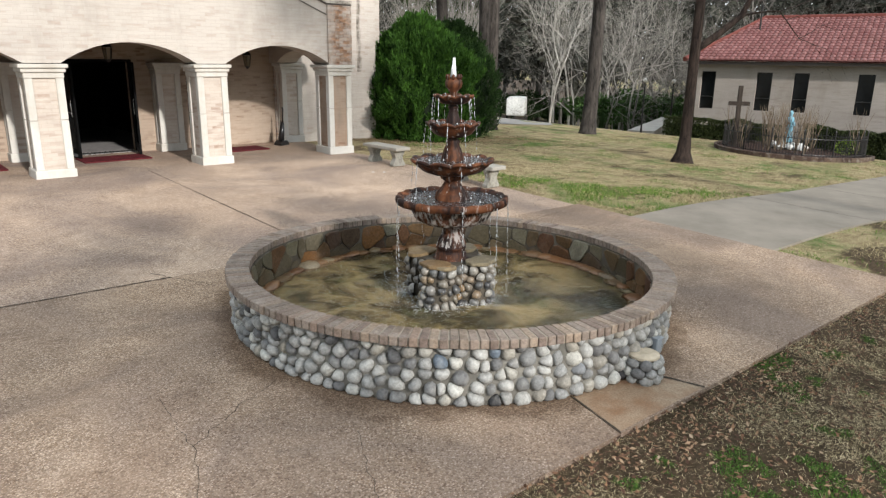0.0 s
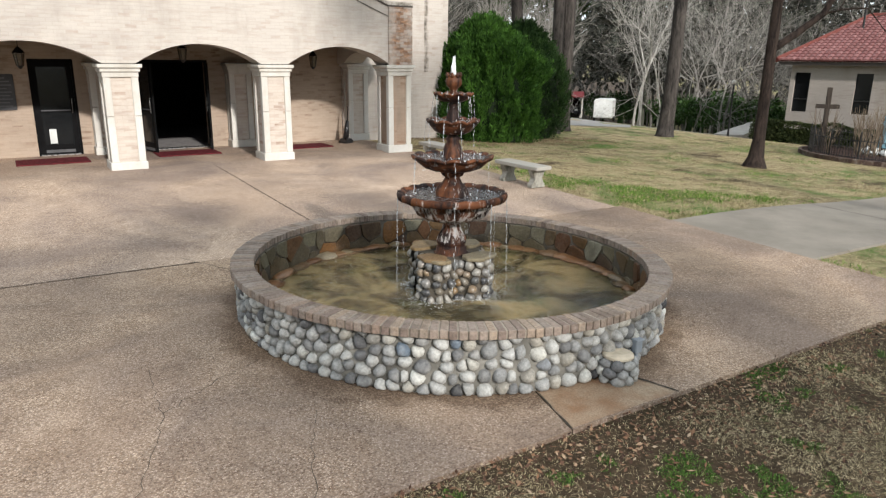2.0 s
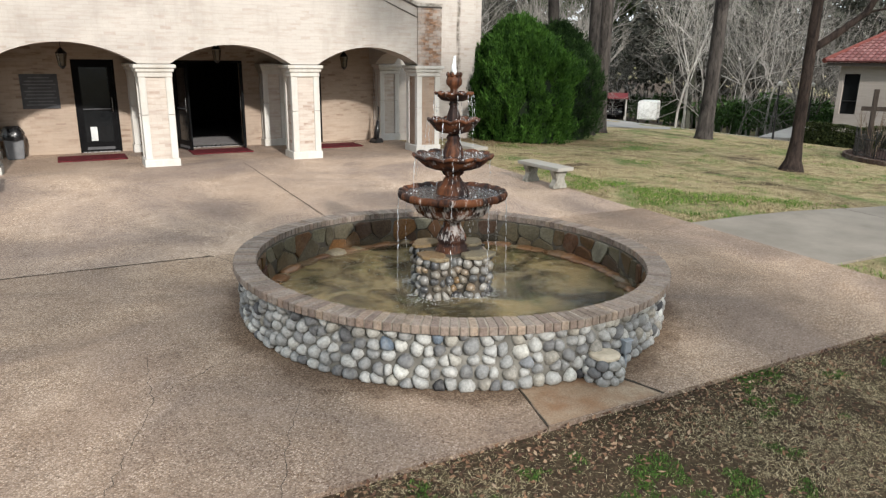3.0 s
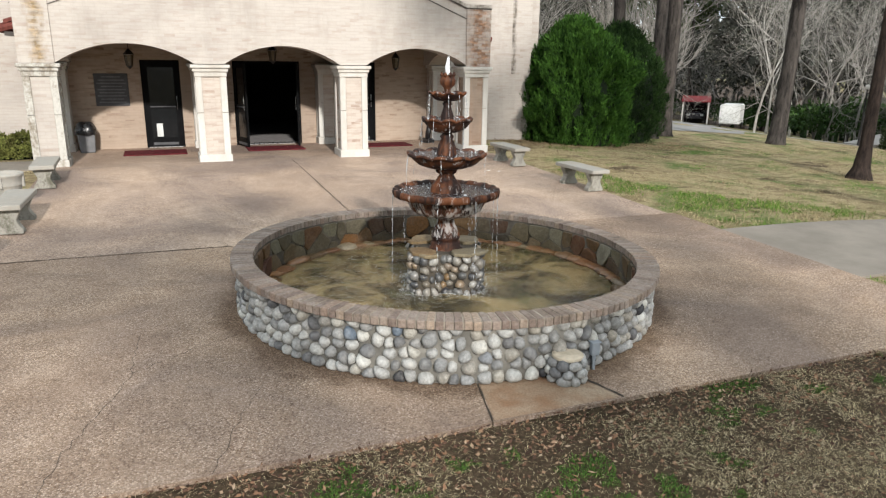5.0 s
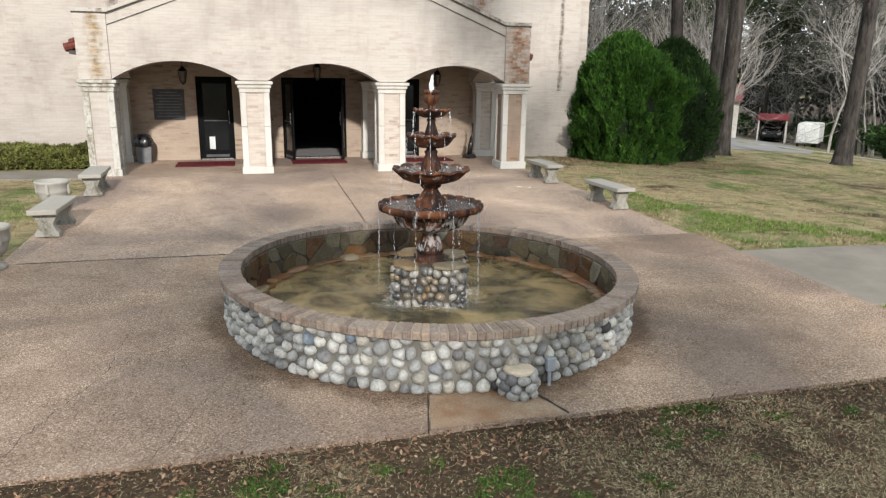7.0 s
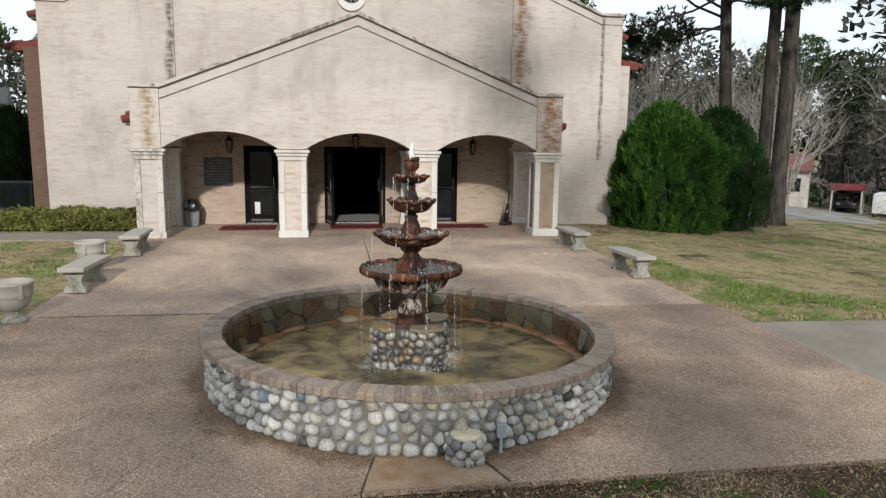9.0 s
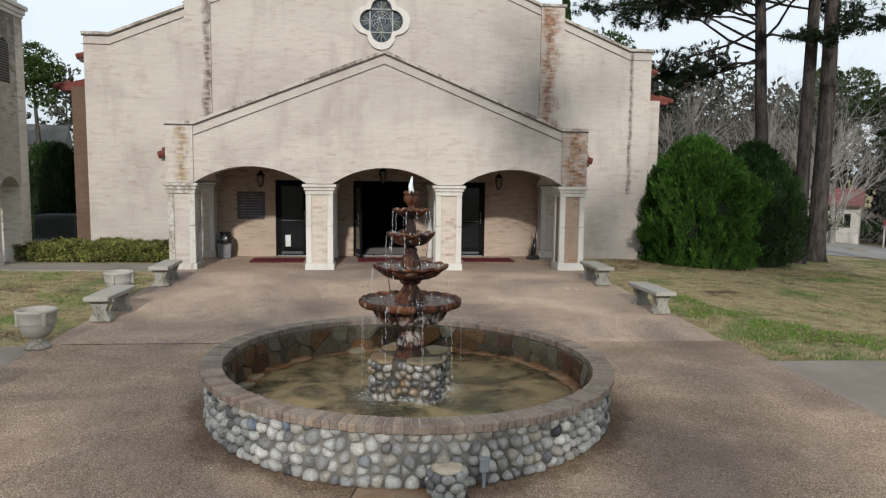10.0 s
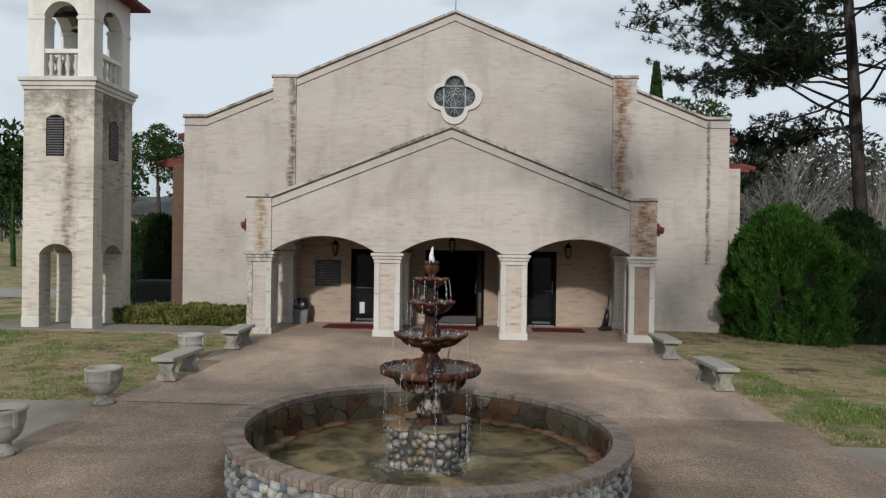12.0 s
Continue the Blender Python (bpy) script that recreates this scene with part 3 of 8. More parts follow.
def pier(x0, x1, y0, y1, z0, z1, name="pier", label="", trim=M_WHITE, panel=M_PANEL):
    """A square pier: brick core, white corner strips, plinth, moulded capital."""
    p = thing(name, label or "square porch pier of brick panels and white corners", "pillar", "porch piers")
    bm = bmesh.new()
    box(bm, x0 + 0.035, y0 + 0.035, z0 + 0.02, x1 - 0.035, y1 - 0.035, z1 - 0.1)
    part("core", bm, panel, p, "cream brick panel")
    w = 0.14
    for xa in (x0, x1 - w):
        for ya in (y0, y1 - w):
            for za, zb in ((z0 + 0.19, z0 + 1.13), (z0 + 1.138, z1 - 0.26)):
                bm = bmesh.new()
                box(bm, xa, ya, za, xa + w, ya + w, zb)
                bevel(bm, 0.008)
                part("corner_strip", bm, trim, p)
    for nm, o, za, zb in (("plinth", 0.028, z0, z0 + 0.19), ("necking", 0.012, z1 - 0.262, z1 - 0.155), ("capital", 0.045, z1 - 0.155, z1 - 0.075), ("abacus", 0.085, z1 - 0.075, z1)):
        bm = bmesh.new()
        box(bm, x0 - o, y0 - o, za, x1 + o, y1 + o, zb)
        bevel(bm, 0.012)
        part(nm, bm, trim, p, "white moulded stone")
    return p


PIERS = ((-0.56, 0.08), (2.765, 3.435), (6.02, 6.69), (9.26, 9.91))
M_PANELRUST = painted_brick("stained_pier_brick", (0.37, 0.27, 0.20), (0.19, 0.09, 0.048), 1.0, 0.8)
pier(*PIERS[0], PY - 0.02, PY + 0.62, PORCH_Z - 0.02, SPRING + 0.005, label="square porch pier with grimy, lichen-stained white corners", trim=M_GRIMY, panel=M_WALL)
for x0, x1 in PIERS[1:3]:
    pier(x0, x1, PY - 0.02, PY + 0.62, PORCH_Z - 0.02, SPRING + 0.005)
pier(*PIERS[3], PY - 0.02, PY + 0.62, PORCH_Z - 0.02, SPRING + 0.005, label="square porch pier with rust-stained brick panels", panel=M_PANELRUST)
for x0, x1 in ((-0.66, -0.06), (2.80, 3.40), (6.06, 6.65), (9.43, 10.04)):
    pier(x0, x1, MY - 0.40, MY - 0.002, PORCH_Z, SPRING, "pilaster", "white-cornered brick pilaster against the porch wall")

# ---- bell tower ----
TX0, TX1, TY0, TY1 = -6.62, -4.71, 15.25, 17.27
TZ = 0.27
tower = thing("bell_tower", "square painted brick bell tower with open white belfry", "tower")
lo, hi = 2.28, 6.62
for ya, yb in ((TY0, TY0 + 0.42), (TY1 - 0.42, TY1)):
    bm = bmesh.new()
    prism(bm, [(TX0, lo), (TX0, hi), (TX1, hi), (TX1, lo)] + arc(TX0 + 0.46, TX1 - 0.55, lo + 0.01, 0.27)[::-1], ya, yb, "y")
    part("wall", bm, M_TOWER, tower, "weathered cream brick with dark stains")
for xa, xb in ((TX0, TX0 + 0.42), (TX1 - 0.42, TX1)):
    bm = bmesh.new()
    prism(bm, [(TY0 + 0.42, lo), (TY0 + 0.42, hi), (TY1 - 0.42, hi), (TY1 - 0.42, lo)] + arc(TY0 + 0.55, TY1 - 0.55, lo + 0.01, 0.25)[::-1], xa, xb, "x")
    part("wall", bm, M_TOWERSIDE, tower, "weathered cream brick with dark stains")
for xa, xb in ((TX0, TX0 + 0.46), (TX1 - 0.55, TX1)):
    for ya, yb in ((TY0, TY0 + 0.5), (TY1 - 0.5, TY1)):
        bm = bmesh.new()
        box(bm, xa, ya, TZ + 0.36, xb, yb, lo)
        part("leg", bm, M_TOWER, tower)
        bm = bmesh.new()
        box(bm, xa - 0.015, ya - 0.015, TZ - 0.3, xb + 0.015, yb + 0.015, TZ + 0.36)
        bevel(bm, 0.012)
        part("plinth", bm, M_WHITE, tower, "white base block")
bm = bmesh.new()
box(bm, TX0 + 0.4, TY0 + 0.4, 3.0, TX1 - 0.4, TY1 - 0.4, 3.1)
part("ceiling_slab", bm, M_SOFFIT, tower)
for o, za, zb in ((0.03, 6.62, 6.72), (0.07, 6.72, 6.84), (0.12, 6.84, 6.95)):
    bm = bmesh.new()
    box(bm, TX0 - o, TY0 - o, za, TX1 + o, TY1 + o, zb)
    bevel(bm, 0.012)
    part("cornice", bm, M_WHITE, tower, "white moulded cornice")


def balustrade(parent, axis, a, b, c, z0, z1, n):
    """Vase balusters between a and b along an axis at the line c."""
    for i in range(n):
        s = a + (b - a) * (i + 0.5) / n
        bm = bmesh.new()
        prof = [(0.045, 0), (0.045, 0.06), (0.028, 0.09), (0.055, 0.2), (0.06, 0.26), (0.03, 0.40), (0.045, 0.44), (0.045, 0.5)]
        lathe(bm, [(r * 1.25, z * (z1 - z0) / 0.5) for r, z in prof], 12, (s, c, z0) if axis == "x" else (c, s, z0), None, True)
        part("baluster", bm, M_WHITE, parent, "", True)


M_BELFRY = stucco("belfry_white", (0.66, 0.64, 0.60), 0.5)
bz = 6.95
LEG = 0.44
for xa, xb in ((TX0 + 0.06, TX0 + 0.06 + LEG), (TX1 - 0.06 - LEG, TX1 - 0.06)):
    for ya, yb in ((TY0 + 0.06, TY0 + 0.06 + LEG), (TY1 - 0.06 - LEG, TY1 - 0.06)):
        bm = bmesh.new()
        box(bm, xa, ya, bz, xb, yb, 8.62)
        part("belfry_pier", bm, M_BELFRY, tower, "white belfry pier")
        bm = bmesh.new()
        box(bm, xa - 0.02, ya - 0.02, 8.50, xb + 0.02, yb + 0.02, 8.58)
        part("impost", bm, M_BELFRY, tower)
for ya, yb in ((TY0 + 0.06, TY0 + 0.40), (TY1 - 0.40, TY1 - 0.06)):
    bm = bmesh.new()
    prism(bm, [(TX0 + 0.06, 8.62), (TX0 + 0.06, 9.5), (TX1 - 0.06, 9.5), (TX1 - 0.06, 8.62)] + arc(TX0 + 0.5, TX1 - 0.5, 8.63, 0.34)[::-1], ya, yb, "y")
    part("belfry_arch", bm, M_BELFRY, tower)
for xa, xb in ((TX0 + 0.06, TX0 + 0.40), (TX1 - 0.40, TX1 - 0.06)):
    bm = bmesh.new()
    prism(bm, [(TY0 + 0.4, 8.62), (TY0 + 0.4, 9.5), (TY1 - 0.4, 9.5), (TY1 - 0.4, 8.62)] + arc(TY0 + 0.5, TY1 - 0.5, 8.63, 0.34)[::-1], xa, xb, "x")
    part("belfry_arch", bm, M_BELFRY, tower)
for axis, a, b, cs in (("x", TX0 + 0.5, TX1 - 0.5, (TY0 + 0.2, TY1 - 0.2)), ("y", TY0 + 0.5, TY1 - 0.5, (TX0 + 0.2, TX1 - 0.2))):
    for c in cs:
        balustrade(tower, axis, a, b, c, bz + 0.06, bz + 0.66, 4)
        for za, zb in ((bz, bz + 0.06), (bz + 0.66, bz + 0.78)):
            bm = bmesh.new()
            if axis == "x":
                box(bm, a - 0.02, c - 0.11, za, b + 0.02, c + 0.11, zb)
            else:
                box(bm, c - 0.11, a - 0.02, za, c + 0.11, b + 0.02, zb)
            bevel(bm, 0.01)
            part("rail", bm, M_BELFRY, tower)
bm = bmesh.new()
prism(bm, [(TX0 - 0.35, 9.42), (TX0 - 0.35, 9.5), ((TX0 + TX1) / 2, 10.5), (TX1 + 0.35, 9.5), (TX1 + 0.35, 9.42)], TY0 - 0.35, TY1 + 0.35, "y")
part("tower_roof", bm, M_TILE, tower, "red tile roof")

# ---- fountain ----
FX, FY = 4.85, 5.47
R_OUT, R_IN = 2.305, 2.075
rng = random.Random(7)


def rim_z(x):
    return 0.592 - 0.019 * (x - FX)


def foot_z(a, r):
    return ground_z(FX + r * math.cos(a), FY + r * math.sin(a))


def wet_stone(name, stops, rough=0.6, island=False, wash=0.30):
    mt = Mat(name, rough)
    base = mt.ramp(mt.geo.outputs["Random Per Island"], *stops) if island else random_colour(mt, *stops)
    v = mt.pos()
    grain = mt.noise(38, 5, 0.7, v)
    c = mt.mix(mt.ramp(grain, (0.35, 0.0), (0.7, 1.0)), base, mt.mix(0.55, base, (0.15, 0.15, 0.15), "MULTIPLY"))
    c = mt.mix(mt.maths("MULTIPLY", mt.ramp(mt.noise(7, 5, 0.65, v), (0.5, 0.0), (0.72, 1.0)), wash), c, (0.52, 0.50, 0.46))
    c = mt.mix(mt.maths("MULTIPLY", mt.ramp(mt.noise(2.3, 5, 0.65, v), (0.52, 0.0), (0.66, 1.0)), 0.55), c, (0.42, 0.40, 0.37), "MULTIPLY")
    mt.color(c)
    mt.bump(grain, 0.25, 0.004)
    return mt.m


PEBBLE_STOPS = ((0.0, (0.06, 0.06, 0.064)), (0.10, (0.17, 0.17, 0.172)), (0.28, (0.31, 0.312, 0.305)), (0.48, (0.42, 0.418, 0.40)), (0.64, (0.50, 0.497, 0.47)), (0.76, (0.28, 0.282, 0.28)), (0.86, (0.36, 0.33, 0.275)), (0.95, (0.63, 0.63, 0.59)), (0.992, (0.30, 0.30, 0.30)), (1.0, (0.14, 0.185, 0.24)))
M_PEBBLE = wet_stone("river_pebble", PEBBLE_STOPS, 0.6)
M_PEBBLEREST = wet_stone("river_pebble_loose", PEBBLE_STOPS, 0.6, True)
M_PEDPEBBLE = wet_stone("wet_pebble", ((0.0, (0.04, 0.04, 0.044)), (0.2, (0.12, 0.12, 0.115)), (0.42, (0.22, 0.21, 0.195)), (0.56, (0.22, 0.14, 0.065)), (0.70, (0.31, 0.295, 0.265)), (0.84, (0.17, 0.145, 0.11)), (1.0, (0.42, 0.41, 0.38))), 0.35)
M_CAP = wet_stone("cap_flagstone", ((0.0, (0.20, 0.13, 0.07)), (0.5, (0.28, 0.185, 0.09)), (1.0, (0.22, 0.19, 0.13))), 0.5, False, 0.1)
M_FLAG = wet_stone("flagstone", ((0.0, (0.035, 0.03, 0.024)), (0.14, (0.115, 0.095, 0.06)), (0.30, (0.135, 0.075, 0.036)), (0.42, (0.075, 0.036, 0.025)), (0.56, (0.135, 0.12, 0.08)), (0.70, (0.16, 0.08, 0.032)), (0.82, (0.095, 0.075, 0.05)), (0.94, (0.16, 0.145, 0.10)), (1.0, (0.27, 0.25, 0.19))), 0.42, False, 0.07)
M_LEDGE = wet_stone("ledge_stone", ((0.0, (0.17, 0.075, 0.028)), (0.4, (0.22, 0.11, 0.045)), (0.7, (0.13, 0.075, 0.035)), (0.93, (0.20, 0.15, 0.08)), (1.0, (0.27, 0.22, 0.15))), 0.4, False, 0.05)
M_RIMBRICK = wet_stone("rim_brick", ((0.0, (0.20, 0.15, 0.125)), (0.25, (0.255, 0.20, 0.165)), (0.45, (0.30, 0.238, 0.195)), (0.6, (0.235, 0.19, 0.16)), (0.75, (0.32, 0.245, 0.185)), (0.9, (0.27, 0.215, 0.178)), (1.0, (0.29, 0.20, 0.15))), 0.75, False, 0.18)
M_MORTAR = plain("grey_mortar", (0.17, 0.162, 0.143), 0.9, 0, 0.55, 2.2, 0.5, 70)
M_RIMMORTAR = plain("pale_mortar", (0.25, 0.215, 0.175), 0.9, 0, 0.25, 9, 0.3, 80)
M_INMORTAR = plain("dark_mortar", (0.075, 0.065, 0.052), 0.8, 0, 0.4, 6, 0.4, 60)


def bed_material():
    mt = Mat("pool_bed", 0.7)
    a, b = mt.noise(1.3, 7, 0.7, None, 0.8), mt.noise(5.5, 6, 0.7)
    c = mt.mix(mt.ramp(a, (0.41, 0.0), (0.56, 1.0)), (0.27, 0.205, 0.105), (0.034, 0.027, 0.012))
    c = mt.mix(mt.ramp(b, (0.50, 0.0), (0.74, 0.5)), c, (0.30, 0.26, 0.155))
    c = mt.mix(mt.ramp(mt.noise(2.6, 6, 0.7, None, 0.6), (0.53, 0.0), (0.66, 0.6)), c, (0.075, 0.085, 0.028))
    mt.color(c)
    return mt.m


def water_material():
    mt = Mat("pool_water", 0.06)
    mt.color((0.88, 0.89, 0.80))
    mt.b.inputs["Transmission Weight"].default_value = 1.0
    mt.b.inputs["IOR"].default_value = 1.33
    w = mt.maths("ADD", mt.noise(5.0, 4, 0.6, mt.pos((1.0, 1.6, 1)), 0.8), mt.maths("MULTIPLY", mt.noise(17.0, 3, 0.55, None, 0.5), 0.35))
    mt.bump(w, 0.9, 0.03)
    return mt.m


M_BED, M_WATER = bed_material(), water_material()

basin = thing("fountain_basin", "round pool wall of river pebbles with a brick rim", "fountain")
N = 96


def ring_wall(bm, r0, r1, low, high, n=N):
    """A round wall between two radii; low and high give heights by angle and radius."""
    rows = []
    for k in range(n):
        a = 2 * math.pi * k / n
        c, s = math.cos(a), math.sin(a)
        rows.append([bm.verts.new((FX + r * c, FY + r * s, h(a, r))) for r, h in ((r0, low), (r1, low), (r1, high), (r0, high))])
    for k in range(n):
        p, q = rows[k], rows[(k + 1) % n]
        for i in range(4):
            bm.faces.new((p[i], q[i], q[(i + 1) % 4], p[(i + 1) % 4]))


def top_z(a, r):
    return rim_z(FX + r * math.cos(a)) - 0.078


bm = bmesh.new()
ring_wall(bm, 2.105, 2.215, lambda a, r: foot_z(a, r) - 0.12, top_z)
part("wall_core", bm, M_MORTAR, basin, "grey mortar bed", True)
bm = bmesh.new()
ring_wall(bm, 2.075, 2.104, lambda a, r: 0.02, top_z)
part("inner_lining", bm, M_INMORTAR, basin, "dark mortar", True)
bm = bmesh.new()
ring_wall(bm, R_IN + 0.012, R_OUT - 0.014, lambda a, r: top_z(a, r) + 0.001, lambda a, r: rim_z(FX + r * math.cos(a)) - 0.006)
part("rim_mortar", bm, M_RIMMORTAR, basin, "pale mortar joints")

# rim bricks, laid on edge
NB = 188
brick_meshes = []
for k in range(4):
    bm = bmesh.new()
    da = math.pi / NB
    g0, g1 = 0.0035, 0.0060
    v = []
    for z in (-0.076, 0.0):
        for r, g in ((R_IN, g0), (R_OUT, g1)):
            hw = r * math.tan(da) - g
            for s in (-1, 1):
                v.append(bm.verts.new((r - (R_IN + R_OUT) / 2 + rng.uniform(-0.002, 0.002), s * hw, z + rng.uniform(-0.0015, 0.0015))))
    for f in ((0, 1, 3, 2), (4, 6, 7, 5), (0, 4, 5, 1), (2, 3, 7, 6), (0, 2, 6, 4), (1, 5, 7, 3)):
        bm.faces.new([v[i] for i in f])
    bevel(bm, 0.006)
    brick_meshes.append(mesh_of("brick", bm, M_RIMBRICK))
for k in range(NB):
    a = 2 * math.pi * k / NB
    rm = (R_IN + R_OUT) / 2
    ob = new("brick", brick_meshes[k % 4])
    x = FX + rm * math.cos(a)
    tilt = Euler((0, math.atan(0.019 * math.cos(a)), 0)).to_matrix().to_4x4()
    ob.matrix_basis = Matrix.Translation((x + rng.uniform(-.003, .003), FY + rm * math.sin(a), rim_z(x) + rng.uniform(-.003, .003))) @ Matrix.Rotation(a, 4, "Z") @ tilt
    ob.parent = basin

# stones packed side by side on a wall
def packed_seeds(length, height, rows, across, rg, jitter=0.30):
    """Seeds in loose staggered rows on an unrolled wall: along, up, weight."""
    out = []
    for j in range(rows):
        n = int(round(across * rg.uniform(0.93, 1.07)))
        for k in range(n):
            s = length * (k + 0.5 * (j % 2) + rg.uniform(-jitter, jitter)) / n
            out.append((s % length, height * (j + 0.5 + rg.uniform(-jitter, jitter) * 0.8) / rows, rg.uniform(0.75, 1.3)))
    return out


def packed_outline(i, seeds, length, height, gap, power, n):
    """Outline of the stone round one seed: as far as its neighbours let it, corners rounded."""
    s0, z0, w0 = seeds[i]
    near = []
    for j, (s1, z1, w1) in enumerate(seeds):
        ds, dz = (s1 - s0 + length / 2) % length - length / 2, z1 - z0
        if j != i and abs(ds) < 0.6 and abs(dz) < 0.4:
            d = math.hypot(ds, dz)
            near.append((ds / d, dz / d, max(0.012, d * w0 / (w0 + w1) - gap)))
    near += [(0, 1, max(0.012, height - z0 - gap)), (0, -1, max(0.012, z0 - gap * 0.5))]
    pts = []
    for k in range(n):
        a = 2 * math.pi * k / n
        c, q = math.cos(a), math.sin(a)
        t = sum((max(0.0, c * x + q * y) / d) ** power for x, y, d in near)
        pts.append((c * t ** (-1 / power), q * t ** (-1 / power)))
    return pts


def packed_stone(pts, deep, rg, flat=False):
    """Vertices and faces of a domed stone: x outward, y along, z up."""
    n = len(pts)
    size = sum(math.hypot(*p) for p in pts) / n
    h = deep if flat else min(deep * 1.35, size * deep / 0.052)
    rings = ((1.0, -0.012), (0.975, h * 0.85), (0.90, h)) if flat else ((1.0, -0.004), (0.86, h * 0.62), (0.48, h * 0.97))
    tx, tz = rg.uniform(-.12, .12), rg.uniform(-.12, .12)
    v = [(x + y * s * tx + z * s * tz, y * s, z * s) for s, x in rings for y, z in pts] + [(h * (1.02 if flat else 1.08), 0, 0)]
    f = [(r * n + i, r * n + (i + 1) % n, (r + 1) * n + (i + 1) % n, (r + 1) * n + i) for r in (0, 1) for i in range(n)]
    f += [(2 * n + i, 2 * n + (i + 1) % n, 3 * n) for i in range(n)]
    return v, f


def stone_piece(name, v, f, material, parent, m, smooth=True):
    me = bpy.data.meshes.new(name)
    me.from_pydata(v, [], f)
    me.polygons.foreach_set("use_smooth", [smooth] * len(f))
    me.materials.append(material)
    ob = new(name, me)
    ob.matrix_basis = m
    ob.parent = parent
    return ob


pebble_meshes = []
for k in range(8):
    bm = bmesh.new()
    bmesh.ops.create_uvsphere(bm, u_segments=9, v_segments=6, radius=1.0)
    off = Vector((k * 7.3, k * 3.1, k))
    for vv in bm.verts:
        d = vv.co.normalized()
        vv.co = d * (1 + 0.22 * noise.noise(d * 1.1 + off) + 0.06 * noise.noise(d * 2.7 + off))
    pebble_meshes.append(mesh_of("pebble", bm, M_PEBBLE, True))

# pebbles of the outer face
WALL_R, WALL_H = 2.216, 0.50
LEN = 2 * math.pi * WALL_R
rp = random.Random(17)
seeds = packed_seeds(LEN, WALL_H, 5, 112, rp, 0.37)
rest_v, rest_f = [], []
count = 0
for i, (sx, sz, _) in enumerate(seeds):
    a = sx / WALL_R
    fz, tz = foot_z(a, WALL_R), top_z(a, WALL_R)
    v, f = packed_stone(packed_outline(i, seeds, LEN, WALL_H, 0.0022, 4.6, 12), 0.050, rp)
    m = Matrix.Translation((FX + WALL_R * math.cos(a), FY + WALL_R * math.sin(a), fz + (sz / WALL_H) * (tz - fz))) @ Matrix.Rotation(a, 4, "Z") @ Matrix.Diagonal((1, 1, (tz - fz) / WALL_H, 1))
    if 185 < math.degrees(a) % 360 < 345 and count < 300:
        stone_piece("pebble", v, f, M_PEBBLE, basin, m)
        count += 1
    else:
        k = len(rest_v)
        rest_v += [tuple(m @ Vector(p)) for p in v]
        rest_f += [tuple(k + q for q in p) for p in f]
tagged(soup("pebble_facing", rest_v, rest_f, M_PEBBLEREST, basin, True), kind="stuff")

# flagstones of the inner face
LEN_IN = 2 * math.pi * 2.075
seeds = packed_seeds(LEN_IN, 0.40, 2, 50, rp, 0.38)
seeds = [(s, z, w * rp.choice((0.7, 1.0, 1.35))) for s, z, w in seeds]
for i, (sx, sz, _) in enumerate(seeds):
    a = -sx / 2.075
    v, f = packed_stone(packed_outline(i, seeds, LEN_IN, 0.40, 0.004, 24.0, 20), rp.uniform(0.012, 0.032), rp, True)
    zt = rim_z(FX + R_IN * math.cos(a)) - 0.086
    m = Matrix.Translation((FX + 2.078 * math.cos(a), FY + 2.078 * math.sin(a), zt - 0.40 + sz)) @ Matrix.Rotation(a + math.pi, 4, "Z")
    stone_piece("flagstone", v, f, M_FLAG, basin, m, False)
# stones at the water's edge
for k in range(72):
    a = 2 * math.pi * (k + rng.uniform(-.25, .25)) / 72
    bm = bmesh.new()
    bmesh.ops.create_uvsphere(bm, u_segments=9, v_segments=6, radius=1.0)
    off = Vector((k * 1.7, 3, k * 0.3))
    for vv in bm.verts:
        d = vv.co.normalized()
        vv.co = d * (1 + 0.3 * noise.noise(d + off))
    bm.transform(Matrix.Translation((FX + 2.0 * math.cos(a), FY + 2.0 * math.sin(a), rng.uniform(0.140, 0.172))) @ Matrix.Rotation(a + rng.uniform(-.3, .3), 4, "Z") @ Matrix.Diagonal((rng.uniform(.08, .16), rng.uniform(.10, .20), rng.uniform(.03, .05), 1)))
    part("ledge_stone", bm, M_LEDGE, basin, "", True)

WATER_Z = 0.178
bm = bmesh.new()
lathe(bm, [(0.001, 0.115), (1.2, 0.11), (2.10, 0.115)], 64, (FX, FY, 0))
part("pool_bed", bm, M_BED, basin, "silty brown pool floor")
bm = bmesh.new()
lathe(bm, [(0.001, 0), (0.5, 0), (1.0, 0), (1.5, 0), (2.085, 0)], 72, (FX, FY, WATER_Z))
pool = tagged(part("water", bm, M_WATER, None, "", True), "shallow murky greenish-brown water filling the round pool", "water", "", "structure")
pool.visible_shadow = False

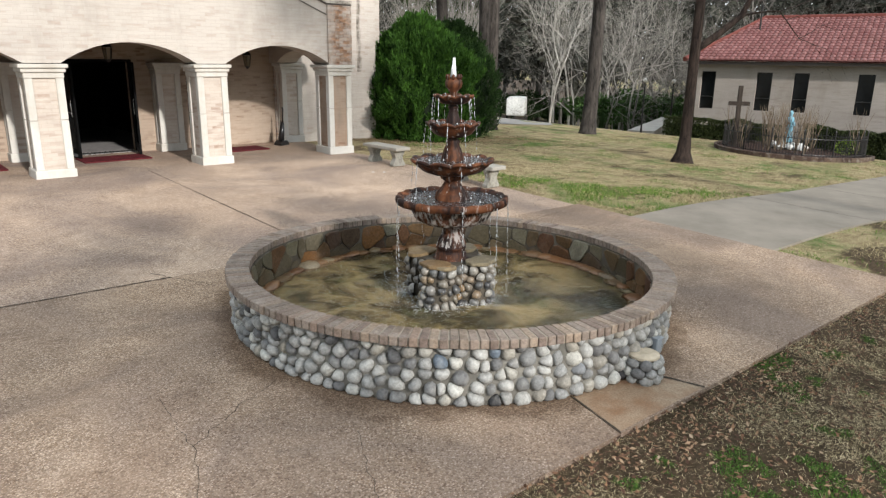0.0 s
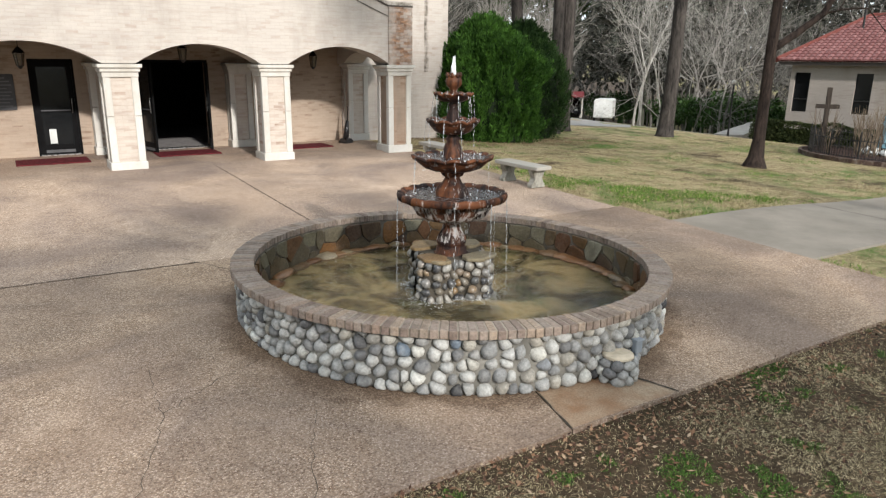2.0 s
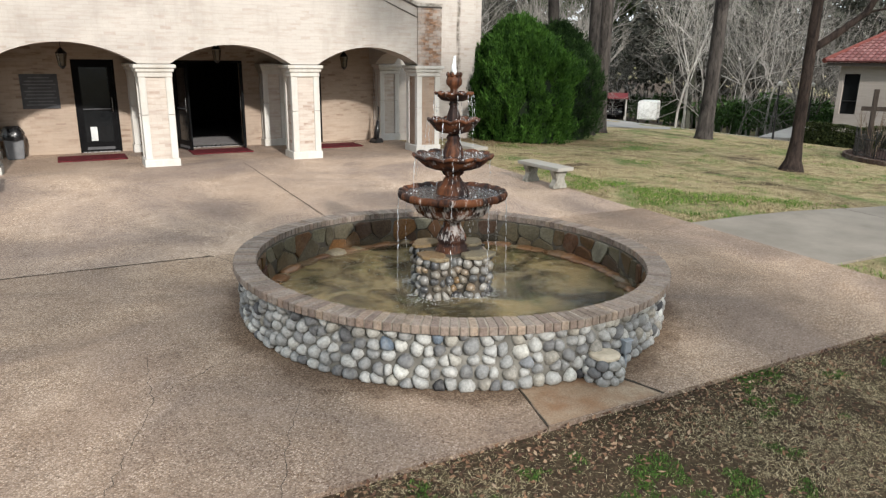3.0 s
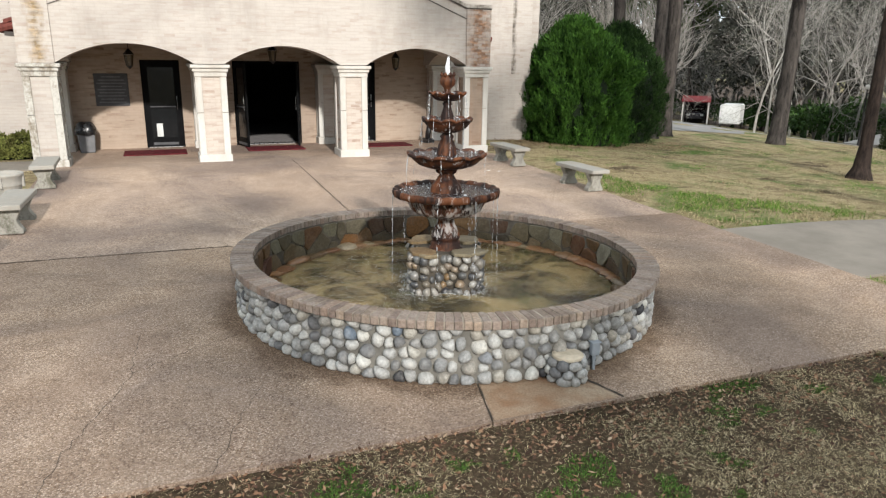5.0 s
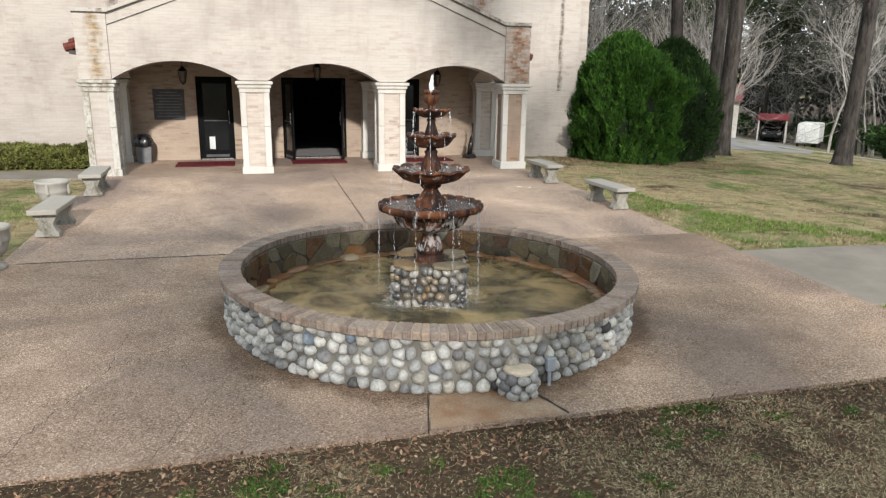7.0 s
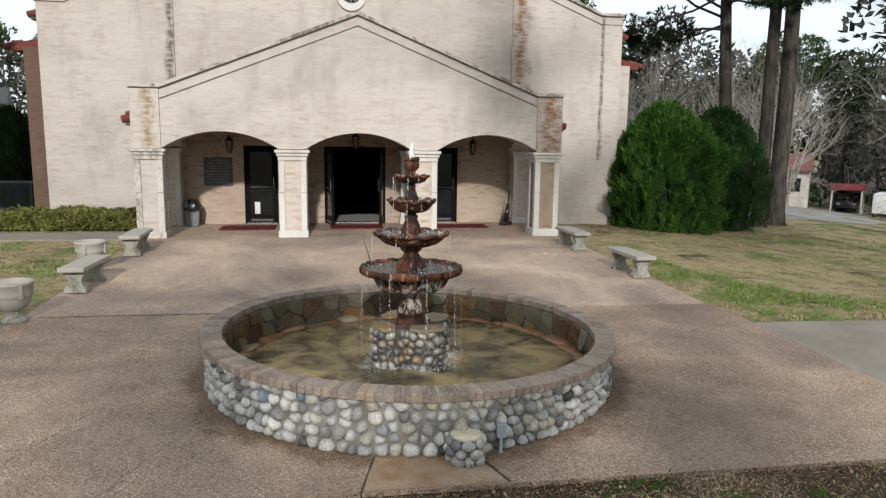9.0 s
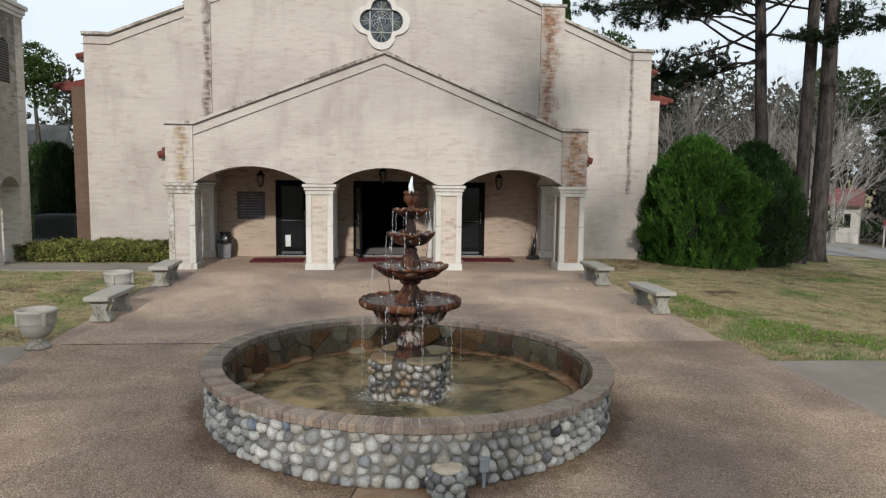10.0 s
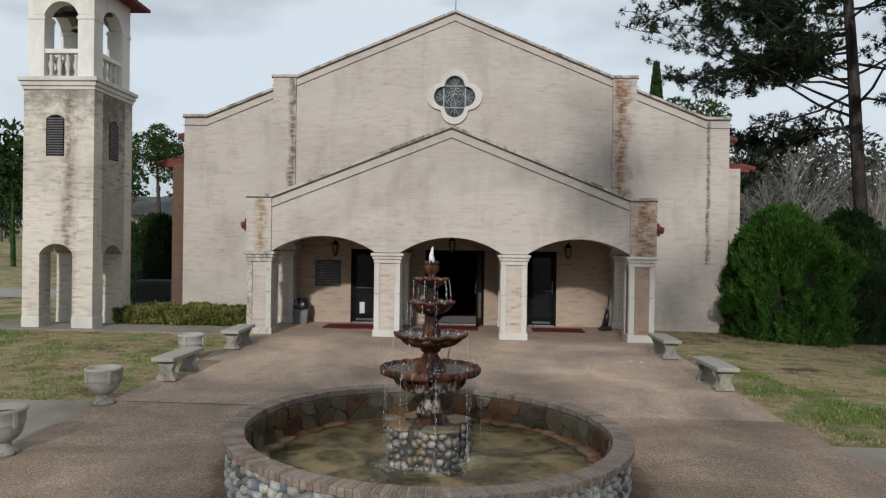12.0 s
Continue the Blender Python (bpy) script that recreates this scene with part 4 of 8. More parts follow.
# ---- stone pedestal and tiers ----
def terracotta(name, lime_from):
    mt = Mat(name, 0.45)
    a, b = mt.noise(5, 6, 0.65), mt.noise(2.2, 5, 0.6, mt.pos((3.2, 3.2, 0.8)))
    c = mt.mix(mt.ramp(a, (0.35, 0.0), (0.68, 1.0)), (0.042, 0.016, 0.009), (0.165, 0.063, 0.028))
    c = mt.mix(mt.ramp(b, (0.45, 0.0), (0.56, 0.9)), c, (0.014, 0.010, 0.010))
    lime = mt.noise(3.0, 6, 0.7, mt.pos((6, 6, 0.7)))
    c = mt.mix(mt.ramp(lime, (lime_from, 0.0), (lime_from + 0.09, 0.8)), c, (0.46, 0.43, 0.41))
    mt.color(c)
    mt.rough(mt.ramp(a, (0.3, 0.35), (0.7, 0.75)))
    mt.bump(mt.noise(40, 5), 0.3, 0.005)
    return mt.m


def falling_water():
    mt = Mat("falling_water", 0.12)
    mt.color((0.86, 0.88, 0.90))
    mt.b.inputs["Transmission Weight"].default_value = 0.6
    mt.b.inputs["IOR"].default_value = 1.33
    return mt.m


def bowl_water():
    mt = Mat("bowl_water", 0.05)
    f = mt.noise(22, 4, 0.6, None, 0.5)
    mt.color(mt.mix(mt.ramp(f, (0.45, 0.0), (0.8, 1.0)), (0.035, 0.028, 0.028), (0.22, 0.22, 0.23)))
    mt.bump(f, 0.7, 0.02)
    return mt.m


M_RUST, M_FALL, M_BOWLWATER = terracotta("rusty_cast_fountain", 0.58), falling_water(), bowl_water()
M_LIMED = terracotta("limed_cast_fountain", 0.47)
M_FOAM = plain("foam", (0.62, 0.64, 0.65), 0.5, 0, 0.2, 30, 0.8, 60)

pedestal = thing("stone_pedestal", "rough pedestal of wet river pebbles capped with flat slabs", "pedestal")


def ped_r(a):
    w = math.cos(4 * (a - radians(295)))
    return 0.445 + 0.085 * (w - 0.35 * w * w) + 0.015 * math.cos(3 * a + 1)


bm = bmesh.new()
lathe(bm, [(0.95, 0.02), (0.95, 0.60)], 40, (FX, FY, 0), lambda r, z, a: (ped_r(a) * r - 0.02, z), True)
part("core", bm, M_INMORTAR, pedestal, "dark mortar")
PED_LEN = 2 * math.pi * 0.46
seeds = packed_seeds(PED_LEN, 0.47, 5, 29, rp, 0.36)
for i, (sx, sz, _) in enumerate(seeds):
    a = 2 * math.pi * sx / PED_LEN
    v, f = packed_stone(packed_outline(i, seeds, PED_LEN, 0.47, 0.003, 5.0, 9), 0.050, rp)
    r = 0.95 * ped_r(a) - 0.018 + rp.uniform(-0.008, 0.012)
    stone_piece("pebble", v, f, M_PEDPEBBLE, pedestal, Matrix.Translation((FX + r * math.cos(a), FY + r * math.sin(a), 0.13 + sz)) @ Matrix.Rotation(a, 4, "Z"))
for ang, rad, rx, ry, tz in ((205, 0.36, .15, .19, .612), (222, 0.40, .10, .12, .605), (282, 0.36, .13, .15, .617), (306, 0.38, .14, .13, .609), (25, 0.36, .15, .18, .620), (110, 0.36, .17, .16, .616), (128, 0.38, .10, .12, .608)):
    bm = bmesh.new()
    pts = []
    for k in range(9):
        a = 2 * math.pi * (k + rng.uniform(-.25, .25)) / 9
        q = 1 + rng.uniform(-.22, .12)
        pts.append((rx * q * math.cos(a), ry * q * math.sin(a)))
    prism(bm, pts, -0.020, 0.018, "z")
    bevel(bm, 0.008)
    bm.transform(Matrix.Translation((FX + rad * math.cos(radians(ang)), FY + rad * math.sin(radians(ang)), tz)) @ Matrix.Rotation(radians(ang), 4, "Z") @ Matrix.Rotation(rng.uniform(-.06, .06), 4, "X"))
    part("cap_slab", bm, M_CAP, pedestal, "flat ochre flagstone")

tiers = thing("tiered_fountain", "four-tier rust-red cast fountain running with water", "fountain")


def scallop(n, dr, dz, r_from):
    """Lobes towards the rim."""
    def f(r, z, a):
        s = smoothstep(r_from * 0.55, r_from, r)
        w = abs(math.cos(n * a / 2)) ** 0.7 - 0.5
        return r * (1 + dr * w * s), z + dz * w * s
    return f


def flutes(n, d):
    return lambda r, z, a: (r * (1 + d * (abs(math.cos(n * a / 2)) - 0.6)), z)


AX = (FX, FY, 0)
bm = bmesh.new()
lathe(bm, [(0.19, 0.56), (0.19, 0.60), (0.165, 0.615), (0.165, 0.66), (0.15, 0.67), (0.145, 0.70), (0.16, 0.715), (0.155, 0.74)], 40, AX, None, True)
part("foot", bm, M_RUST, tiers, "", True)
bm = bmesh.new()
lathe(bm, [(0.15, 0.735), (0.14, 0.78), (0.10, 0.86), (0.085, 0.92), (0.12, 0.945), (0.10, 0.975), (0.14, 1.0)], 48, AX, flutes(12, 0.18))
part("lower_stem", bm, M_LIMED, tiers, "fluted stem crusted with white lime", True)


def bowl(name, rim, z, depth, neck, n, dr, dz, lip, fl, cup=False):
    """A scalloped bowl with a rolled lip: the underside from the neck to the rim, then the hollow."""
    bm = bmesh.new()
    under = [(neck, z - depth), (neck + (rim - neck) * 0.35, z - depth * 0.97), (neck + (rim - neck) * 0.62, z - depth * 0.78), (rim * 0.86, z - depth * 0.42), (rim * 0.93, z - lip * 1.0)]
    if cup:
        under = [(neck, z - depth), (neck + 0.10, z - depth * 0.99), (rim * 0.52, z - depth * 0.93), (rim * 0.64, z - depth * 0.78), (rim * 0.71, z - depth * 0.52), (rim * 0.745, z - depth * 0.34), (rim * 0.765, z - lip * 1.15), (rim * 0.90, z - lip * 1.08)]
    roll = [(rim * 0.985, z - lip * 0.9), (rim, z - lip * 0.35), (rim * 0.985, z + lip * 0.1), (rim * 0.94, z + lip * 0.16), (rim * 0.88, z - lip * 0.25)]
    hollow = [(rim * 0.80, z - lip * 0.9), (rim * 0.55, z - depth * 0.55), (neck * 0.6, z - depth * 0.6)]
    wave = scallop(n, dr, dz, rim * 0.95)

    def both(r, zz, a):
        r, zz = wave(r, zz, a)
        if zz < z - lip * 1.2 and fl:
            r *= 1 + fl * (abs(math.cos(n * a / 2)) - 0.6)
        return r, zz
    lathe(bm, (under[-2:] if cup else under) + roll + hollow, n * 10, AX, both)
    ob = part(name, bm, M_RUST, tiers, "scalloped rust-red bowl", True)
    if cup:
        bm = bmesh.new()
        lathe(bm, under[:-1], n * 10, AX, both)
        part("cup", bm, M_LIMED, ob, "fluted underside streaked black and white", True)
    bm = bmesh.new()
    lathe(bm, [(0.02, 0), (rim * 0.45, 0), (rim * 0.86, 0)], 48, (FX, FY, z - lip * 0.30))
    part("bowl_water", bm, M_BOWLWATER, ob, "dark rippling water", True)
    return ob


B1 = bowl("bowl", 0.582, 1.255, 0.285, 0.13, 20, 0.035, 0.014, 0.070, 0.06, True)
B2 = bowl("bowl", 0.425, 1.645, 0.15, 0.10, 12, 0.06, 0.030, 0.030, 0.06)
B3 = bowl("bowl", 0.272, 2.015, 0.14, 0.06, 10, 0.07, 0.030, 0.026, 0.06)
B4 = bowl("bowl", 0.200, 2.285, 0.085, 0.045, 10, 0.08, 0.024, 0.020, 0.06)
for nm, prof, fl in (
    ("middle_stem", [(0.175, 1.20), (0.17, 1.27), (0.155, 1.31), (0.11, 1.36), (0.075, 1.42), (0.11, 1.445), (0.12, 1.47), (0.085, 1.50), (0.12, 1.52)], flutes(8, 0.10)),
    ("upper_stem", [(0.115, 1.60), (0.11, 1.66), (0.09, 1.74), (0.062, 1.80), (0.075, 1.83), (0.05, 1.86), (0.075, 1.89)], flutes(8, 0.12)),
    ("top_stem", [(0.07, 1.98), (0.068, 2.05), (0.05, 2.11), (0.04, 2.15), (0.055, 2.17), (0.04, 2.19), (0.055, 2.21)], flutes(8, 0.10)),
):
    bm = bmesh.new()
    lathe(bm, prof, 48, AX, fl)
    part(nm, bm, M_RUST, tiers, "", True)
bm = bmesh.new()
lathe(bm, [(0.045, 2.26), (0.035, 2.31), (0.045, 2.335), (0.078, 2.37), (0.084, 2.41), (0.070, 2.45), (0.055, 2.465), (0.03, 2.46)], 40, AX, flutes(8, 0.10))
finial = part("finial", bm, M_RUST, tiers, "bud-shaped finial", True)
for k in range(8):
    a = 2 * math.pi * k / 8
    bm = bmesh.new()
    tube(bm, [(FX + 0.06 * math.cos(a), FY + 0.06 * math.sin(a), 2.45), (FX + 0.072 * math.cos(a), FY + 0.072 * math.sin(a), 2.475), (FX + 0.07 * math.cos(a), FY + 0.07 * math.sin(a), 2.495)], [0.02, 0.018, 0.006], 6)
    part("petal", bm, M_RUST, finial, "", True)
# jet and falling strands
jet = bmesh.new()
for k in range(9):
    a, q = rng.uniform(0, 6.28), rng.uniform(0, 0.022)
    h = rng.uniform(0.09, 0.19)
    x, y = FX + q * math.cos(a), FY + q * math.sin(a)
    tube(jet, [(x, y, 2.45), (x + rng.uniform(-.006, .006), y, 2.45 + h * 0.55), (x + rng.uniform(-.012, .012), y + rng.uniform(-.01, .01), 2.47 + h)], [0.020, 0.017, 0.003], 7)
part("water_jet", jet, M_FOAM, tiers, "white foaming water jet", True)


def strand(r0, a, z0, z1, out):
    """A broken strand of falling water."""
    z = z0
    bm = bmesh.new()
    while z > z1:
        ln = rng.uniform(0.012, 0.07)
        t = (z0 - z) / max(0.01, z0 - z1)
        r = r0 + out * math.sqrt(max(t, 0)) + rng.uniform(-.004, .004)
        aa = a + rng.uniform(-.008, .008) * (1 + 5 * t)
        w = rng.uniform(0.0012, 0.0052) * (1.25 - 0.5 * t)
        x, y = FX + r * math.cos(aa), FY + r * math.sin(aa)
        tube(bm, [(x, y, z), (x, y, z - ln * 0.5), (x, y, z - ln)], [w * 0.4, w, w * 0.3], 5)
        z -= ln * rng.uniform(0.85, 1.15) + rng.uniform(0.0, 0.05) * t
    tagged(part("water_strand", bm, M_FALL, tiers, "", True), kind="stuff")


for rim, z0, z1, n, per in ((0.205, 2.27, 2.02, 10, 1.3), (0.278, 2.0, 1.66, 10, 1.0), (0.432, 1.63, 1.27, 6, 1.0), (0.582, 1.22, 0.19, 9, 1.1)):
    for k in range(n):
        for _ in range(2):
            if rng.random() < per / 2:
                strand(rim, 2 * math.pi * (k + rng.uniform(-.12, .12)) / n, z0, z1, rng.uniform(0.005, 0.03))
# splashes in the bowls
for rim, z in ((0.545, 1.238), (0.40, 1.637), (0.25, 2.008), (0.185, 2.28)):
    bm = bmesh.new()
    for k in range(int(90 * rim)):
        a, q = rng.uniform(0, 2 * math.pi), rim * math.sqrt(rng.random())
        s_ = rng.uniform(0.003, 0.010)
        bmesh.ops.create_icosphere(bm, subdivisions=1, radius=1.0, matrix=Matrix.Translation((FX + q * math.cos(a), FY + q * math.sin(a), z + rng.uniform(-0.004, 0.016))) @ Matrix.Diagonal((s_, s_, s_ * rng.uniform(0.5, 1.6), 1)))
    tagged(part("splash", bm, M_FALL, tiers, "", True), kind="stuff")
# churned water round the pedestal
bm = bmesh.new()
for k in range(800):
    a = rng.uniform(0, 2 * math.pi)
    r = ped_r(a) - 0.01 + abs(rng.gauss(0, 0.085))
    s = rng.uniform(0.0012, 0.0042)
    m = Matrix.Translation((FX + r * math.cos(a), FY + r * math.sin(a), WATER_Z + 0.001)) @ Matrix.Diagonal((s * 2.2, s * 2.2, s * 0.5, 1))
    k0 = [bm.verts.new(m @ Vector(p)) for p in ((1, 0, 0), (0, 1, 0), (-1, 0, 0), (0, -1, 0), (0, 0, 1))]
    for i in range(4):
        bm.faces.new((k0[i], k0[(i + 1) % 4], k0[4]))
tagged(part("foam", bm, M_FOAM, None, "", True), "white froth on the pool water round the pedestal", "foam", "", "stuff")

# ---- by the pool ----
stump = thing("stone_bollard", "squat pebble-faced drum with a concrete lid", "valve box")
SX, SY = 5.04, 3.16
bm = bmesh.new()
lathe(bm, [(0.13, 0.0), (0.135, 0.20), (0.12, 0.215)], 20, (SX, SY, 0.0), None, True)
part("core", bm, M_MORTAR, stump)
for j in range(3):
    for k in range(8):
        a = 2 * math.pi * (k + 0.5 * (j % 2) + rng.uniform(-.14, .14)) / 8
        ob = new("pebble", rng.choice(pebble_meshes))
        r = 0.14 + (0.012 if j == 1 else 0)
        ob.matrix_basis = Matrix.Translation((SX + r * math.cos(a), SY + r * math.sin(a), 0.045 + 0.07 * j)) @ Matrix.Rotation(a, 4, "Z") @ Matrix.Diagonal((0.04, 0.058 * rng.uniform(0.8, 1.15), 0.044 * rng.uniform(0.8, 1.15), 1))
        ob.parent = stump
bm = bmesh.new()
lathe(bm, [(0.01, 0.255), (0.115, 0.252), (0.132, 0.244), (0.134, 0.225), (0.12, 0.215)], 28, (SX, SY, 0), None, True)
part("lid", bm, plain("lid_concrete", (0.50, 0.43, 0.33), 0.9, 0, 0.2, 14, 0.4), stump, "round tan concrete lid")
M_GREYBOX = plain("grey_plastic", (0.30, 0.33, 0.36), 0.5)
outlet = thing("outlet_box", "small grey weatherproof electric box on a stake", "electric box")
bm = bmesh.new()
box(bm, 5.325, 3.215, 0.15, 5.405, 3.275, 0.27)
bevel(bm, 0.008)
part("housing", bm, M_GREYBOX, outlet)
bm = bmesh.new()
box(bm, 5.318, 3.205, 0.265, 5.412, 3.28, 0.28)
bevel(bm, 0.004)
part("cover", bm, M_GREYBOX, outlet)
bm = bmesh.new()
tube(bm, [(5.365, 3.245, -0.05), (5.365, 3.245, 0.155)], 0.016, 8)
part("conduit", bm, M_GREYBOX, outlet)

# ---- planting ----
def leaf_material(name, c0, c1, rough=0.5, clump=0.0):
    mt = Mat(name, rough)
    r = mt.geo.outputs["Random Per Island"]
    if clump:
        grow = mt.ramp(mt.noise(clump, 4, 0.6), (0.36, 0.0), (0.66, 1.0))
        r = mt.maths("ADD", mt.maths("MULTIPLY", r, 0.40), mt.maths("MULTIPLY", grow, 0.60))
    c = mt.mix(r, c0, c1)
    c = mt.mix(mt.ramp(mt.noise(1.6, 4), (0.38, 0.0), (0.62, 0.75)), c, mt.mix(0.75, c, (0.25, 0.32, 0.2), "MULTIPLY"))
    mt.color(c)
    return mt.m


def bark_material(name, c0, c1, scale=7.0):
    mt = Mat(name, 0.95)
    v = mt.pos((scale, scale, scale * 0.22))
    f = mt.noise(1.0, 6, 0.7, v, 0.4)
    mt.color(mt.mix(mt.ramp(f, (0.35, 0.0), (0.66, 1.0)), c0, c1))
    mt.bump(f, 1.0, 0.06)
    return mt.m


M_BARK = bark_material("pine_bark", (0.017, 0.015, 0.014), (0.085, 0.073, 0.065))
M_OAKBARK = bark_material("oak_bark", (0.012, 0.009, 0.008), (0.052, 0.037, 0.030), 9.0)
M_BARKGREY = bark_material("grey_bark", (0.07, 0.06, 0.05), (0.22, 0.19, 0.16))
M_BARKPALE = bark_material("pale_bark", (0.22, 0.205, 0.185), (0.46, 0.44, 0.40))
M_TWIG = bark_material("bare_twigs", (0.06, 0.054, 0.048), (0.20, 0.185, 0.168))
M_TWIGPALE = bark_material("pale_twigs", (0.165, 0.155, 0.14), (0.37, 0.345, 0.315))
M_SHRUB = leaf_material("shrub_green", (0.006, 0.022, 0.004), (0.070, 0.160, 0.022), 0.75, 4.2)
M_SHRUBDARK = leaf_material("shrub_dark", (0.005, 0.016, 0.005), (0.045, 0.088, 0.022), 0.8, 4.2)
M_NEEDLE = leaf_material("pine_needles", (0.005, 0.011, 0.005), (0.028, 0.045, 0.018), 0.8)
M_LAUREL = leaf_material("laurel", (0.014, 0.032, 0.010), (0.060, 0.115, 0.028), 0.55)
# For filler bodies that block light and imitate shade deep in the leaves.
M_SHADECORE = plain("shrub_shade_core", (0.010, 0.016, 0.008), 1.0)
M_BOXHEDGE = leaf_material("boxwood", (0.010, 0.016, 0.006), (0.062, 0.075, 0.026), 0.7)
M_HEDGE = leaf_material("hedge_leaves", (0.055, 0.046, 0.018), (0.25, 0.27, 0.075), 0.6, 3.0)


class Soup:
    """Loose faces gathered for one mesh."""

    def __init__(self):
        self.v, self.f = [], []

    def leaf(self, p, d, up, ln, w):
        """A pointed leaf: four corners, slightly folded."""
        side = d.cross(up)
        if side.length < 1e-4:
            side = d.orthogonal()
        side = side.normalized() * w
        k = len(self.v)
        mid = p + d * (ln * 0.45)
        self.v += [tuple(p), tuple(mid + side), tuple(p + d * ln), tuple(mid - side)]
        self.f.append((k, k + 1, k + 2, k + 3))

    def limb(self, pts, radii, n=4):
        k = len(self.v)
        u = None
        for i, p in enumerate(pts):
            d = (pts[min(i + 1, len(pts) - 1)] - pts[max(i - 1, 0)]).normalized()
            u = d.orthogonal().normalized() if u is None else (u - d * u.dot(d)).normalized()
            w = d.cross(u)
            for j in range(n):
                a = 2 * math.pi * j / n
                self.v.append(tuple(p + radii[i] * (math.cos(a) * u + math.sin(a) * w)))
        for i in range(len(pts) - 1):
            for j in range(n):
                a, b = k + i * n + j, k + i * n + (j + 1) % n
                self.f.append((a, b, b + n, a + n))

    def make(self, name, material, parent=None, smooth=False):
        return soup(name, self.v, self.f, material, parent, smooth)


def rdir(r):
    while True:
        v = Vector((r.uniform(-1, 1), r.uniform(-1, 1), r.uniform(-1, 1)))
        if 0.05 < v.length < 1:
            return v.normalized()


def big_shrub(x, y, rx, ry, h, n, seed, label, material):
    """A dense evergreen: a near-black filler, added for its shaded inside, and many upright leafy sprays."""
    r = random.Random(seed)
    sh = thing("evergreen_shrub", label, "shrub", "evergreen shrubs")
    z0 = ground_z(x, y) - 0.05

    def shape(a, t):
        """Radius factor by height share t."""
        prof = max(0.0, 1 - max(0, (t - 0.36) / 0.64) ** 1.75) ** 0.70 if t > 0.36 else 0.84 + 0.16 * smoothstep(0, 0.36, t)
        return prof * (1 + 0.10 * noise.noise(Vector((math.cos(a) * 1.3, math.sin(a) * 1.3, t * 3 + seed))))
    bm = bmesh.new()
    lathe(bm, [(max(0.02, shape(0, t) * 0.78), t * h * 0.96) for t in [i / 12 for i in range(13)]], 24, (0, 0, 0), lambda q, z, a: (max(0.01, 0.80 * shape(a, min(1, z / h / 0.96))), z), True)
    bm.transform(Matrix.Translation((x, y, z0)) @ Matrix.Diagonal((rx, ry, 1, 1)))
    part("heart", bm, M_SHADECORE, sh)
    s = Soup()
    for _ in range(n):
        a, t = r.uniform(0, 2 * math.pi), r.random() ** 0.85
        if t > 0.985:
            continue
        lump = 0.42 * noise.noise(Vector((math.cos(a) * 3.4, math.sin(a) * 3.4, t * 4.6 + seed))) + 0.26 * noise.noise(Vector((math.cos(a) * 8, math.sin(a) * 8, t * 10 + seed)))
        q = shape(a, t) * (0.98 + 0.85 * lump - abs(r.gauss(0, 0.05)))
        out = Vector((math.cos(a) / rx, math.sin(a) / ry, 0.25 + 0.9 * max(0, t - 0.4)))
        out.normalize()
        base = Vector((x + rx * q * math.cos(a), y + ry * q * math.sin(a), z0 + t * h))
        axis = (out * 0.75 + Vector((0, 0, 0.85)) + rdir(r) * 0.30).normalized()
        ln = r.uniform(0.10, 0.19) * (1.7 if r.random() < 0.10 else 1.0)
        for k in range(6):
            d = (axis + rdir(r) * 0.55).normalized()
            s.leaf(base + axis * (ln * (k - 2) * 0.20) + rdir(r) * 0.035, d, rdir(r), ln * r.uniform(0.42, 0.66), ln * 0.085)
    s.make("foliage", material, sh)
    return sh


big_shrub(14.26, 18.0, 1.80, 1.8, 3.78, 25000, 3, "huge rounded bright green evergreen shrub at the church corner", M_SHRUB)
big_shrub(16.75, 19.2, 1.52, 1.6, 3.90, 11000, 5, "large dark green evergreen shrub beside pine trunks", M_SHRUBDARK)


def hedge(x0, x1, y0, y1, h, n, seed, label, material=M_HEDGE):
    r = random.Random(seed)
    hd = thing("hedge", label, "hedge")
    z0 = ground_z((x0 + x1) / 2, (y0 + y1) / 2)
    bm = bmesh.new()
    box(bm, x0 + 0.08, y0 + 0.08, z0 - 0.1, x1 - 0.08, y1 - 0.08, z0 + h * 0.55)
    part("heart", bm, M_SHADECORE, hd)
    s = Soup()
    for _ in range(n):
        x, y = r.uniform(x0, x1), r.uniform(y0, y1)
        hh = h * (0.82 + 0.34 * noise.noise(Vector((x * 1.6, y * 1.6, seed))) + 0.22 * noise.noise(Vector((x * 5.0, y * 5.0, seed))))
        if r.random() < 0.6:
            z = hh * r.uniform(0.85, 1.08)
        else:
            z = hh * r.random()
            if r.random() < 0.75:
                y = y0 + r.uniform(-0.06, 0.05)
            else:
                x = r.choice((x0, x1)) + r.uniform(-.05, .05)
        p = Vector((x, y, z0 + z))
        for _ in range(3):
            s.leaf(p, (rdir(r) + Vector((0, -0.3, 0.5))).normalized(), rdir(r), r.uniform(0.05, 0.13), 0.018)
    s.make("foliage", material, hd)


hedge(-4.9, -0.72, 16.75, 17.6, 0.50, 7000, 11, "low clipped green hedge along the church wall")


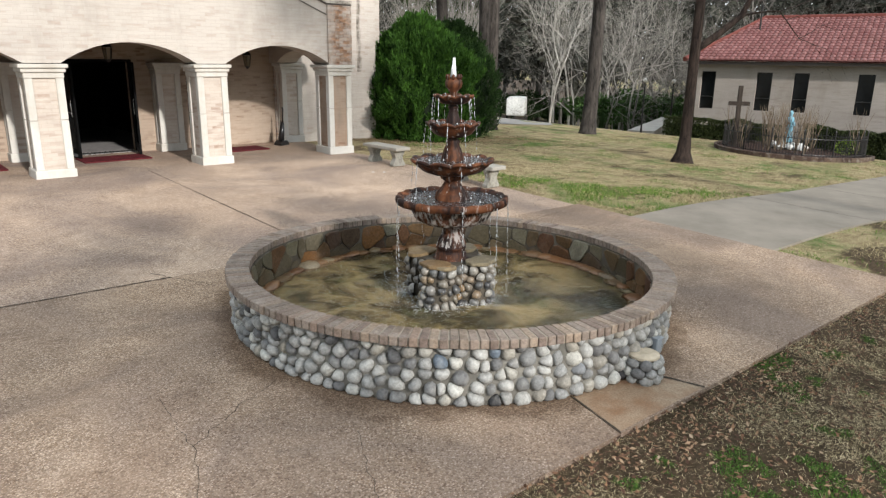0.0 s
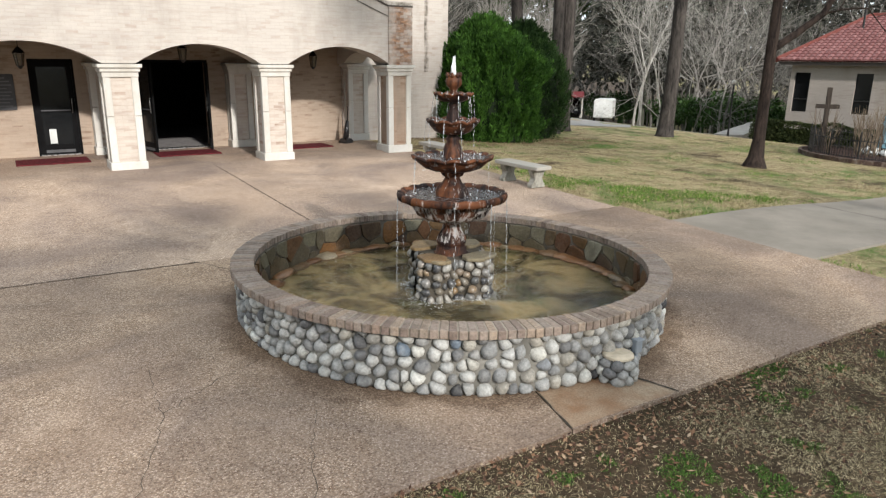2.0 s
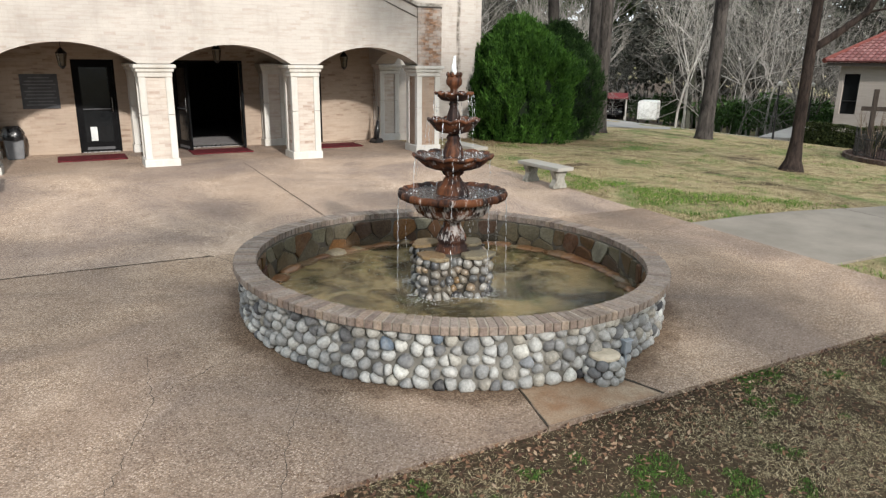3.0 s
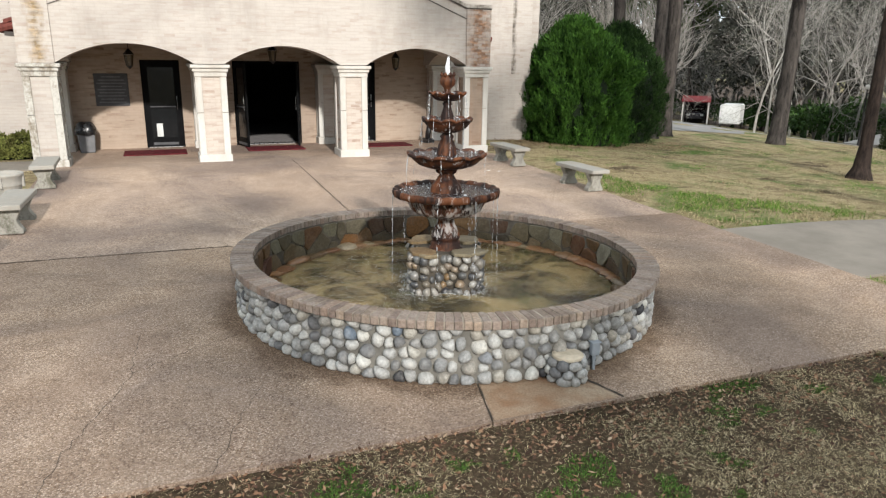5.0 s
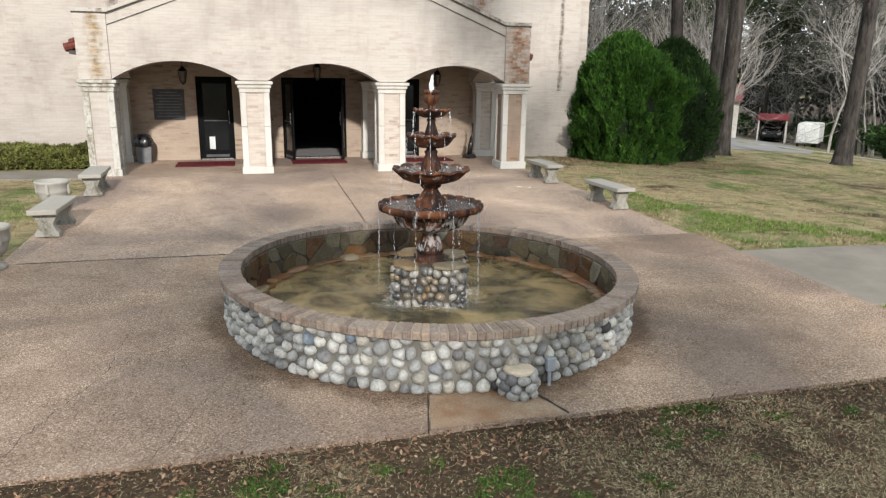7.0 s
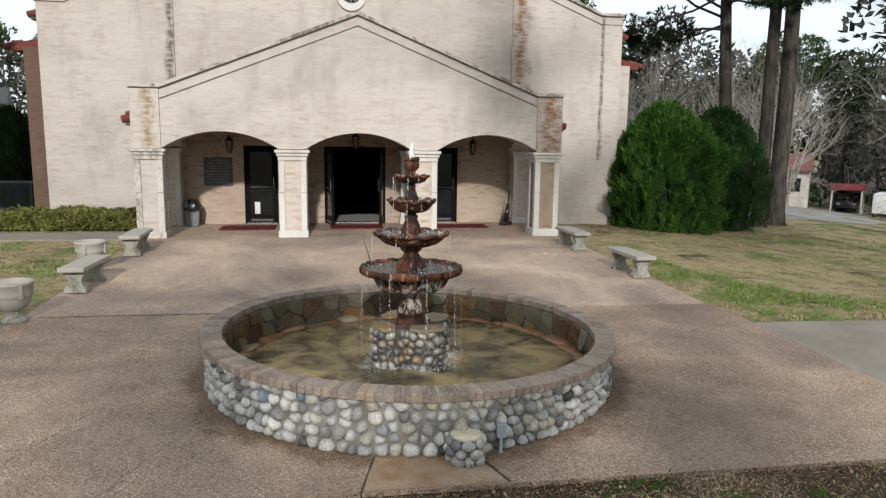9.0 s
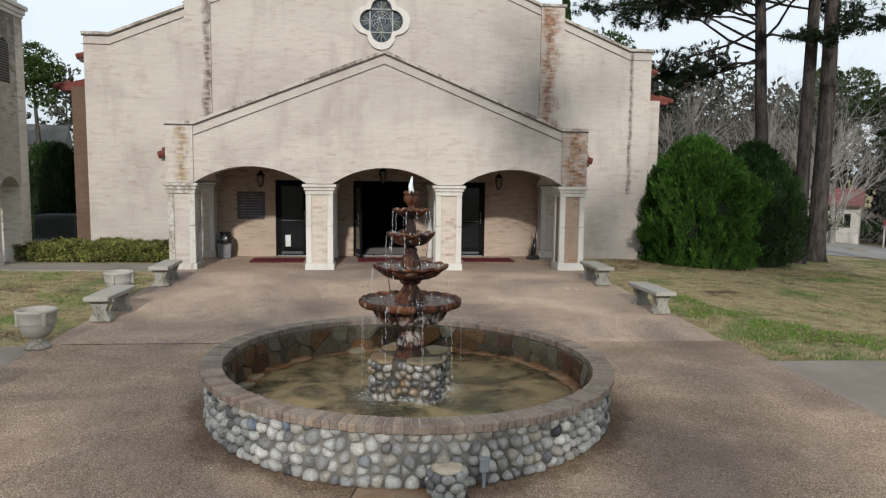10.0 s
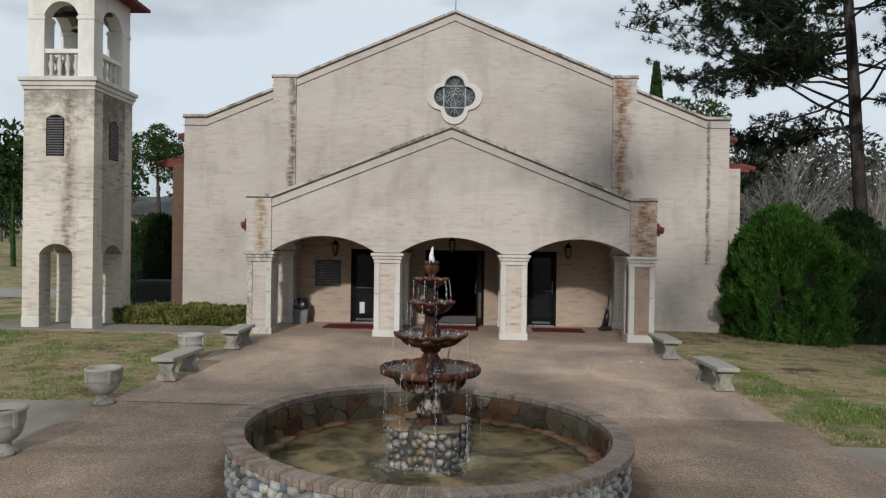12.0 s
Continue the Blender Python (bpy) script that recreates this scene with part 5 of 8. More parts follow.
def bare_tree(s, r, p, d, ln, rad, depth, spread=0.5, up=0.25, twigs=3):
    """Bare branches, forking depth times, into a Soup."""
    pts, radii = [p], [rad]
    n = 3 if rad > 0.02 else 2
    for i in range(n):
        d = (d + rdir(r) * 0.16 + Vector((0, 0, up * 0.10))).normalized()
        p = p + d * (ln / n)
        pts.append(p)
        radii.append(rad * (1 - 0.35 * (i + 1) / n))
    if depth == 0:
        pts, radii = [pts[0], pts[-1]], [radii[0], radii[-1] * 0.6]
    s.limb(pts, radii, 5 if rad > 0.05 else 3)
    if depth == 0:
        return
    for k in range(twigs):
        q = pts[-1] if k < 2 else pts[r.randint(1, n)]
        nd = (d + rdir(r) * spread * r.uniform(0.7, 1.35) + Vector((0, 0, up))).normalized()
        bare_tree(s, r, q, nd, ln * r.uniform(0.6, 0.85), rad * r.uniform(0.45, 0.62), depth - 1, spread, up, twigs)


def trunk_flare(bm, x, y, z, r, h, top_r, lean=(0, 0), n=14, seed=0):
    rr = random.Random(seed)
    pts, rad = [], []
    for i in range(13):
        t = i / 12
        pts.append((x + lean[0] * t * h + 0.05 * noise.noise(Vector((t * 3, seed, 0))) * h * 0.12, y + lean[1] * t * h + 0.05 * noise.noise(Vector((t * 3, 0, seed))) * h * 0.12, z - 0.15 + t * h))
        rad.append((r + (top_r - r) * t) * (1 + 0.55 * math.exp(-t * h / 0.35)))
    pts.insert(1, tuple((Vector(pts[0]) * 0.6 + Vector(pts[1]) * 0.4)))
    rad.insert(1, (r * 1.06))
    pts.insert(1, tuple((Vector(pts[0]) * 0.88 + Vector(pts[2]) * 0.12)))
    rad.insert(1, (r * 1.22))
    tube(bm, pts, rad, n)
    return [Vector(p) for p in pts], rad


def pine(x, y, r, h, seed, crown_from, label, lean=(0, 0), reach=5.0, limbs=16, dense=1.0, tufted=False):
    """A tall pine: bare trunk, drooping limbs, tufts of needles."""
    q = random.Random(seed)
    t = thing("pine_tree", label, "tree", "pine trees")
    bm = bmesh.new()
    pts, rad = trunk_flare(bm, x, y, ground_z(x, y), r, h, r * 0.45, lean, 14, seed)
    part("trunk", bm, M_BARK, t, "", True)
    wood, needles = Soup(), Soup()
    top = pts[-1]
    base = pts[0]
    for k in range(limbs):
        f = crown_from + (1 - crown_from) * (k + q.random()) / limbs
        p = base.lerp(top, f)
        a = q.gauss(math.pi * 1.02, 1.15) if tufted else q.uniform(0, 2 * math.pi)
        d = Vector((math.cos(a), math.sin(a), q.uniform(-0.05, 0.35))).normalized()
        ln = reach * (1 - 0.55 * (f - crown_from) / (1 - crown_from)) * q.uniform(0.6, 1.1)
        seg = [p]
        for i in range(6):
            d = (d + rdir(q) * 0.32 + Vector((0, 0, 0.12 if i > 2 else -0.03))).normalized()
            seg.append(seg[-1] + d * ln / 6)
        wood.limb(seg, [r * 0.21 * (1 - 0.14 * i) for i in range(7)], 5)
        if tufted:
            for i in range(2, 7):
                for _ in range(5):
                    side = d.cross(Vector((0, 0, 1))).normalized() * q.choice((-1, 1))
                    e = (d * q.uniform(0.3, 0.9) + side * q.uniform(0.3, 0.9) + Vector((0, 0, q.uniform(-0.35, 0.35)))).normalized()
                    sl = ln * q.uniform(0.10, 0.24)
                    sub = [seg[i], seg[i] + e * sl * 0.5, seg[i] + e * sl + Vector((0, 0, 0.10 * sl))]
                    wood.limb(sub, [0.026, 0.018, 0.010], 3)
                    for w in range(5 if f < 0.74 else 2):
                        c = sub[0].lerp(sub[2], 0.3 + w * 0.175) + rdir(q) * (0.17 if w < 4 else 0.02)
                        ax = (e + rdir(q) * 0.7 + Vector((0, 0, 0.25))).normalized()
                        for _ in range(27):
                            nd = (ax * 0.55 + rdir(q)).normalized()
                            needles.leaf(c + nd * 0.02, nd, rdir(q), q.uniform(0.13, 0.22), 0.017)
            continue
        for i in range(2, 7):
            for _ in range(int(4.4 * dense) + (2 if i > 4 else 0)):
                e = (d * 0.6 + rdir(q)).normalized()
                e.z = abs(e.z) * 0.5 - 0.05
                sub = [seg[i], seg[i] + e * ln * q.uniform(0.06, 0.12), seg[i] + e * ln * q.uniform(0.14, 0.26)]
                wood.limb(sub, [0.022, 0.016, 0.008], 3)
                for _ in range(int(56 * dense)):
                    o = rdir(q)
                    nd = (o + Vector((0, 0, 0.25)) + rdir(q) * 0.25).normalized()
                    needles.leaf(sub[2] + o * q.uniform(0.02, 0.30), nd, rdir(q), q.uniform(0.14, 0.25), 0.0185)
    tagged(wood.make("limb", M_BARK, t), kind="stuff")
    needles.make("needles", M_NEEDLE, t)
    return t


pine(19.0, 22.1, 0.26, 17, 21, 0.42, "tall pine with dark drooping needle clumps", (-0.075, 0.0), 7.6, 54, tufted=True)
pine(19.05, 20.1, 0.235, 22, 22, 0.72, "tall slender pine trunk rising past the shrubs", (0.004, 0), 4.0, 12, 0.5)
pine(20.4, 21.1, 0.305, 23, 23, 0.72, "tall pine with thick dark trunk", (0.004, 0), 4.5, 12, 0.5)
pine(23.5, 18.4, 0.29, 20, 24, 0.60, "tall leaning pine standing alone on the lawn", (0.035, 0.0), 4.5, 12, 0.6)

# the forked lawn tree
oak = thing("oak_tree", "dark leafless oak with a forked trunk", "tree")
ox, oy = 18.55, 11.02
oz = ground_z(ox, oy)
bm = bmesh.new()
tube(bm, [(ox, oy, oz - 0.2), (ox, oy, oz + 0.02), (ox + 0.03, oy, oz + 0.25), (ox + 0.06, oy, oz + 0.8), (ox + 0.08, oy, oz + 2.2), (ox + 0.10, oy, oz + 3.6), (ox + 0.12, oy, oz + 5.2), (ox + 0.1, oy, oz + 7.5)], [0.42, 0.31, 0.21, 0.155, 0.145, 0.14, 0.125, 0.09], 14)
part("trunk", bm, M_OAKBARK, oak, "", True)
s = Soup()
r = random.Random(4)
fork = Vector((ox + 0.08, oy, oz + 3.1))
s.limb([fork, fork + Vector((0.45, -0.35, 0.42)), fork + Vector((0.95, -0.75, 0.95)), fork + Vector((1.3, -1.0, 1.9))], [0.11, 0.10, 0.085, 0.065], 8)
bare_tree(s, r, fork + Vector((1.3, -1.0, 1.9)), Vector((0.5, -0.4, 0.6)).normalized(), 1.7, 0.07, 4, 0.75, 0.1)
bare_tree(s, r, fork + Vector((0.95, -0.75, 0.95)), Vector((0.8, -0.5, 0.1)).normalized(), 1.3, 0.04, 4, 0.7, 0.0)
bare_tree(s, r, Vector((ox + 0.12, oy, oz + 5.0)), Vector((-0.6, 0.4, 0.7)).normalized(), 1.6, 0.09, 4, 0.7, 0.1)
bare_tree(s, r, Vector((ox + 0.1, oy, oz + 7.3)), Vector((0, 0, 1)), 1.8, 0.11, 4, 0.7, 0.1)
tagged(s.make("limb", M_OAKBARK, oak), kind="stuff")

# ---- woods ----
def wood_variant(seed, h, rad, depth=5, spread=0.5):
    s = Soup()
    r = random.Random(seed)
    bare_tree(s, r, Vector((0, 0, -0.3)), Vector((r.uniform(-.08, .08), r.uniform(-.08, .08), 1)).normalized(), h * 0.42, rad, depth, spread, 0.16, 3)
    return np.array(s.v), s.f


def scatter(name, variants, places, material, label, category):
    """Copies of loose trees gathered into one mesh of far woods."""
    vs, fs, k = [], [], 0
    for vi, x, y, sc, turn in places:
        v, f = variants[vi]
        c, sn = math.cos(turn), math.sin(turn)
        w = np.empty_like(v)
        w[:, 0] = x + sc * (c * v[:, 0] - sn * v[:, 1])
        w[:, 1] = y + sc * (sn * v[:, 0] + c * v[:, 1])
        w[:, 2] = ground_z(x, y) + sc * v[:, 2]
        vs.append(w)
        fs += [tuple(i + k for i in q) for q in f]
        k += len(v)
    return tagged(soup(name, np.concatenate(vs).tolist(), fs, material), label, category, "", "stuff")


V = [wood_variant(100 + i, 5.6 + 0.7 * i, 0.062 + 0.006 * i, 5, 0.95) for i in range(5)]
VF = [wood_variant(120 + i, 5.6 + 0.7 * i, 0.060 + 0.006 * i, 6, 0.95) for i in range(5)]
r = random.Random(31)


def belt(n, d0, d1, a0, a1, clear=(), gap=86):
    """Places in a fan seen from the yard, by distance and bearing."""
    out = []
    while len(out) < n:
        d, a = r.uniform(d0, d1), radians(r.uniform(a0, a1))
        x, y = 2.5 + d * math.sin(a), -1 + d * math.cos(a)
        if gap and radians(37.5) < a < radians(46.5) and d < gap:
            continue
        if any(x0 < x < x1 and y0 < y < y1 for x0, x1, y0, y1 in clear) or (-6 < x < 16 and y < 47):
            continue
        out.append((r.randrange(5), x, y, r.uniform(0.7, 1.25), r.uniform(0, 6.28)))
    return out


CLEAR = ((38, 72, 30, 60), (22, 46, 4, 24))
scatter("woods", V, belt(64, 46, 92, 27, 62, ((27, 52, 8, 26), (34, 60, 33, 62))), M_TWIG, "leafless grey winter woods beyond the lawn", "woods")
scatter("woods", VF, belt(38, 44, 72, 30, 66, ((22, 52, 4, 26), (30, 64, 30, 64))), M_TWIGPALE, "pale leafless saplings at the edge of the woods", "woods")
scatter("woods", V, belt(22, 75, 120, -40, -19), M_TWIG, "leafless trees far behind the bell tower", "woods")


def leafy_variant(seed, h, w, n, leaf=0.5, mid=0.62, tall=0.27, stem=True):
    """An evergreen crown of loose clumps on a thin stem."""
    s = Soup()
    q = random.Random(seed)
    lobes = [(rdir(q), q.uniform(0.3, 0.5)) for _ in range(14)]
    for _ in range(n):
        c, rr = lobes[q.randrange(14)]
        d = rdir(q)
        p = Vector((c.x * w * 0.6, c.y * w * 0.6, h * mid + c.z * h * tall)) + Vector((d.x * w, d.y * w, d.z * h * tall * 1.6)) * rr * q.uniform(0.75, 1.05)
        for _ in range(2):
            s.leaf(p, (d + rdir(q) * 0.8).normalized(), rdir(q), leaf * q.uniform(0.6, 1.2), leaf * 0.22)
    if stem:
        s.limb([Vector((0, 0, -0.3)), Vector((0.1, 0, h * 0.35)), Vector((0, 0.1, h * 0.8))], [0.2, 0.16, 0.06], 6)
    return np.array(s.v), s.f


E5 = [leafy_variant(200 + i, 9 + i, 3.2, 1000, 0.58) for i in range(5)]
L5 = [leafy_variant(300 + i, 1.4 + 0.25 * i, 1.8, 700, 0.24) for i in range(5)]
scatter("woods", V, [(k, x, y, sc * 1.3, a) for k, x, y, sc, a in belt(20, 87, 112, 34, 50)], M_TWIGPALE, "tall leafless trees behind the driveway", "woods")
scatter("woods", L5, belt(34, 44, 66, 30, 62, ((24, 52, 4, 26), (38, 58, 34, 58))), M_LAUREL, "glossy evergreen understorey along the wood edge", "undergrowth")
scatter("woods", E5, belt(7, 60, 90, -36, -24), M_SHRUBDARK, "evergreen trees far behind the church", "woods")
M_HILL = leaf_material("hill_trees", (0.032, 0.036, 0.028), (0.095, 0.092, 0.076), 0.9)
H5 = [leafy_variant(400 + i, 13 + i, 6.0, 620, 1.10) for i in range(5)]
scatter("woods", H5, belt(30, 105, 160, 36, 70), M_HILL, "hazy grey-green wooded hillside on the horizon", "woods")
G5 = [leafy_variant(450 + i, 15 + i, 6.0, 1100, 0.72) for i in range(5)]
scatter("woods", G5, [(k, x, y, sc * 1.05, a) for k, x, y, sc, a in belt(32, 98, 140, 17, 39)], M_HILL, "tall grey wooded hill behind the church corner", "woods")
scatter("woods", H5, belt(24, 130, 200, -60, -14), M_HILL, "hazy wooded skyline beyond the road", "woods")

# single trees that stand out
for x, y, h, rad, sd in ((33.0, 28.8, 3.3, 0.075, 9), (40.5, 35.0, 3.8, 0.08, 19), (43.0, 37.5, 3.4, 0.08, 29), (46.5, 38.5, 4.0, 0.10, 39), (42.5, 30.5, 3.6, 0.07, 49), (48.0, 33.5, 3.6, 0.08, 59)):
    pale = thing("sycamore_tree", "slender white-barked sycamore, leafless", "tree", "sycamores")
    s = Soup()
    bare_tree(s, random.Random(sd), Vector((x, y, ground_z(x, y) - 0.2)), Vector((0.02, 0, 1)), h, rad, 6, 0.75, 0.18)
    tagged(s.make("branch", M_BARKPALE, pale), kind="stuff")
for x, y, sc, sd in ((26.0, 31.5, 2.5, 12), (31.5, 36.0, 2.6, 15), (20.5, 35.0, 2.7, 18)):
    fan = thing("bare_tree", "wide leafless tree with pale arching branches", "tree", "bare trees")
    s = Soup()
    q = random.Random(sd)
    z = ground_z(x, y)
    for k in range(7):
        a = 2 * math.pi * k / 7 + q.uniform(-.3, .3)
        bare_tree(s, q, Vector((x, y, z + 0.6)), Vector((0.5 * math.cos(a), 0.5 * math.sin(a), 1)).normalized(), sc * q.uniform(0.8, 1.1), 0.09, 4, 0.5, 0.18)
    s.limb([Vector((x, y, z - 0.3)), Vector((x, y, z + 0.8))], [0.26, 0.2], 8)
    tagged(s.make("branch", M_TWIGPALE, fan), kind="stuff")
for x, y, h in ((16.95, 43.1, 14.4), (-9.0, 66.0, 17.0)):
    cyp = thing("cypress_tree", "narrow dark cypress spire behind the church roof", "tree", "cypresses")
    s = Soup()
    q = random.Random(int(h * 10))
    for _ in range(1500):
        t = q.random()
        a = q.uniform(0, 6.28)
        rr = 0.95 * (1 - t) ** 0.8 * q.uniform(0.6, 1.05)
        s.leaf(Vector((x + rr * math.cos(a), y + rr * math.sin(a), h * (0.3 + 0.7 * t))), (Vector((math.cos(a) * .4, math.sin(a) * .4, 1))).normalized(), rdir(q), 0.5, 0.10)
    s.limb([Vector((x, y, -0.5)), Vector((x, y, h * 0.9))], [0.25, 0.05], 6)
    s.make("foliage", M_SHRUBDARK, cyp)


# dark undergrowth behind the lane, green pines over it, trees between tower and church
scatter("woods", L5, [(r.randrange(5), 2.5 + d * math.sin(a), -1 + d * math.cos(a), r.uniform(0.9, 1.5), r.uniform(0, 6.28)) for d, a in [(r.uniform(74, 92), radians(r.uniform(30, 62))) for _ in range(40)]], M_SHRUBDARK, "deep shadowed undergrowth in the far woods", "undergrowth")
M_PINEGREEN = leaf_material("sunlit_pine", (0.018, 0.035, 0.010), (0.085, 0.125, 0.035), 0.8)
P5 = [leafy_variant(500 + i, 17 + i, 3.8, 4600, 0.37, 0.80, 0.13, False) for i in range(5)]
for x, y, k, sc in ((49.0, 61.0, 0, 1.0), (55.5, 61.0, 1, 0.9), (62.0, 56.0, 2, 1.0), (-20.0, 51.5, 3, 0.58), (-17.0, 58.0, 4, 0.52), (19.5, 45.0, 1, 0.73)):
    far_pine = thing("pine_tree", "tall green pine standing above the bare woods", "tree", "far pines")
    v, f = P5[k]
    z = ground_z(x, y)
    soup("crown", (v * sc + np.array((x, y, z))).tolist(), f, M_PINEGREEN, far_pine)
    bm = bmesh.new()
    tube(bm, [(x, y, z - 0.3), (x + 0.2, y, z + 8 * sc), (x, y, z + 15 * sc)], [0.22, 0.18, 0.08], 8)
    part("trunk", bm, M_BARK, far_pine, "", True)
big_shrub(-6.3, 22.4, 1.5, 1.4, 3.3, 5000, 8, "dense dark evergreen bush behind the air conditioner", M_SHRUBDARK)


r = random.Random(77)
scatter("woods", G5, [(k, x, y, sc * 1.35, a) for k, x, y, sc, a in belt(24, 62, 100, 46, 84, (), 0)], M_HILL, "grey wooded rise behind the parish hall", "woods")
scatter("woods", V, [(k, x, y, sc * 1.6, a) for k, x, y, sc, a in belt(22, 54, 72, 46, 82, ((22, 50, 0, 30),), 0)], M_TWIG, "tall leafless trees behind the parish hall", "woods")

# ---- church doors, window, fittings ----
M_BRASS = plain("brass", (0.35, 0.26, 0.12), 0.35, 1.0)
M_STEEL = plain("steel", (0.5, 0.5, 0.5), 0.3, 1.0)
M_PLAQUE = plain("slate_plaque", (0.085, 0.085, 0.09), 0.5)
M_CARPET = plain("grey_carpet", (0.20, 0.19, 0.19), 0.95)


def door_leaf(parent, hinge, width, height, turn, glazed=True, name="door_leaf"):
    """A door on its hinge: frame, glass, push bar and pull."""
    m = Matrix.Translation(hinge) @ Matrix.Rotation(turn, 4, "Z")
    st = 0.11
    bm = bmesh.new()
    for x0, x1, z0, z1 in ((0, st, 0, height), (width - st, width, 0, height), (st, width - st, height - 0.12, height), (st, width - st, 0, 0.22), (st, width - st, 0.98, 1.06)):
        box(bm, x0, -0.022, z0, x1, 0.022, z1)
    bm.transform(m)
    leaf = part(name, bm, M_DOOR, parent, "black painted metal door")
    bm = bmesh.new()
    box(bm, st, -0.006, 0.22, width - st, 0.006, 0.98)
    box(bm, st, -0.006, 1.06, width - st, 0.006, height - 0.12)
    bm.transform(m)
    part("pane", bm, M_GLASSDARK, leaf, "dark glass")
    bm = bmesh.new()
    box(bm, st, -0.030, 1.010, width - st, -0.0225, 1.035)
    box(bm, st, -0.030, 0.03, width - st, -0.0225, 0.10)
    bm.transform(m)
    part("trim", bm, M_PLAQUE, leaf, "worn grey metal trim")
    bm = bmesh.new()
    tube(bm, [(width - 0.07, -0.05, 0.95), (width - 0.07, -0.06, 1.0), (width - 0.07, -0.06, 1.25), (width - 0.07, -0.05, 1.3)], 0.007, 8)
    bm.transform(m)
    part("handle", bm, M_STEEL, leaf, "slim steel pull handle")
    return leaf


def doorway(x0, x1, name, label):
    d = tagged(new(name), label, "door", "", "structure")
    for nm, a, b, za, zb in (("jamb", x0, x0 + 0.05, PORCH_Z, DOOR_TOP), ("jamb", x1 - 0.05, x1, PORCH_Z, DOOR_TOP), ("head", x0 + 0.05, x1 - 0.05, DOOR_TOP - 0.06, DOOR_TOP)):
        bm = bmesh.new()
        box(bm, a, MY + 0.03, za, b, MY + 0.2, zb - 0.001)
        part(nm, bm, M_DOOR, d)
    bm = bmesh.new()
    box(bm, x0 + 0.05, MY + 0.0, PORCH_Z, x1 - 0.05, MY + 0.3, PORCH_Z + 0.02)
    part("threshold", bm, M_STEEL, d, "worn metal threshold")
    return d


H = DOOR_TOP - PORCH_Z - 0.09
d1 = doorway(*DOORS[0], "door_1", "closed black glazed church door beside the plaque")
door_leaf(d1, (DOORS[0][0] + 0.05, MY + 0.09, PORCH_Z + 0.03), 0.84, H, 0)
bm = bmesh.new()
box(bm, DOORS[0][0] + 0.27, MY + 0.05, PORCH_Z + 0.28, DOORS[0][0] + 0.42, MY + 0.06, PORCH_Z + 0.62)
part("notice", bm, plain("paper", (0.55, 0.56, 0.55), 0.8), d1, "pale paper notice taped to the glass")
d2 = doorway(*DOORS[1], "door_2", "open double black church doors to a dark hall")
door_leaf(d2, (DOORS[1][0] + 0.05, MY - 0.01, PORCH_Z + 0.03), 0.80, H, radians(-76))
door_leaf(d2, (DOORS[1][1] - 0.05, MY - 0.01, PORCH_Z + 0.03), 0.80, H, radians(-102))
d3 = doorway(*DOORS[2], "door_3", "closed black church door at the porch end")
door_leaf(d3, (DOORS[2][0] + 0.05, MY + 0.09, PORCH_Z + 0.03), 0.76, H, 0)
# the hall behind the open doors
bm = bmesh.new()
box(bm, 2.6, MY + 0.52, PORCH_Z - 0.1, 6.8, MY + 7.0, PORCH_Z)
hall_floor = tagged(part("floor", bm, M_CARPET), "dim grey carpeted hall floor inside the church", "floor", "", "structure")
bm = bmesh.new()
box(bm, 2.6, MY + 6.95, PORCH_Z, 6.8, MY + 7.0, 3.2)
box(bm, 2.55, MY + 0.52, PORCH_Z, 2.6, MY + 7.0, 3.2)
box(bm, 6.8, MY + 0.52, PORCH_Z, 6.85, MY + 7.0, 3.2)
tagged(part("wall_inner", bm, M_INSIDE), "inner walls coloured near black for the unlit hall behind the open doors", "wall", "", "structure")
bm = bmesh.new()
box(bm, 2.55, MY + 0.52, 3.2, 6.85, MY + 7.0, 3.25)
tagged(part("ceiling", bm, M_INSIDE), "hall ceiling coloured near black as unlit", "ceiling", "", "structure")

for x0, x1, y0, y1 in ((1.08, 2.53, 16.75, 17.65), (4.01, 5.47, 16.88, 17.72), (7.0, 8.45, 16.85, 17.65)):
    bm = bmesh.new()
    box(bm, x0, y0, PORCH_Z, x1, y1, PORCH_Z + 0.028)
    bevel(bm, 0.006)
    tagged(part("doormat", bm, M_MAT), "dark red doormat before a church door", "doormat", "doormats")


def lantern(x, y, z):
    """A hanging porch lantern."""
    la = thing("porch_lantern", "black iron lantern hanging under the porch arch", "lamp", "porch lanterns")
    bm = bmesh.new()
    tube(bm, [(x, y, z + 0.28), (x, y, 2.93)], 0.008, 6)
    part("chain", bm, M_METALBLACK, la)
    bm = bmesh.new()
    lathe(bm, [(0.02, 0.28), (0.05, 0.25), (0.115, 0.17), (0.12, 0.155), (0.02, 0.15)], 6, (x, y, z), None, True)
    part("cap", bm, M_METALBLACK, la)
    bm = bmesh.new()
    lathe(bm, [(0.065, -0.10), (0.098, 0.145)], 6, (x, y, z), None, True)
    part("glass", bm, plain("lantern_glass", (0.11, 0.085, 0.055), 0.2), la, "smoky glass")
    for k in range(6):
        a = 2 * math.pi * k / 6
        bm = bmesh.new()
        tube(bm, [(x + 0.068 * math.cos(a), y + 0.068 * math.sin(a), z - 0.10), (x + 0.102 * math.cos(a), y + 0.102 * math.sin(a), z + 0.15)], 0.007, 5)
        part("bar", bm, M_METALBLACK, la)
    bm = bmesh.new()
    lathe(bm, [(0.075, -0.10), (0.05, -0.13), (0.012, -0.17)], 6, (x, y, z), None, True)
    part("tail", bm, M_METALBLACK, la)


for x, z in ((1.42, 2.48), (4.71, 2.62), (7.93, 2.48)):
    lantern(x, 16.8, z)

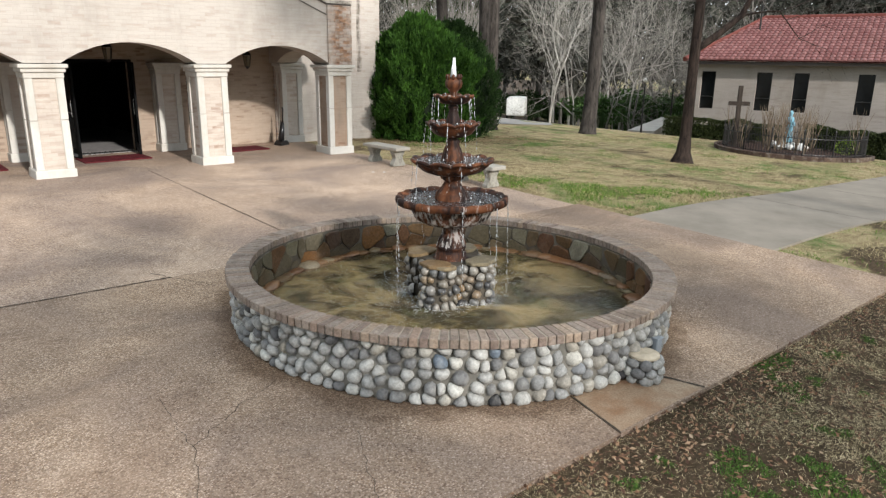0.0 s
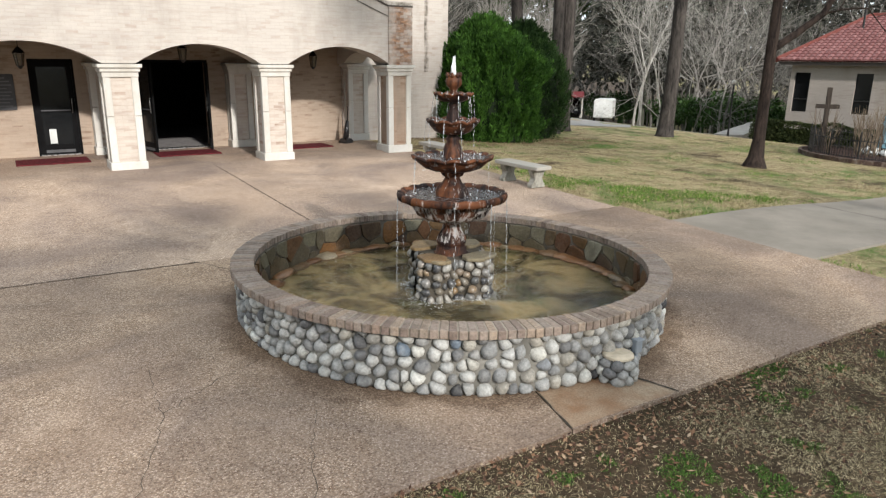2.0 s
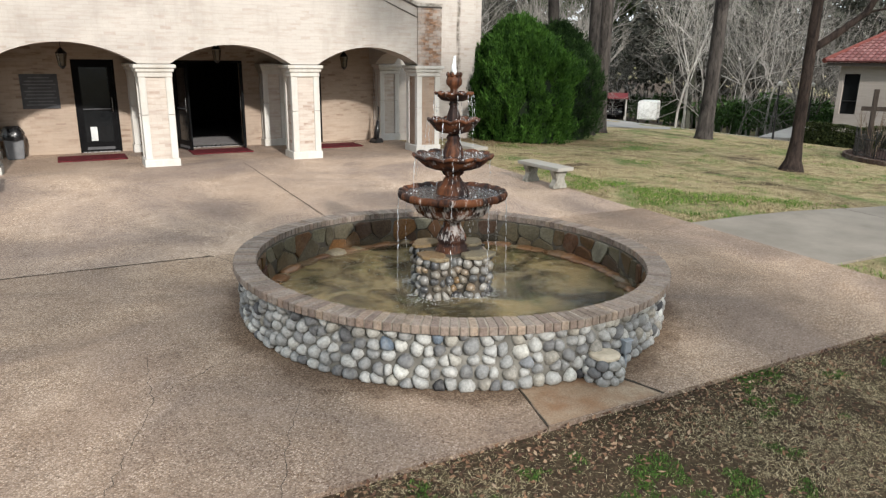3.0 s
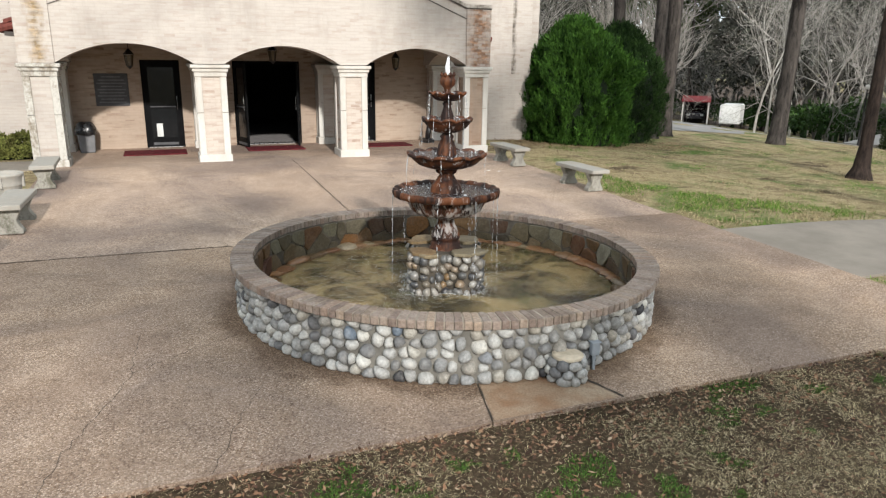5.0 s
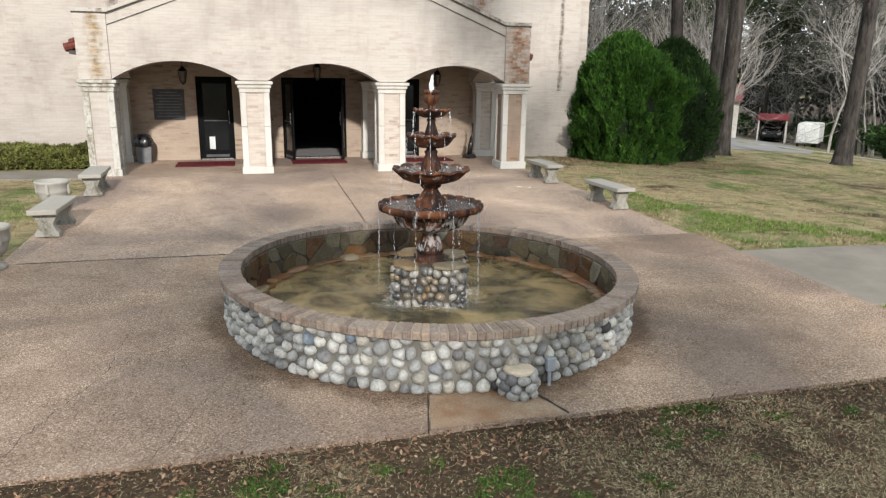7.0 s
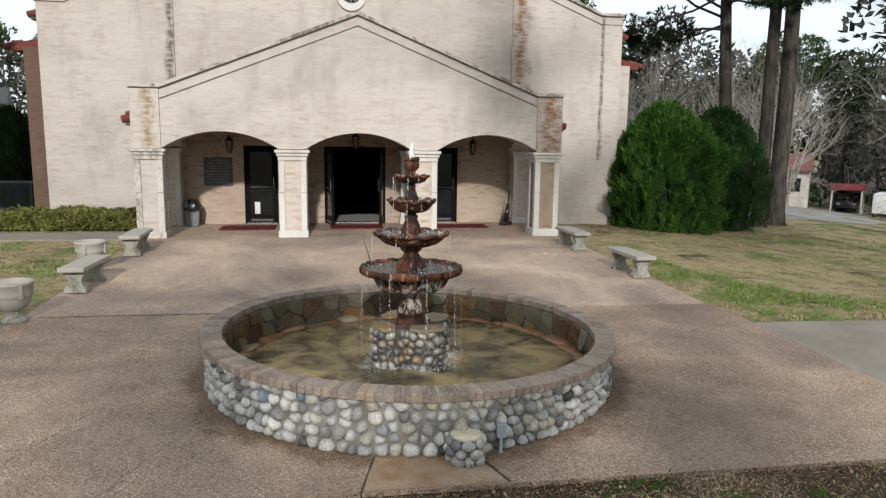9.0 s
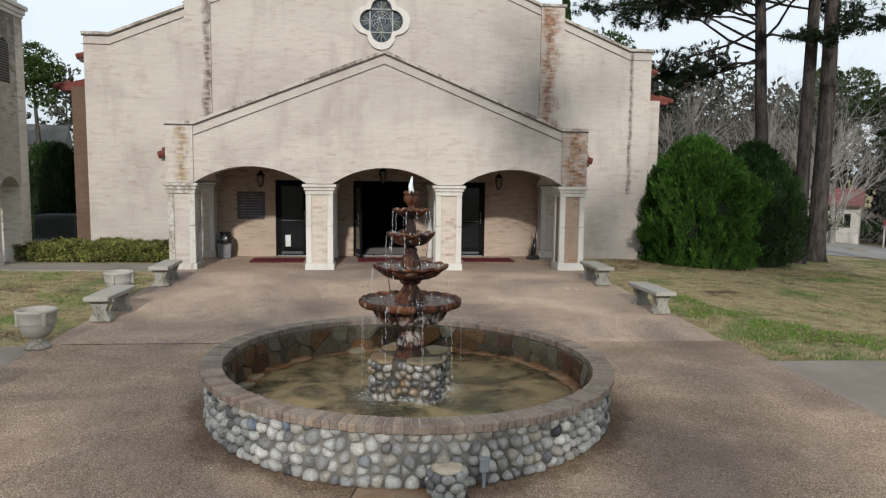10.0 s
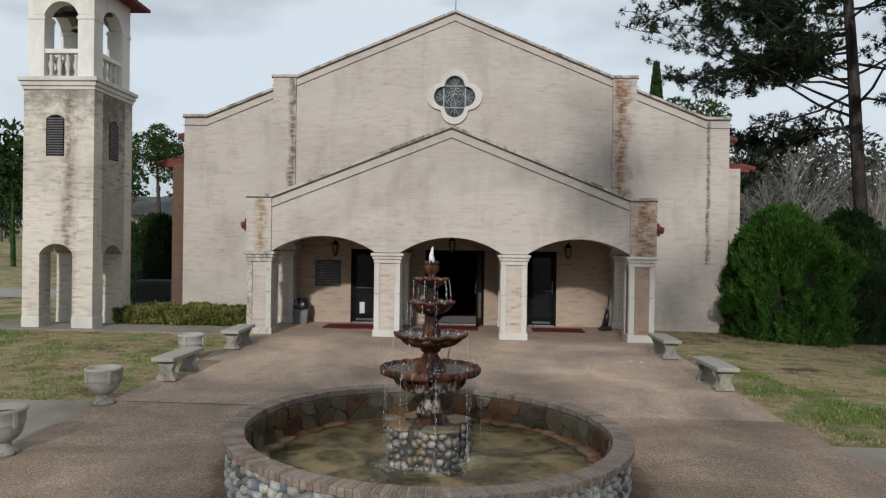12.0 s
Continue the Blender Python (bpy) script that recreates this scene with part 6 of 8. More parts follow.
plaque = thing("wall_plaque", "dark slate plaque with lines of small lettering", "plaque")
bm = bmesh.new()
box(bm, 0.51, MY - 0.03, 1.37, 1.29, MY - 0.002, 2.17)
bevel(bm, 0.006)
part("slab", bm, M_PLAQUE, plaque)
for k in range(9):
    bm = bmesh.new()
    w = (0.26, 0.22, 0.28, 0.24, 0.27, 0.2, 0.28, 0.25, 0.18)[k]
    box(bm, 0.90 - 1.2 * w, MY - 0.034, 1.45 + 0.078 * k, 0.90 + 1.2 * w, MY - 0.029, 1.475 + 0.078 * k)
    part("text_line", bm, plain("faded_lettering", (0.16, 0.16, 0.165), 0.6), plaque)

can = thing("trash_can", "grey trash can with a black bin liner", "trash can")
cbx, cby = 0.24, 17.80
bm = bmesh.new()
prism(bm, [(-0.165, 0.0), (0.165, 0.0), (0.20, 0.56), (-0.20, 0.56)], -0.17, 0.17, "y")
bevel(bm, 0.025, 2)
bm.transform(Matrix.Translation((cbx, cby, PORCH_Z)) @ Matrix.Rotation(radians(8), 4, "Z"))
part("bin", bm, plain("grey_bin", (0.15, 0.15, 0.155), 0.6), can, "square grey plastic bin")
bm = bmesh.new()
lathe(bm, [(0.262, 0.44), (0.272, 0.50), (0.268, 0.57), (0.235, 0.64), (0.20, 0.70), (0.14, 0.735), (0.02, 0.74)], 36, (cbx, cby, PORCH_Z), lambda q, z, a: (q * (0.84 + 0.13 * abs(math.sin(2 * a + 0.14)) + 0.04 * math.sin(9 * a + z * 30)), z + 0.012 * math.sin(5 * a)))
part("liner", bm, plain("black_bag", (0.012, 0.012, 0.013), 0.3), can, "crumpled black plastic liner", True)

vac = thing("upright_vacuum", "black upright vacuum cleaner standing by the porch wall", "vacuum cleaner")
vx, vy = 9.12, 17.52
M_VAC = plain("black_plastic", (0.014, 0.013, 0.014), 0.35)
bm = bmesh.new()
prism(bm, [(-0.16, 0), (0.15, 0), (0.15, 0.05), (0.05, 0.13), (-0.1, 0.13), (-0.16, 0.06)], -0.14, 0.14, "y")
bevel(bm, 0.01)
bm.transform(Matrix.Translation((vx, vy, PORCH_Z)) @ Matrix.Rotation(radians(200), 4, "Z"))
part("head", bm, M_VAC, vac)
bm = bmesh.new()
tube(bm, [(vx, vy, PORCH_Z + 0.1), (vx + 0.03, vy, PORCH_Z + 0.35), (vx + 0.06, vy, PORCH_Z + 0.62)], [0.08, 0.075, 0.045], 12)
part("body", bm, M_VAC, vac, "", True)
bm = bmesh.new()
tube(bm, [(vx + 0.06, vy, PORCH_Z + 0.6), (vx + 0.09, vy, PORCH_Z + 0.95), (vx + 0.07, vy, PORCH_Z + 1.02)], 0.018, 8)
part("handle", bm, M_VAC, vac, "", True)

# quatrefoil window
win = tagged(new("window_1"), "quatrefoil leaded glass window in a white stone surround", "window", "", "structure")
inner, outer = quatrefoil(ROSE_R * 0.80), quatrefoil(ROSE_R * 1.06)


def ring_prism(bm, a, b, y0, y1):
    n = len(a)
    rows = [[bm.verts.new((ROSE_X + x, y, ROSE_Z + z)) for x, z in pts] for pts, y in ((a, y0), (b, y0), (b, y1), (a, y1))]
    for i in range(n):
        for j in range(4):
            p, q = rows[j], rows[(j + 1) % 4]
            bm.faces.new((p[i], p[(i + 1) % n], q[(i + 1) % n], q[i]))


bm = bmesh.new()
ring_prism(bm, inner, outer, MY - 0.07, MY + 0.12)
part("surround", bm, M_WHITE, win, "white stone surround")
bm = bmesh.new()
ring_prism(bm, quatrefoil(ROSE_R * 0.76), quatrefoil(ROSE_R * 0.81), MY - 0.02, MY + 0.06)
part("frame", bm, M_METALBLACK, win)


def leaded_glass():
    mt = Mat("leaded_glass", 0.08)
    v = mt.pos((1, 0.02, 1))
    cell = mt.voronoi(7.0, v, out="Color")
    sep = mt.n.new("ShaderNodeSeparateColor")
    mt.l.new(cell, sep.inputs[0])
    mt.color(mt.ramp(sep.outputs[1], (0.0, (0.012, 0.016, 0.02)), (0.45, (0.03, 0.04, 0.05)), (0.8, (0.06, 0.075, 0.085)), (1.0, (0.075, 0.08, 0.04))))
    mt.bump(mt.noise(20, 3), 0.3, 0.01)
    return mt.m


bm = bmesh.new()
bm.faces.new([bm.verts.new((ROSE_X + x, MY + 0.05, ROSE_Z + z)) for x, z in quatrefoil(ROSE_R * 0.80)])
part("pane", bm, leaded_glass(), win, "dark coloured leaded glass")
M_LEAD = plain("lead_came", (0.33, 0.34, 0.35), 0.5, 0.3)
q = random.Random(6)
sq = ROSE_R * 0.40
for k in range(4):
    a = math.pi / 2 * k
    c, s_ = math.cos(a), math.sin(a)
    bm = bmesh.new()
    p0, p1 = (sq * c - sq * s_, sq * s_ + sq * c), (sq * c + sq * s_, sq * s_ - sq * c)
    tube(bm, [(ROSE_X + p0[0], MY + 0.035, ROSE_Z + p0[1]), (ROSE_X + p1[0], MY + 0.035, ROSE_Z + p1[1])], 0.024, 6)
    part("frame_bar", bm, M_LEAD, win)
for k in range(9):
    a = radians(15 + 33 * k)
    bm = bmesh.new()
    tube(bm, [(ROSE_X - 0.04, MY + 0.044, ROSE_Z + 0.08), (ROSE_X + 0.30 * math.cos(a), MY + 0.044, ROSE_Z + 0.30 * math.sin(a))], 0.006, 5)
    part("lead_came", bm, M_LEAD, win)
for rr in (0.12, 0.20, 0.28):
    bm = bmesh.new()
    tube(bm, [(ROSE_X + rr * math.cos(a), MY + 0.044, ROSE_Z + rr * math.sin(a)) for a in [2 * math.pi * i / 20 for i in range(21)]], 0.005, 4)
    part("lead_came", bm, M_LEAD, win)
for k in range(4):
    a0 = math.pi / 2 * k
    for j in range(-1, 2):
        a = a0 + 0.55 * j
        bm = bmesh.new()
        ca, sa = math.cos(a0) * 0.31, math.sin(a0) * 0.31
        tube(bm, [(ROSE_X + ca, MY + 0.044, ROSE_Z + sa), (ROSE_X + ca + 0.26 * math.cos(a), MY + 0.044, ROSE_Z + sa + 0.26 * math.sin(a))], 0.006, 5)
        part("lead_came", bm, M_LEAD, win)
bm = bmesh.new()
tube(bm, [(CX, MY + 0.25, 9.6), (CX, MY + 0.25, 10.4)], 0.012, 6)
part("finial_rod", bm, M_METALBLACK, church)

# tower louvres
M_AC_SLAT = plain("louvre_metal", (0.10, 0.095, 0.09), 0.6)
for axis in ("x", "y"):
    for k in range(15):
        z = 4.92 + 0.066 * k
        bm = bmesh.new()
        if axis == "x":
            box(bm, -5.97, TY0 - 0.02, z, -5.54, TY0 + 0.03, z + 0.035)
        else:
            box(bm, TX1 - 0.03, 16.03, z, TX1 + 0.02, 16.46, z + 0.035)
        part("louvre_slat", bm, M_AC_SLAT, tower)
    # Dark plate on the wall face imitates the shaded hollow behind the slats.
    bm = bmesh.new()
    if axis == "x":
        prism(bm, [(-6.0, 4.88), (-5.51, 4.88), (-5.51, 5.86)] + arc(-6.0, -5.51, 5.86, 0.1)[::-1], TY0 - 0.012, TY0 - 0.004, "y")
    else:
        prism(bm, [(16.0, 4.88), (16.49, 4.88), (16.49, 5.86)] + arc(16.0, 16.49, 5.86, 0.1)[::-1], TX1 + 0.004, TX1 + 0.012, "x")
    part("louvre_back", bm, M_GLASSDARK, tower, "dark plate standing in for the shaded louvre opening")
bell = bmesh.new()
lathe(bell, [(0.02, 0.42), (0.12, 0.40), (0.16, 0.28), (0.19, 0.12), (0.27, 0.0), (0.25, 0.0)], 24, ((TX0 + TX1) / 2, (TY0 + TY1) / 2, 8.45))
part("bell", bell, M_BRASS, tower, "dark bronze bell", True)
bm = bmesh.new()
box(bm, TX0 + 0.1, (TY0 + TY1) / 2 - 0.06, 8.87, TX1 - 0.1, (TY0 + TY1) / 2 + 0.06, 9.0)
part("bell_beam", bm, M_DARKLINE, tower)

# air conditioner behind the hedge
ac = thing("air_conditioner", "large dark metal air-conditioning unit behind the hedge", "air conditioner")
M_AC = plain("dark_grey_metal", (0.035, 0.04, 0.045), 0.5, 0.3)
bm = bmesh.new()
box(bm, -5.62, 19.4, 0.1, -4.44, 20.4, 1.33)
part("cabinet", bm, M_AC, ac)
for k in range(17):
    bm = bmesh.new()
    box(bm, -5.60 + 0.069 * k, 19.37, 0.2, -5.575 + 0.069 * k, 19.4, 1.26)
    part("fin", bm, M_AC, ac)
bm = bmesh.new()
box(bm, -5.65, 19.36, 1.33, -4.41, 20.43, 1.38)
part("lid", bm, M_AC, ac)

# ---- benches and urns ----
M_CAST = stucco("cast_concrete", (0.30, 0.285, 0.255), 0.8)
M_CASTMOSS = weathered("mossy_cast_concrete", (0.30, 0.285, 0.25), (0.085, 0.08, 0.055), 3.2)


def bench_at(x, y, turn, label):
    """A cast bench: slab on two shaped pedestals."""
    b = thing("concrete_bench", label, "bench", "concrete benches")
    bm = bmesh.new()
    box(bm, -0.20, -0.66, 0.36, 0.20, 0.66, 0.435)
    bevel(bm, 0.014, 2)
    part("seat", bm, M_CAST, b, "weathered grey slab")
    for s in (-0.44, 0.44):
        bm = bmesh.new()
        outline = [(-0.17, 0), (0.17, 0), (0.17, 0.06), (0.145, 0.085), (0.105, 0.16), (0.10, 0.20), (0.135, 0.275), (0.16, 0.32), (0.16, 0.36), (-0.16, 0.36), (-0.16, 0.32), (-0.135, 0.275), (-0.10, 0.20), (-0.105, 0.16), (-0.145, 0.085), (-0.17, 0.06)]
        prism(bm, outline, s - 0.075, s + 0.075, "y")
        bevel(bm, 0.008)
        part("leg", bm, M_CASTMOSS, b, "scrolled mossy pedestal")
    b.matrix_basis = pose(x, y, ground_z(x, y) + 0.004, 0, 0, turn)
    return b


bench_at(9.80, 10.43, 2, "grey concrete bench on shaped pedestals at the lawn edge")
bench_at(9.68, 13.40, 1, "weathered concrete bench beside the porch pier")
bench_at(-0.06, 9.92, -1, "pale concrete bench between two stone urns")
bench_at(-0.06, 13.15, 2, "concrete bench standing before the porch corner")


def urn_at(x, y, turn=0):
    u = thing("stone_urn", "weathered cast stone urn planter with banded rim", "urn", "stone urns")
    bm = bmesh.new()
    lathe(bm, [(0.185, 0), (0.19, 0.03), (0.17, 0.06), (0.125, 0.09), (0.10, 0.125), (0.105, 0.155)], 32, (0, 0, 0), None, True)
    part("foot", bm, M_CASTMOSS, u, "", True)
    bm = bmesh.new()
    lathe(bm, [(0.09, 0.15), (0.16, 0.19), (0.225, 0.27), (0.245, 0.35), (0.25, 0.38), (0.262, 0.39), (0.258, 0.41), (0.262, 0.43), (0.258, 0.45), (0.268, 0.47), (0.268, 0.53), (0.292, 0.55), (0.295, 0.585), (0.27, 0.595), (0.245, 0.585), (0.235, 0.50), (0.02, 0.49)], 40)
    part("bowl", bm, M_CAST, u, "", True)
    for k in range(4):
        a = math.pi / 2 * k + 0.6
        bm = bmesh.new()
        box(bm, 0.25, -0.028, 0.36, 0.295, 0.028, 0.56)
        bevel(bm, 0.008)
        bm.transform(Matrix.Rotation(a, 4, "Z"))
        part("lug", bm, M_CAST, u)
    bm = bmesh.new()
    lathe(bm, [(0.01, 0.515), (0.24, 0.51)], 24)
    part("soil", bm, M_JOINT, u)
    u.matrix_basis = pose(x, y, ground_z(x, y) + 0.002, 0, 0, turn) @ Matrix.Diagonal((0.93, 0.93, 0.95, 1))


urn_at(-0.34, 7.86, 10)
urn_at(-0.38, 11.25, 50)
urn_at(-0.27, 5.46, 30)

# ---- joints, cracks and the slab patch ----
def strip(pts, w, name, label, category, material=M_JOINT, jitter=0.0, lift=0.0075, seed=1):
    """A thin line on the paving through the points."""
    q = random.Random(seed)
    bm = bmesh.new()
    path = []
    for (xa, ya), (xb, yb) in zip(pts, pts[1:]):
        n = max(2, int(math.hypot(xb - xa, yb - ya) / 0.07))
        path += [(xa + (xb - xa) * i / n + q.uniform(-jitter, jitter), ya + (yb - ya) * i / n + q.uniform(-jitter, jitter)) for i in range(n)]
    path.append(pts[-1])
    rows = []
    for i, (x, y) in enumerate(path):
        a, b = path[max(i - 1, 0)], path[min(i + 1, len(path) - 1)]
        d = Vector((b[0] - a[0], b[1] - a[1])).normalized()
        ww = w * (q.uniform(0.4, 1.2) if jitter else 1)
        z = ground_z(x, y) + lift
        rows.append((bm.verts.new((x - d.y * ww, y + d.x * ww, z)), bm.verts.new((x + d.y * ww, y - d.x * ww, z))))
    for r0, r1 in zip(rows, rows[1:]):
        bm.faces.new((r0[0], r0[1], r1[1], r1[0]))
    tagged(part(name, bm, material), label, category, "", "structure")


def patch_material():
    mt = Mat("rust_stained_slab", 0.5)
    f = mt.noise(2.6, 6, 0.65)
    c = mt.mix(mt.ramp(f, (0.38, 0.0), (0.62, 1.0)), (0.25, 0.145, 0.085), (0.36, 0.28, 0.20))
    mt.color(mt.mix(mt.ramp(mt.noise(70, 3), (0.4, 0.0), (0.7, 0.5)), c, (0.12, 0.08, 0.05)))
    mt.rough(mt.ramp(f, (0.35, 0.35), (0.65, 0.8)))
    mt.bump(mt.noise(60, 4), 0.3, 0.005)
    return mt.m


bm = bmesh.new()
ring = [(4.16, 2.735), (5.30, 2.735), (5.22, 2.98), (5.06, 3.30), (4.40, 3.36), (4.29, 3.28)]
bm.faces.new([bm.verts.new((x, y, ground_z(x, y) + 0.008)) for x, y in ring])
tagged(part("pavement", bm, patch_material()), "rust-stained damp concrete patch at the fountain foot", "pavement", "", "structure")
strip([(4.14, 2.722), (4.28, 3.30)], 0.007, "joint", "dark open joint by the stained slab", "joint", M_JOINT, 0.003, 0.0115)
strip([(4.80, 15.15), (4.77, 9.0), (4.76, 7.6)], 0.007, "joint", "dark joint running from the pool to the church doors", "joint", M_JOINT, 0.004, 0.0085, 14)
strip([(5.32, 2.72), (5.23, 2.98), (5.14, 3.25)], 0.014, "joint", "mossy open joint by the stone drum", "joint", M_JOINT, 0.006, 0.012)
strip([(1.10, 2.75), (1.22, 3.3), (1.42, 3.8), (1.60, 4.35), (1.66, 5.2)], 0.0024, "crack", "thin wandering crack in the paving", "crack", M_JOINT, 0.02)
strip([(1.62, 4.4), (2.1, 4.75), (2.5, 4.95)], 0.0024, "crack", "hairline crack running to the pool", "crack", M_JOINT, 0.02, seed=3)
strip([(2.15, 2.75), (2.28, 3.1), (2.42, 3.5), (2.62, 3.9)], 0.0024, "crack", "thin crack in the paving near the lawn", "crack", M_JOINT, 0.02, seed=4)
strip([(7.0, 5.6), (7.8, 6.0), (8.6, 6.4), (9.9, 6.9)], 0.0024, "crack", "long faint crack toward the walkway", "crack", M_JOINT, 0.03, seed=5)
strip([(9.2, 8.1), (9.45, 8.5), (9.95, 8.75)], 0.0024, "crack", "broken corner crack by the bench", "crack", M_JOINT, 0.02, seed=6)
strip([(-0.08, 8.02), (1.2, 8.03), (2.75, 8.015)], 0.014, "joint", "open dirt-filled joint across the paving", "joint", M_JOINT, 0.004, 0.0085, 9)
strip([(2.6, 8.3), (2.75, 8.0), (3.05, 7.45)], 0.005, "crack", "broken crack at the pool edge", "crack", M_JOINT, 0.02, 0.0085, 10)
strip([(7.15, 7.2), (8.0, 7.55), (9.2, 7.75), (10.0, 8.0)], 0.004, "crack", "ragged crack across the slab", "crack", M_JOINT, 0.025, 0.0085, 11)
for x in (14.2, 17.6, 21.0, 24.5):
    strip([(x, 4.42), (x, 6.88)], 0.008, "joint", "cut joint across the walkway", "joint", M_JOINT, 0.0, 0.006)
q = random.Random(12)
for x, y in ((8.75, 12.6), (8.95, 12.45)):
    bm = bmesh.new()
    prism(bm, [(0.05 * q.uniform(0.6, 1.2) * math.cos(a), 0.035 * q.uniform(0.6, 1.2) * math.sin(a)) for a in (0, 1, 2.1, 3.1, 4.2, 5.2)], 0, 0.008, "z")
    z = ground_z(x, y) + 0.004
    bm.transform(Matrix.Translation((x, y, z)))
    tagged(part("paper_scrap", bm, plain("scrap", (0.6, 0.58, 0.54), 0.8)), "small pale scrap lying on the paving", "litter", "litter scraps")

# ---- parish hall across the lawn ----
hall = thing("parish_hall", "low weathered brick hall with red clay tile roof", "building")
HA, HB = Vector((32.3, 18.8)), Vector((34.5, 11.3))
HU = (HB - HA).normalized()
HN = Vector((-HU.y, HU.x))
HZ0, HEAVE, HLEN, HDEP = -1.3, 2.52, 21.0, 11.2
hm = Matrix(((HU.x, HN.x, 0, HA.x), (HU.y, HN.y, 0, HA.y), (0, 0, 1, 0), (0, 0, 0, 1)))


def hpart(name, bm, mt, parent=hall, label=""):
    bm.transform(hm)
    return part(name, bm, mt, parent, label)


WINS = ((0.18, 0.84), (2.69, 3.36), (4.28, 4.9), (6.83, 7.47), (11.2, 11.85), (14.0, 14.65), (17.5, 18.15))
wz0, wz1 = 0.4, 2.16
xs = [0.0] + [v for w in WINS for v in w] + [HLEN]
for i in range(0, len(xs), 2):
    bm = bmesh.new()
    box(bm, xs[i], 0, HZ0, xs[i + 1], 0.3, HEAVE)
    hpart("wall", bm, M_HALLWALL)
for x0, x1 in WINS:
    bm = bmesh.new()
    box(bm, x0, 0, wz1, x1, 0.3, HEAVE)
    hpart("lintel", bm, M_HALLWALL)
    bm = bmesh.new()
    box(bm, x0, 0, HZ0, x1, 0.3, wz0)
    hpart("apron", bm, M_HALLWALL)
    bm = bmesh.new()
    box(bm, x0, 0.16, wz0, x1, 0.20, wz1)
    w = hpart("window", bm, M_GLASSDARK, hall, "tall dark window")
    bm = bmesh.new()
    box(bm, x0, 0.10, wz0 + 0.55, x1, 0.15, wz0 + 0.60)
    hpart("glazing_bar", bm, M_METALBLACK, w)
bm = bmesh.new()
box(bm, 0, 0.3, HZ0, HLEN, HDEP, HEAVE)
hpart("body", bm, M_HALLWALL)
bm = bmesh.new()
box(bm, -0.45, -0.5, HEAVE - 0.02, HLEN + 0.4, HDEP + 0.5, HEAVE + 0.12)
hpart("eave", bm, M_DARKLINE, hall, "dark eave board")
# roof of barrel tiles, hipped at its end
RISE_H, HIP = 2.15, 2.3


def roof_point(u, v):
    """u along the eave, v up the slope from 0 to 1; the hip cuts the end."""
    lo_ = -0.55 + HIP * v
    return lo_ + (HLEN + 1.0 - lo_) * u, -0.6 + (HDEP / 2 + 0.6) * v, HEAVE + 0.14 + RISE_H * v


def tile_material():
    mt = Mat("barrel_tiles", 0.7)
    c = mt.ramp(mt.geo.outputs["Random Per Island"], (0.0, (0.15, 0.06, 0.058)), (0.5, (0.18, 0.076, 0.073)), (1.0, (0.225, 0.105, 0.10)))
    mt.color(mt.mix(mt.ramp(mt.noise(2.0, 5), (0.45, 0.0), (0.75, 0.5)), c, (0.14, 0.07, 0.06)))
    mt.bump(mt.noise(30, 3), 0.3, 0.01)
    return mt.m


M_BARREL = tile_material()
tv, tf = [], []
ROWS, COLS = 17, 92
for j in range(ROWS):
    for i in range(COLS):
        xw = -0.5 + (HLEN + 1.4) * (i + 0.5) / COLS
        v0, v1 = j / ROWS, (j + 1.15) / ROWS
        if xw < -0.55 + HIP * (v0 + 0.5 / ROWS) or v1 > 1.02:
            continue
        k = len(tv)
        wd = (HLEN + 1.4) / COLS * 0.53
        for vv, lift in ((v0, 0.075), (v1, 0.03)):
            y, z = -0.6 + (HDEP / 2 + 0.6) * vv, HEAVE + 0.14 + RISE_H * vv
            for a in range(6):
                an = math.pi * a / 5
                p = hm @ Vector((xw - wd * math.cos(an), y - lift * 0.3, z + lift + 0.085 * math.sin(an) - 0.03))
                tv.append(tuple(p))
        for a in range(5):
            tf.append((k + a, k + a + 1, k + 7 + a, k + 6 + a))
        tf.append(tuple(k + a for a in range(6)))
tagged(soup("roof_tiles", tv, tf, M_BARREL, hall), "rows of rounded red clay tiles", kind="stuff")
bm = bmesh.new()
c = [(-0.55, -0.6, HEAVE + 0.13), (HLEN + 0.5, -0.6, HEAVE + 0.13), (HLEN + 0.5, HDEP + 0.6, HEAVE + 0.13), (-0.55, HDEP + 0.6, HEAVE + 0.13), (-0.55 + HIP, HDEP / 2, HEAVE + 0.11 + RISE_H), (HLEN + 0.5, HDEP / 2, HEAVE + 0.11 + RISE_H)]
vs = [bm.verts.new(p) for p in c]
for f in ((0, 1, 5, 4), (2, 3, 4, 5), (3, 0, 4), (1, 2, 5), (0, 3, 2, 1)):
    bm.faces.new([vs[i] for i in f])
hpart("roof_deck", bm, M_TILE)
bm = bmesh.new()
tube(bm, [(-0.55 + HIP, HDEP / 2, HEAVE + 0.2 + RISE_H), (HLEN + 0.5, HDEP / 2, HEAVE + 0.2 + RISE_H)], 0.14, 8)
hpart("ridge", bm, M_TILE)
bm = bmesh.new()
tube(bm, [(-0.55, -0.6, HEAVE + 0.2), (-0.55 + HIP, HDEP / 2, HEAVE + 0.2 + RISE_H)], 0.12, 8)
hpart("hip_ridge", bm, M_TILE)
bm = bmesh.new()
tube(bm, [(1.9, HDEP / 2 - 1.9, HEAVE + 1.2), (1.9, HDEP / 2 - 1.9, HEAVE + 2.9)], 0.05, 6)
hpart("vent_pipe", bm, M_METALBLACK)
bm = bmesh.new()
bmesh.ops.create_uvsphere(bm, u_segments=10, v_segments=8, radius=0.12, matrix=Matrix.Translation((12.6, -0.1, 2.32)))
hpart("wall_lamp", bm, M_WHITE, hall, "white wall lamp")


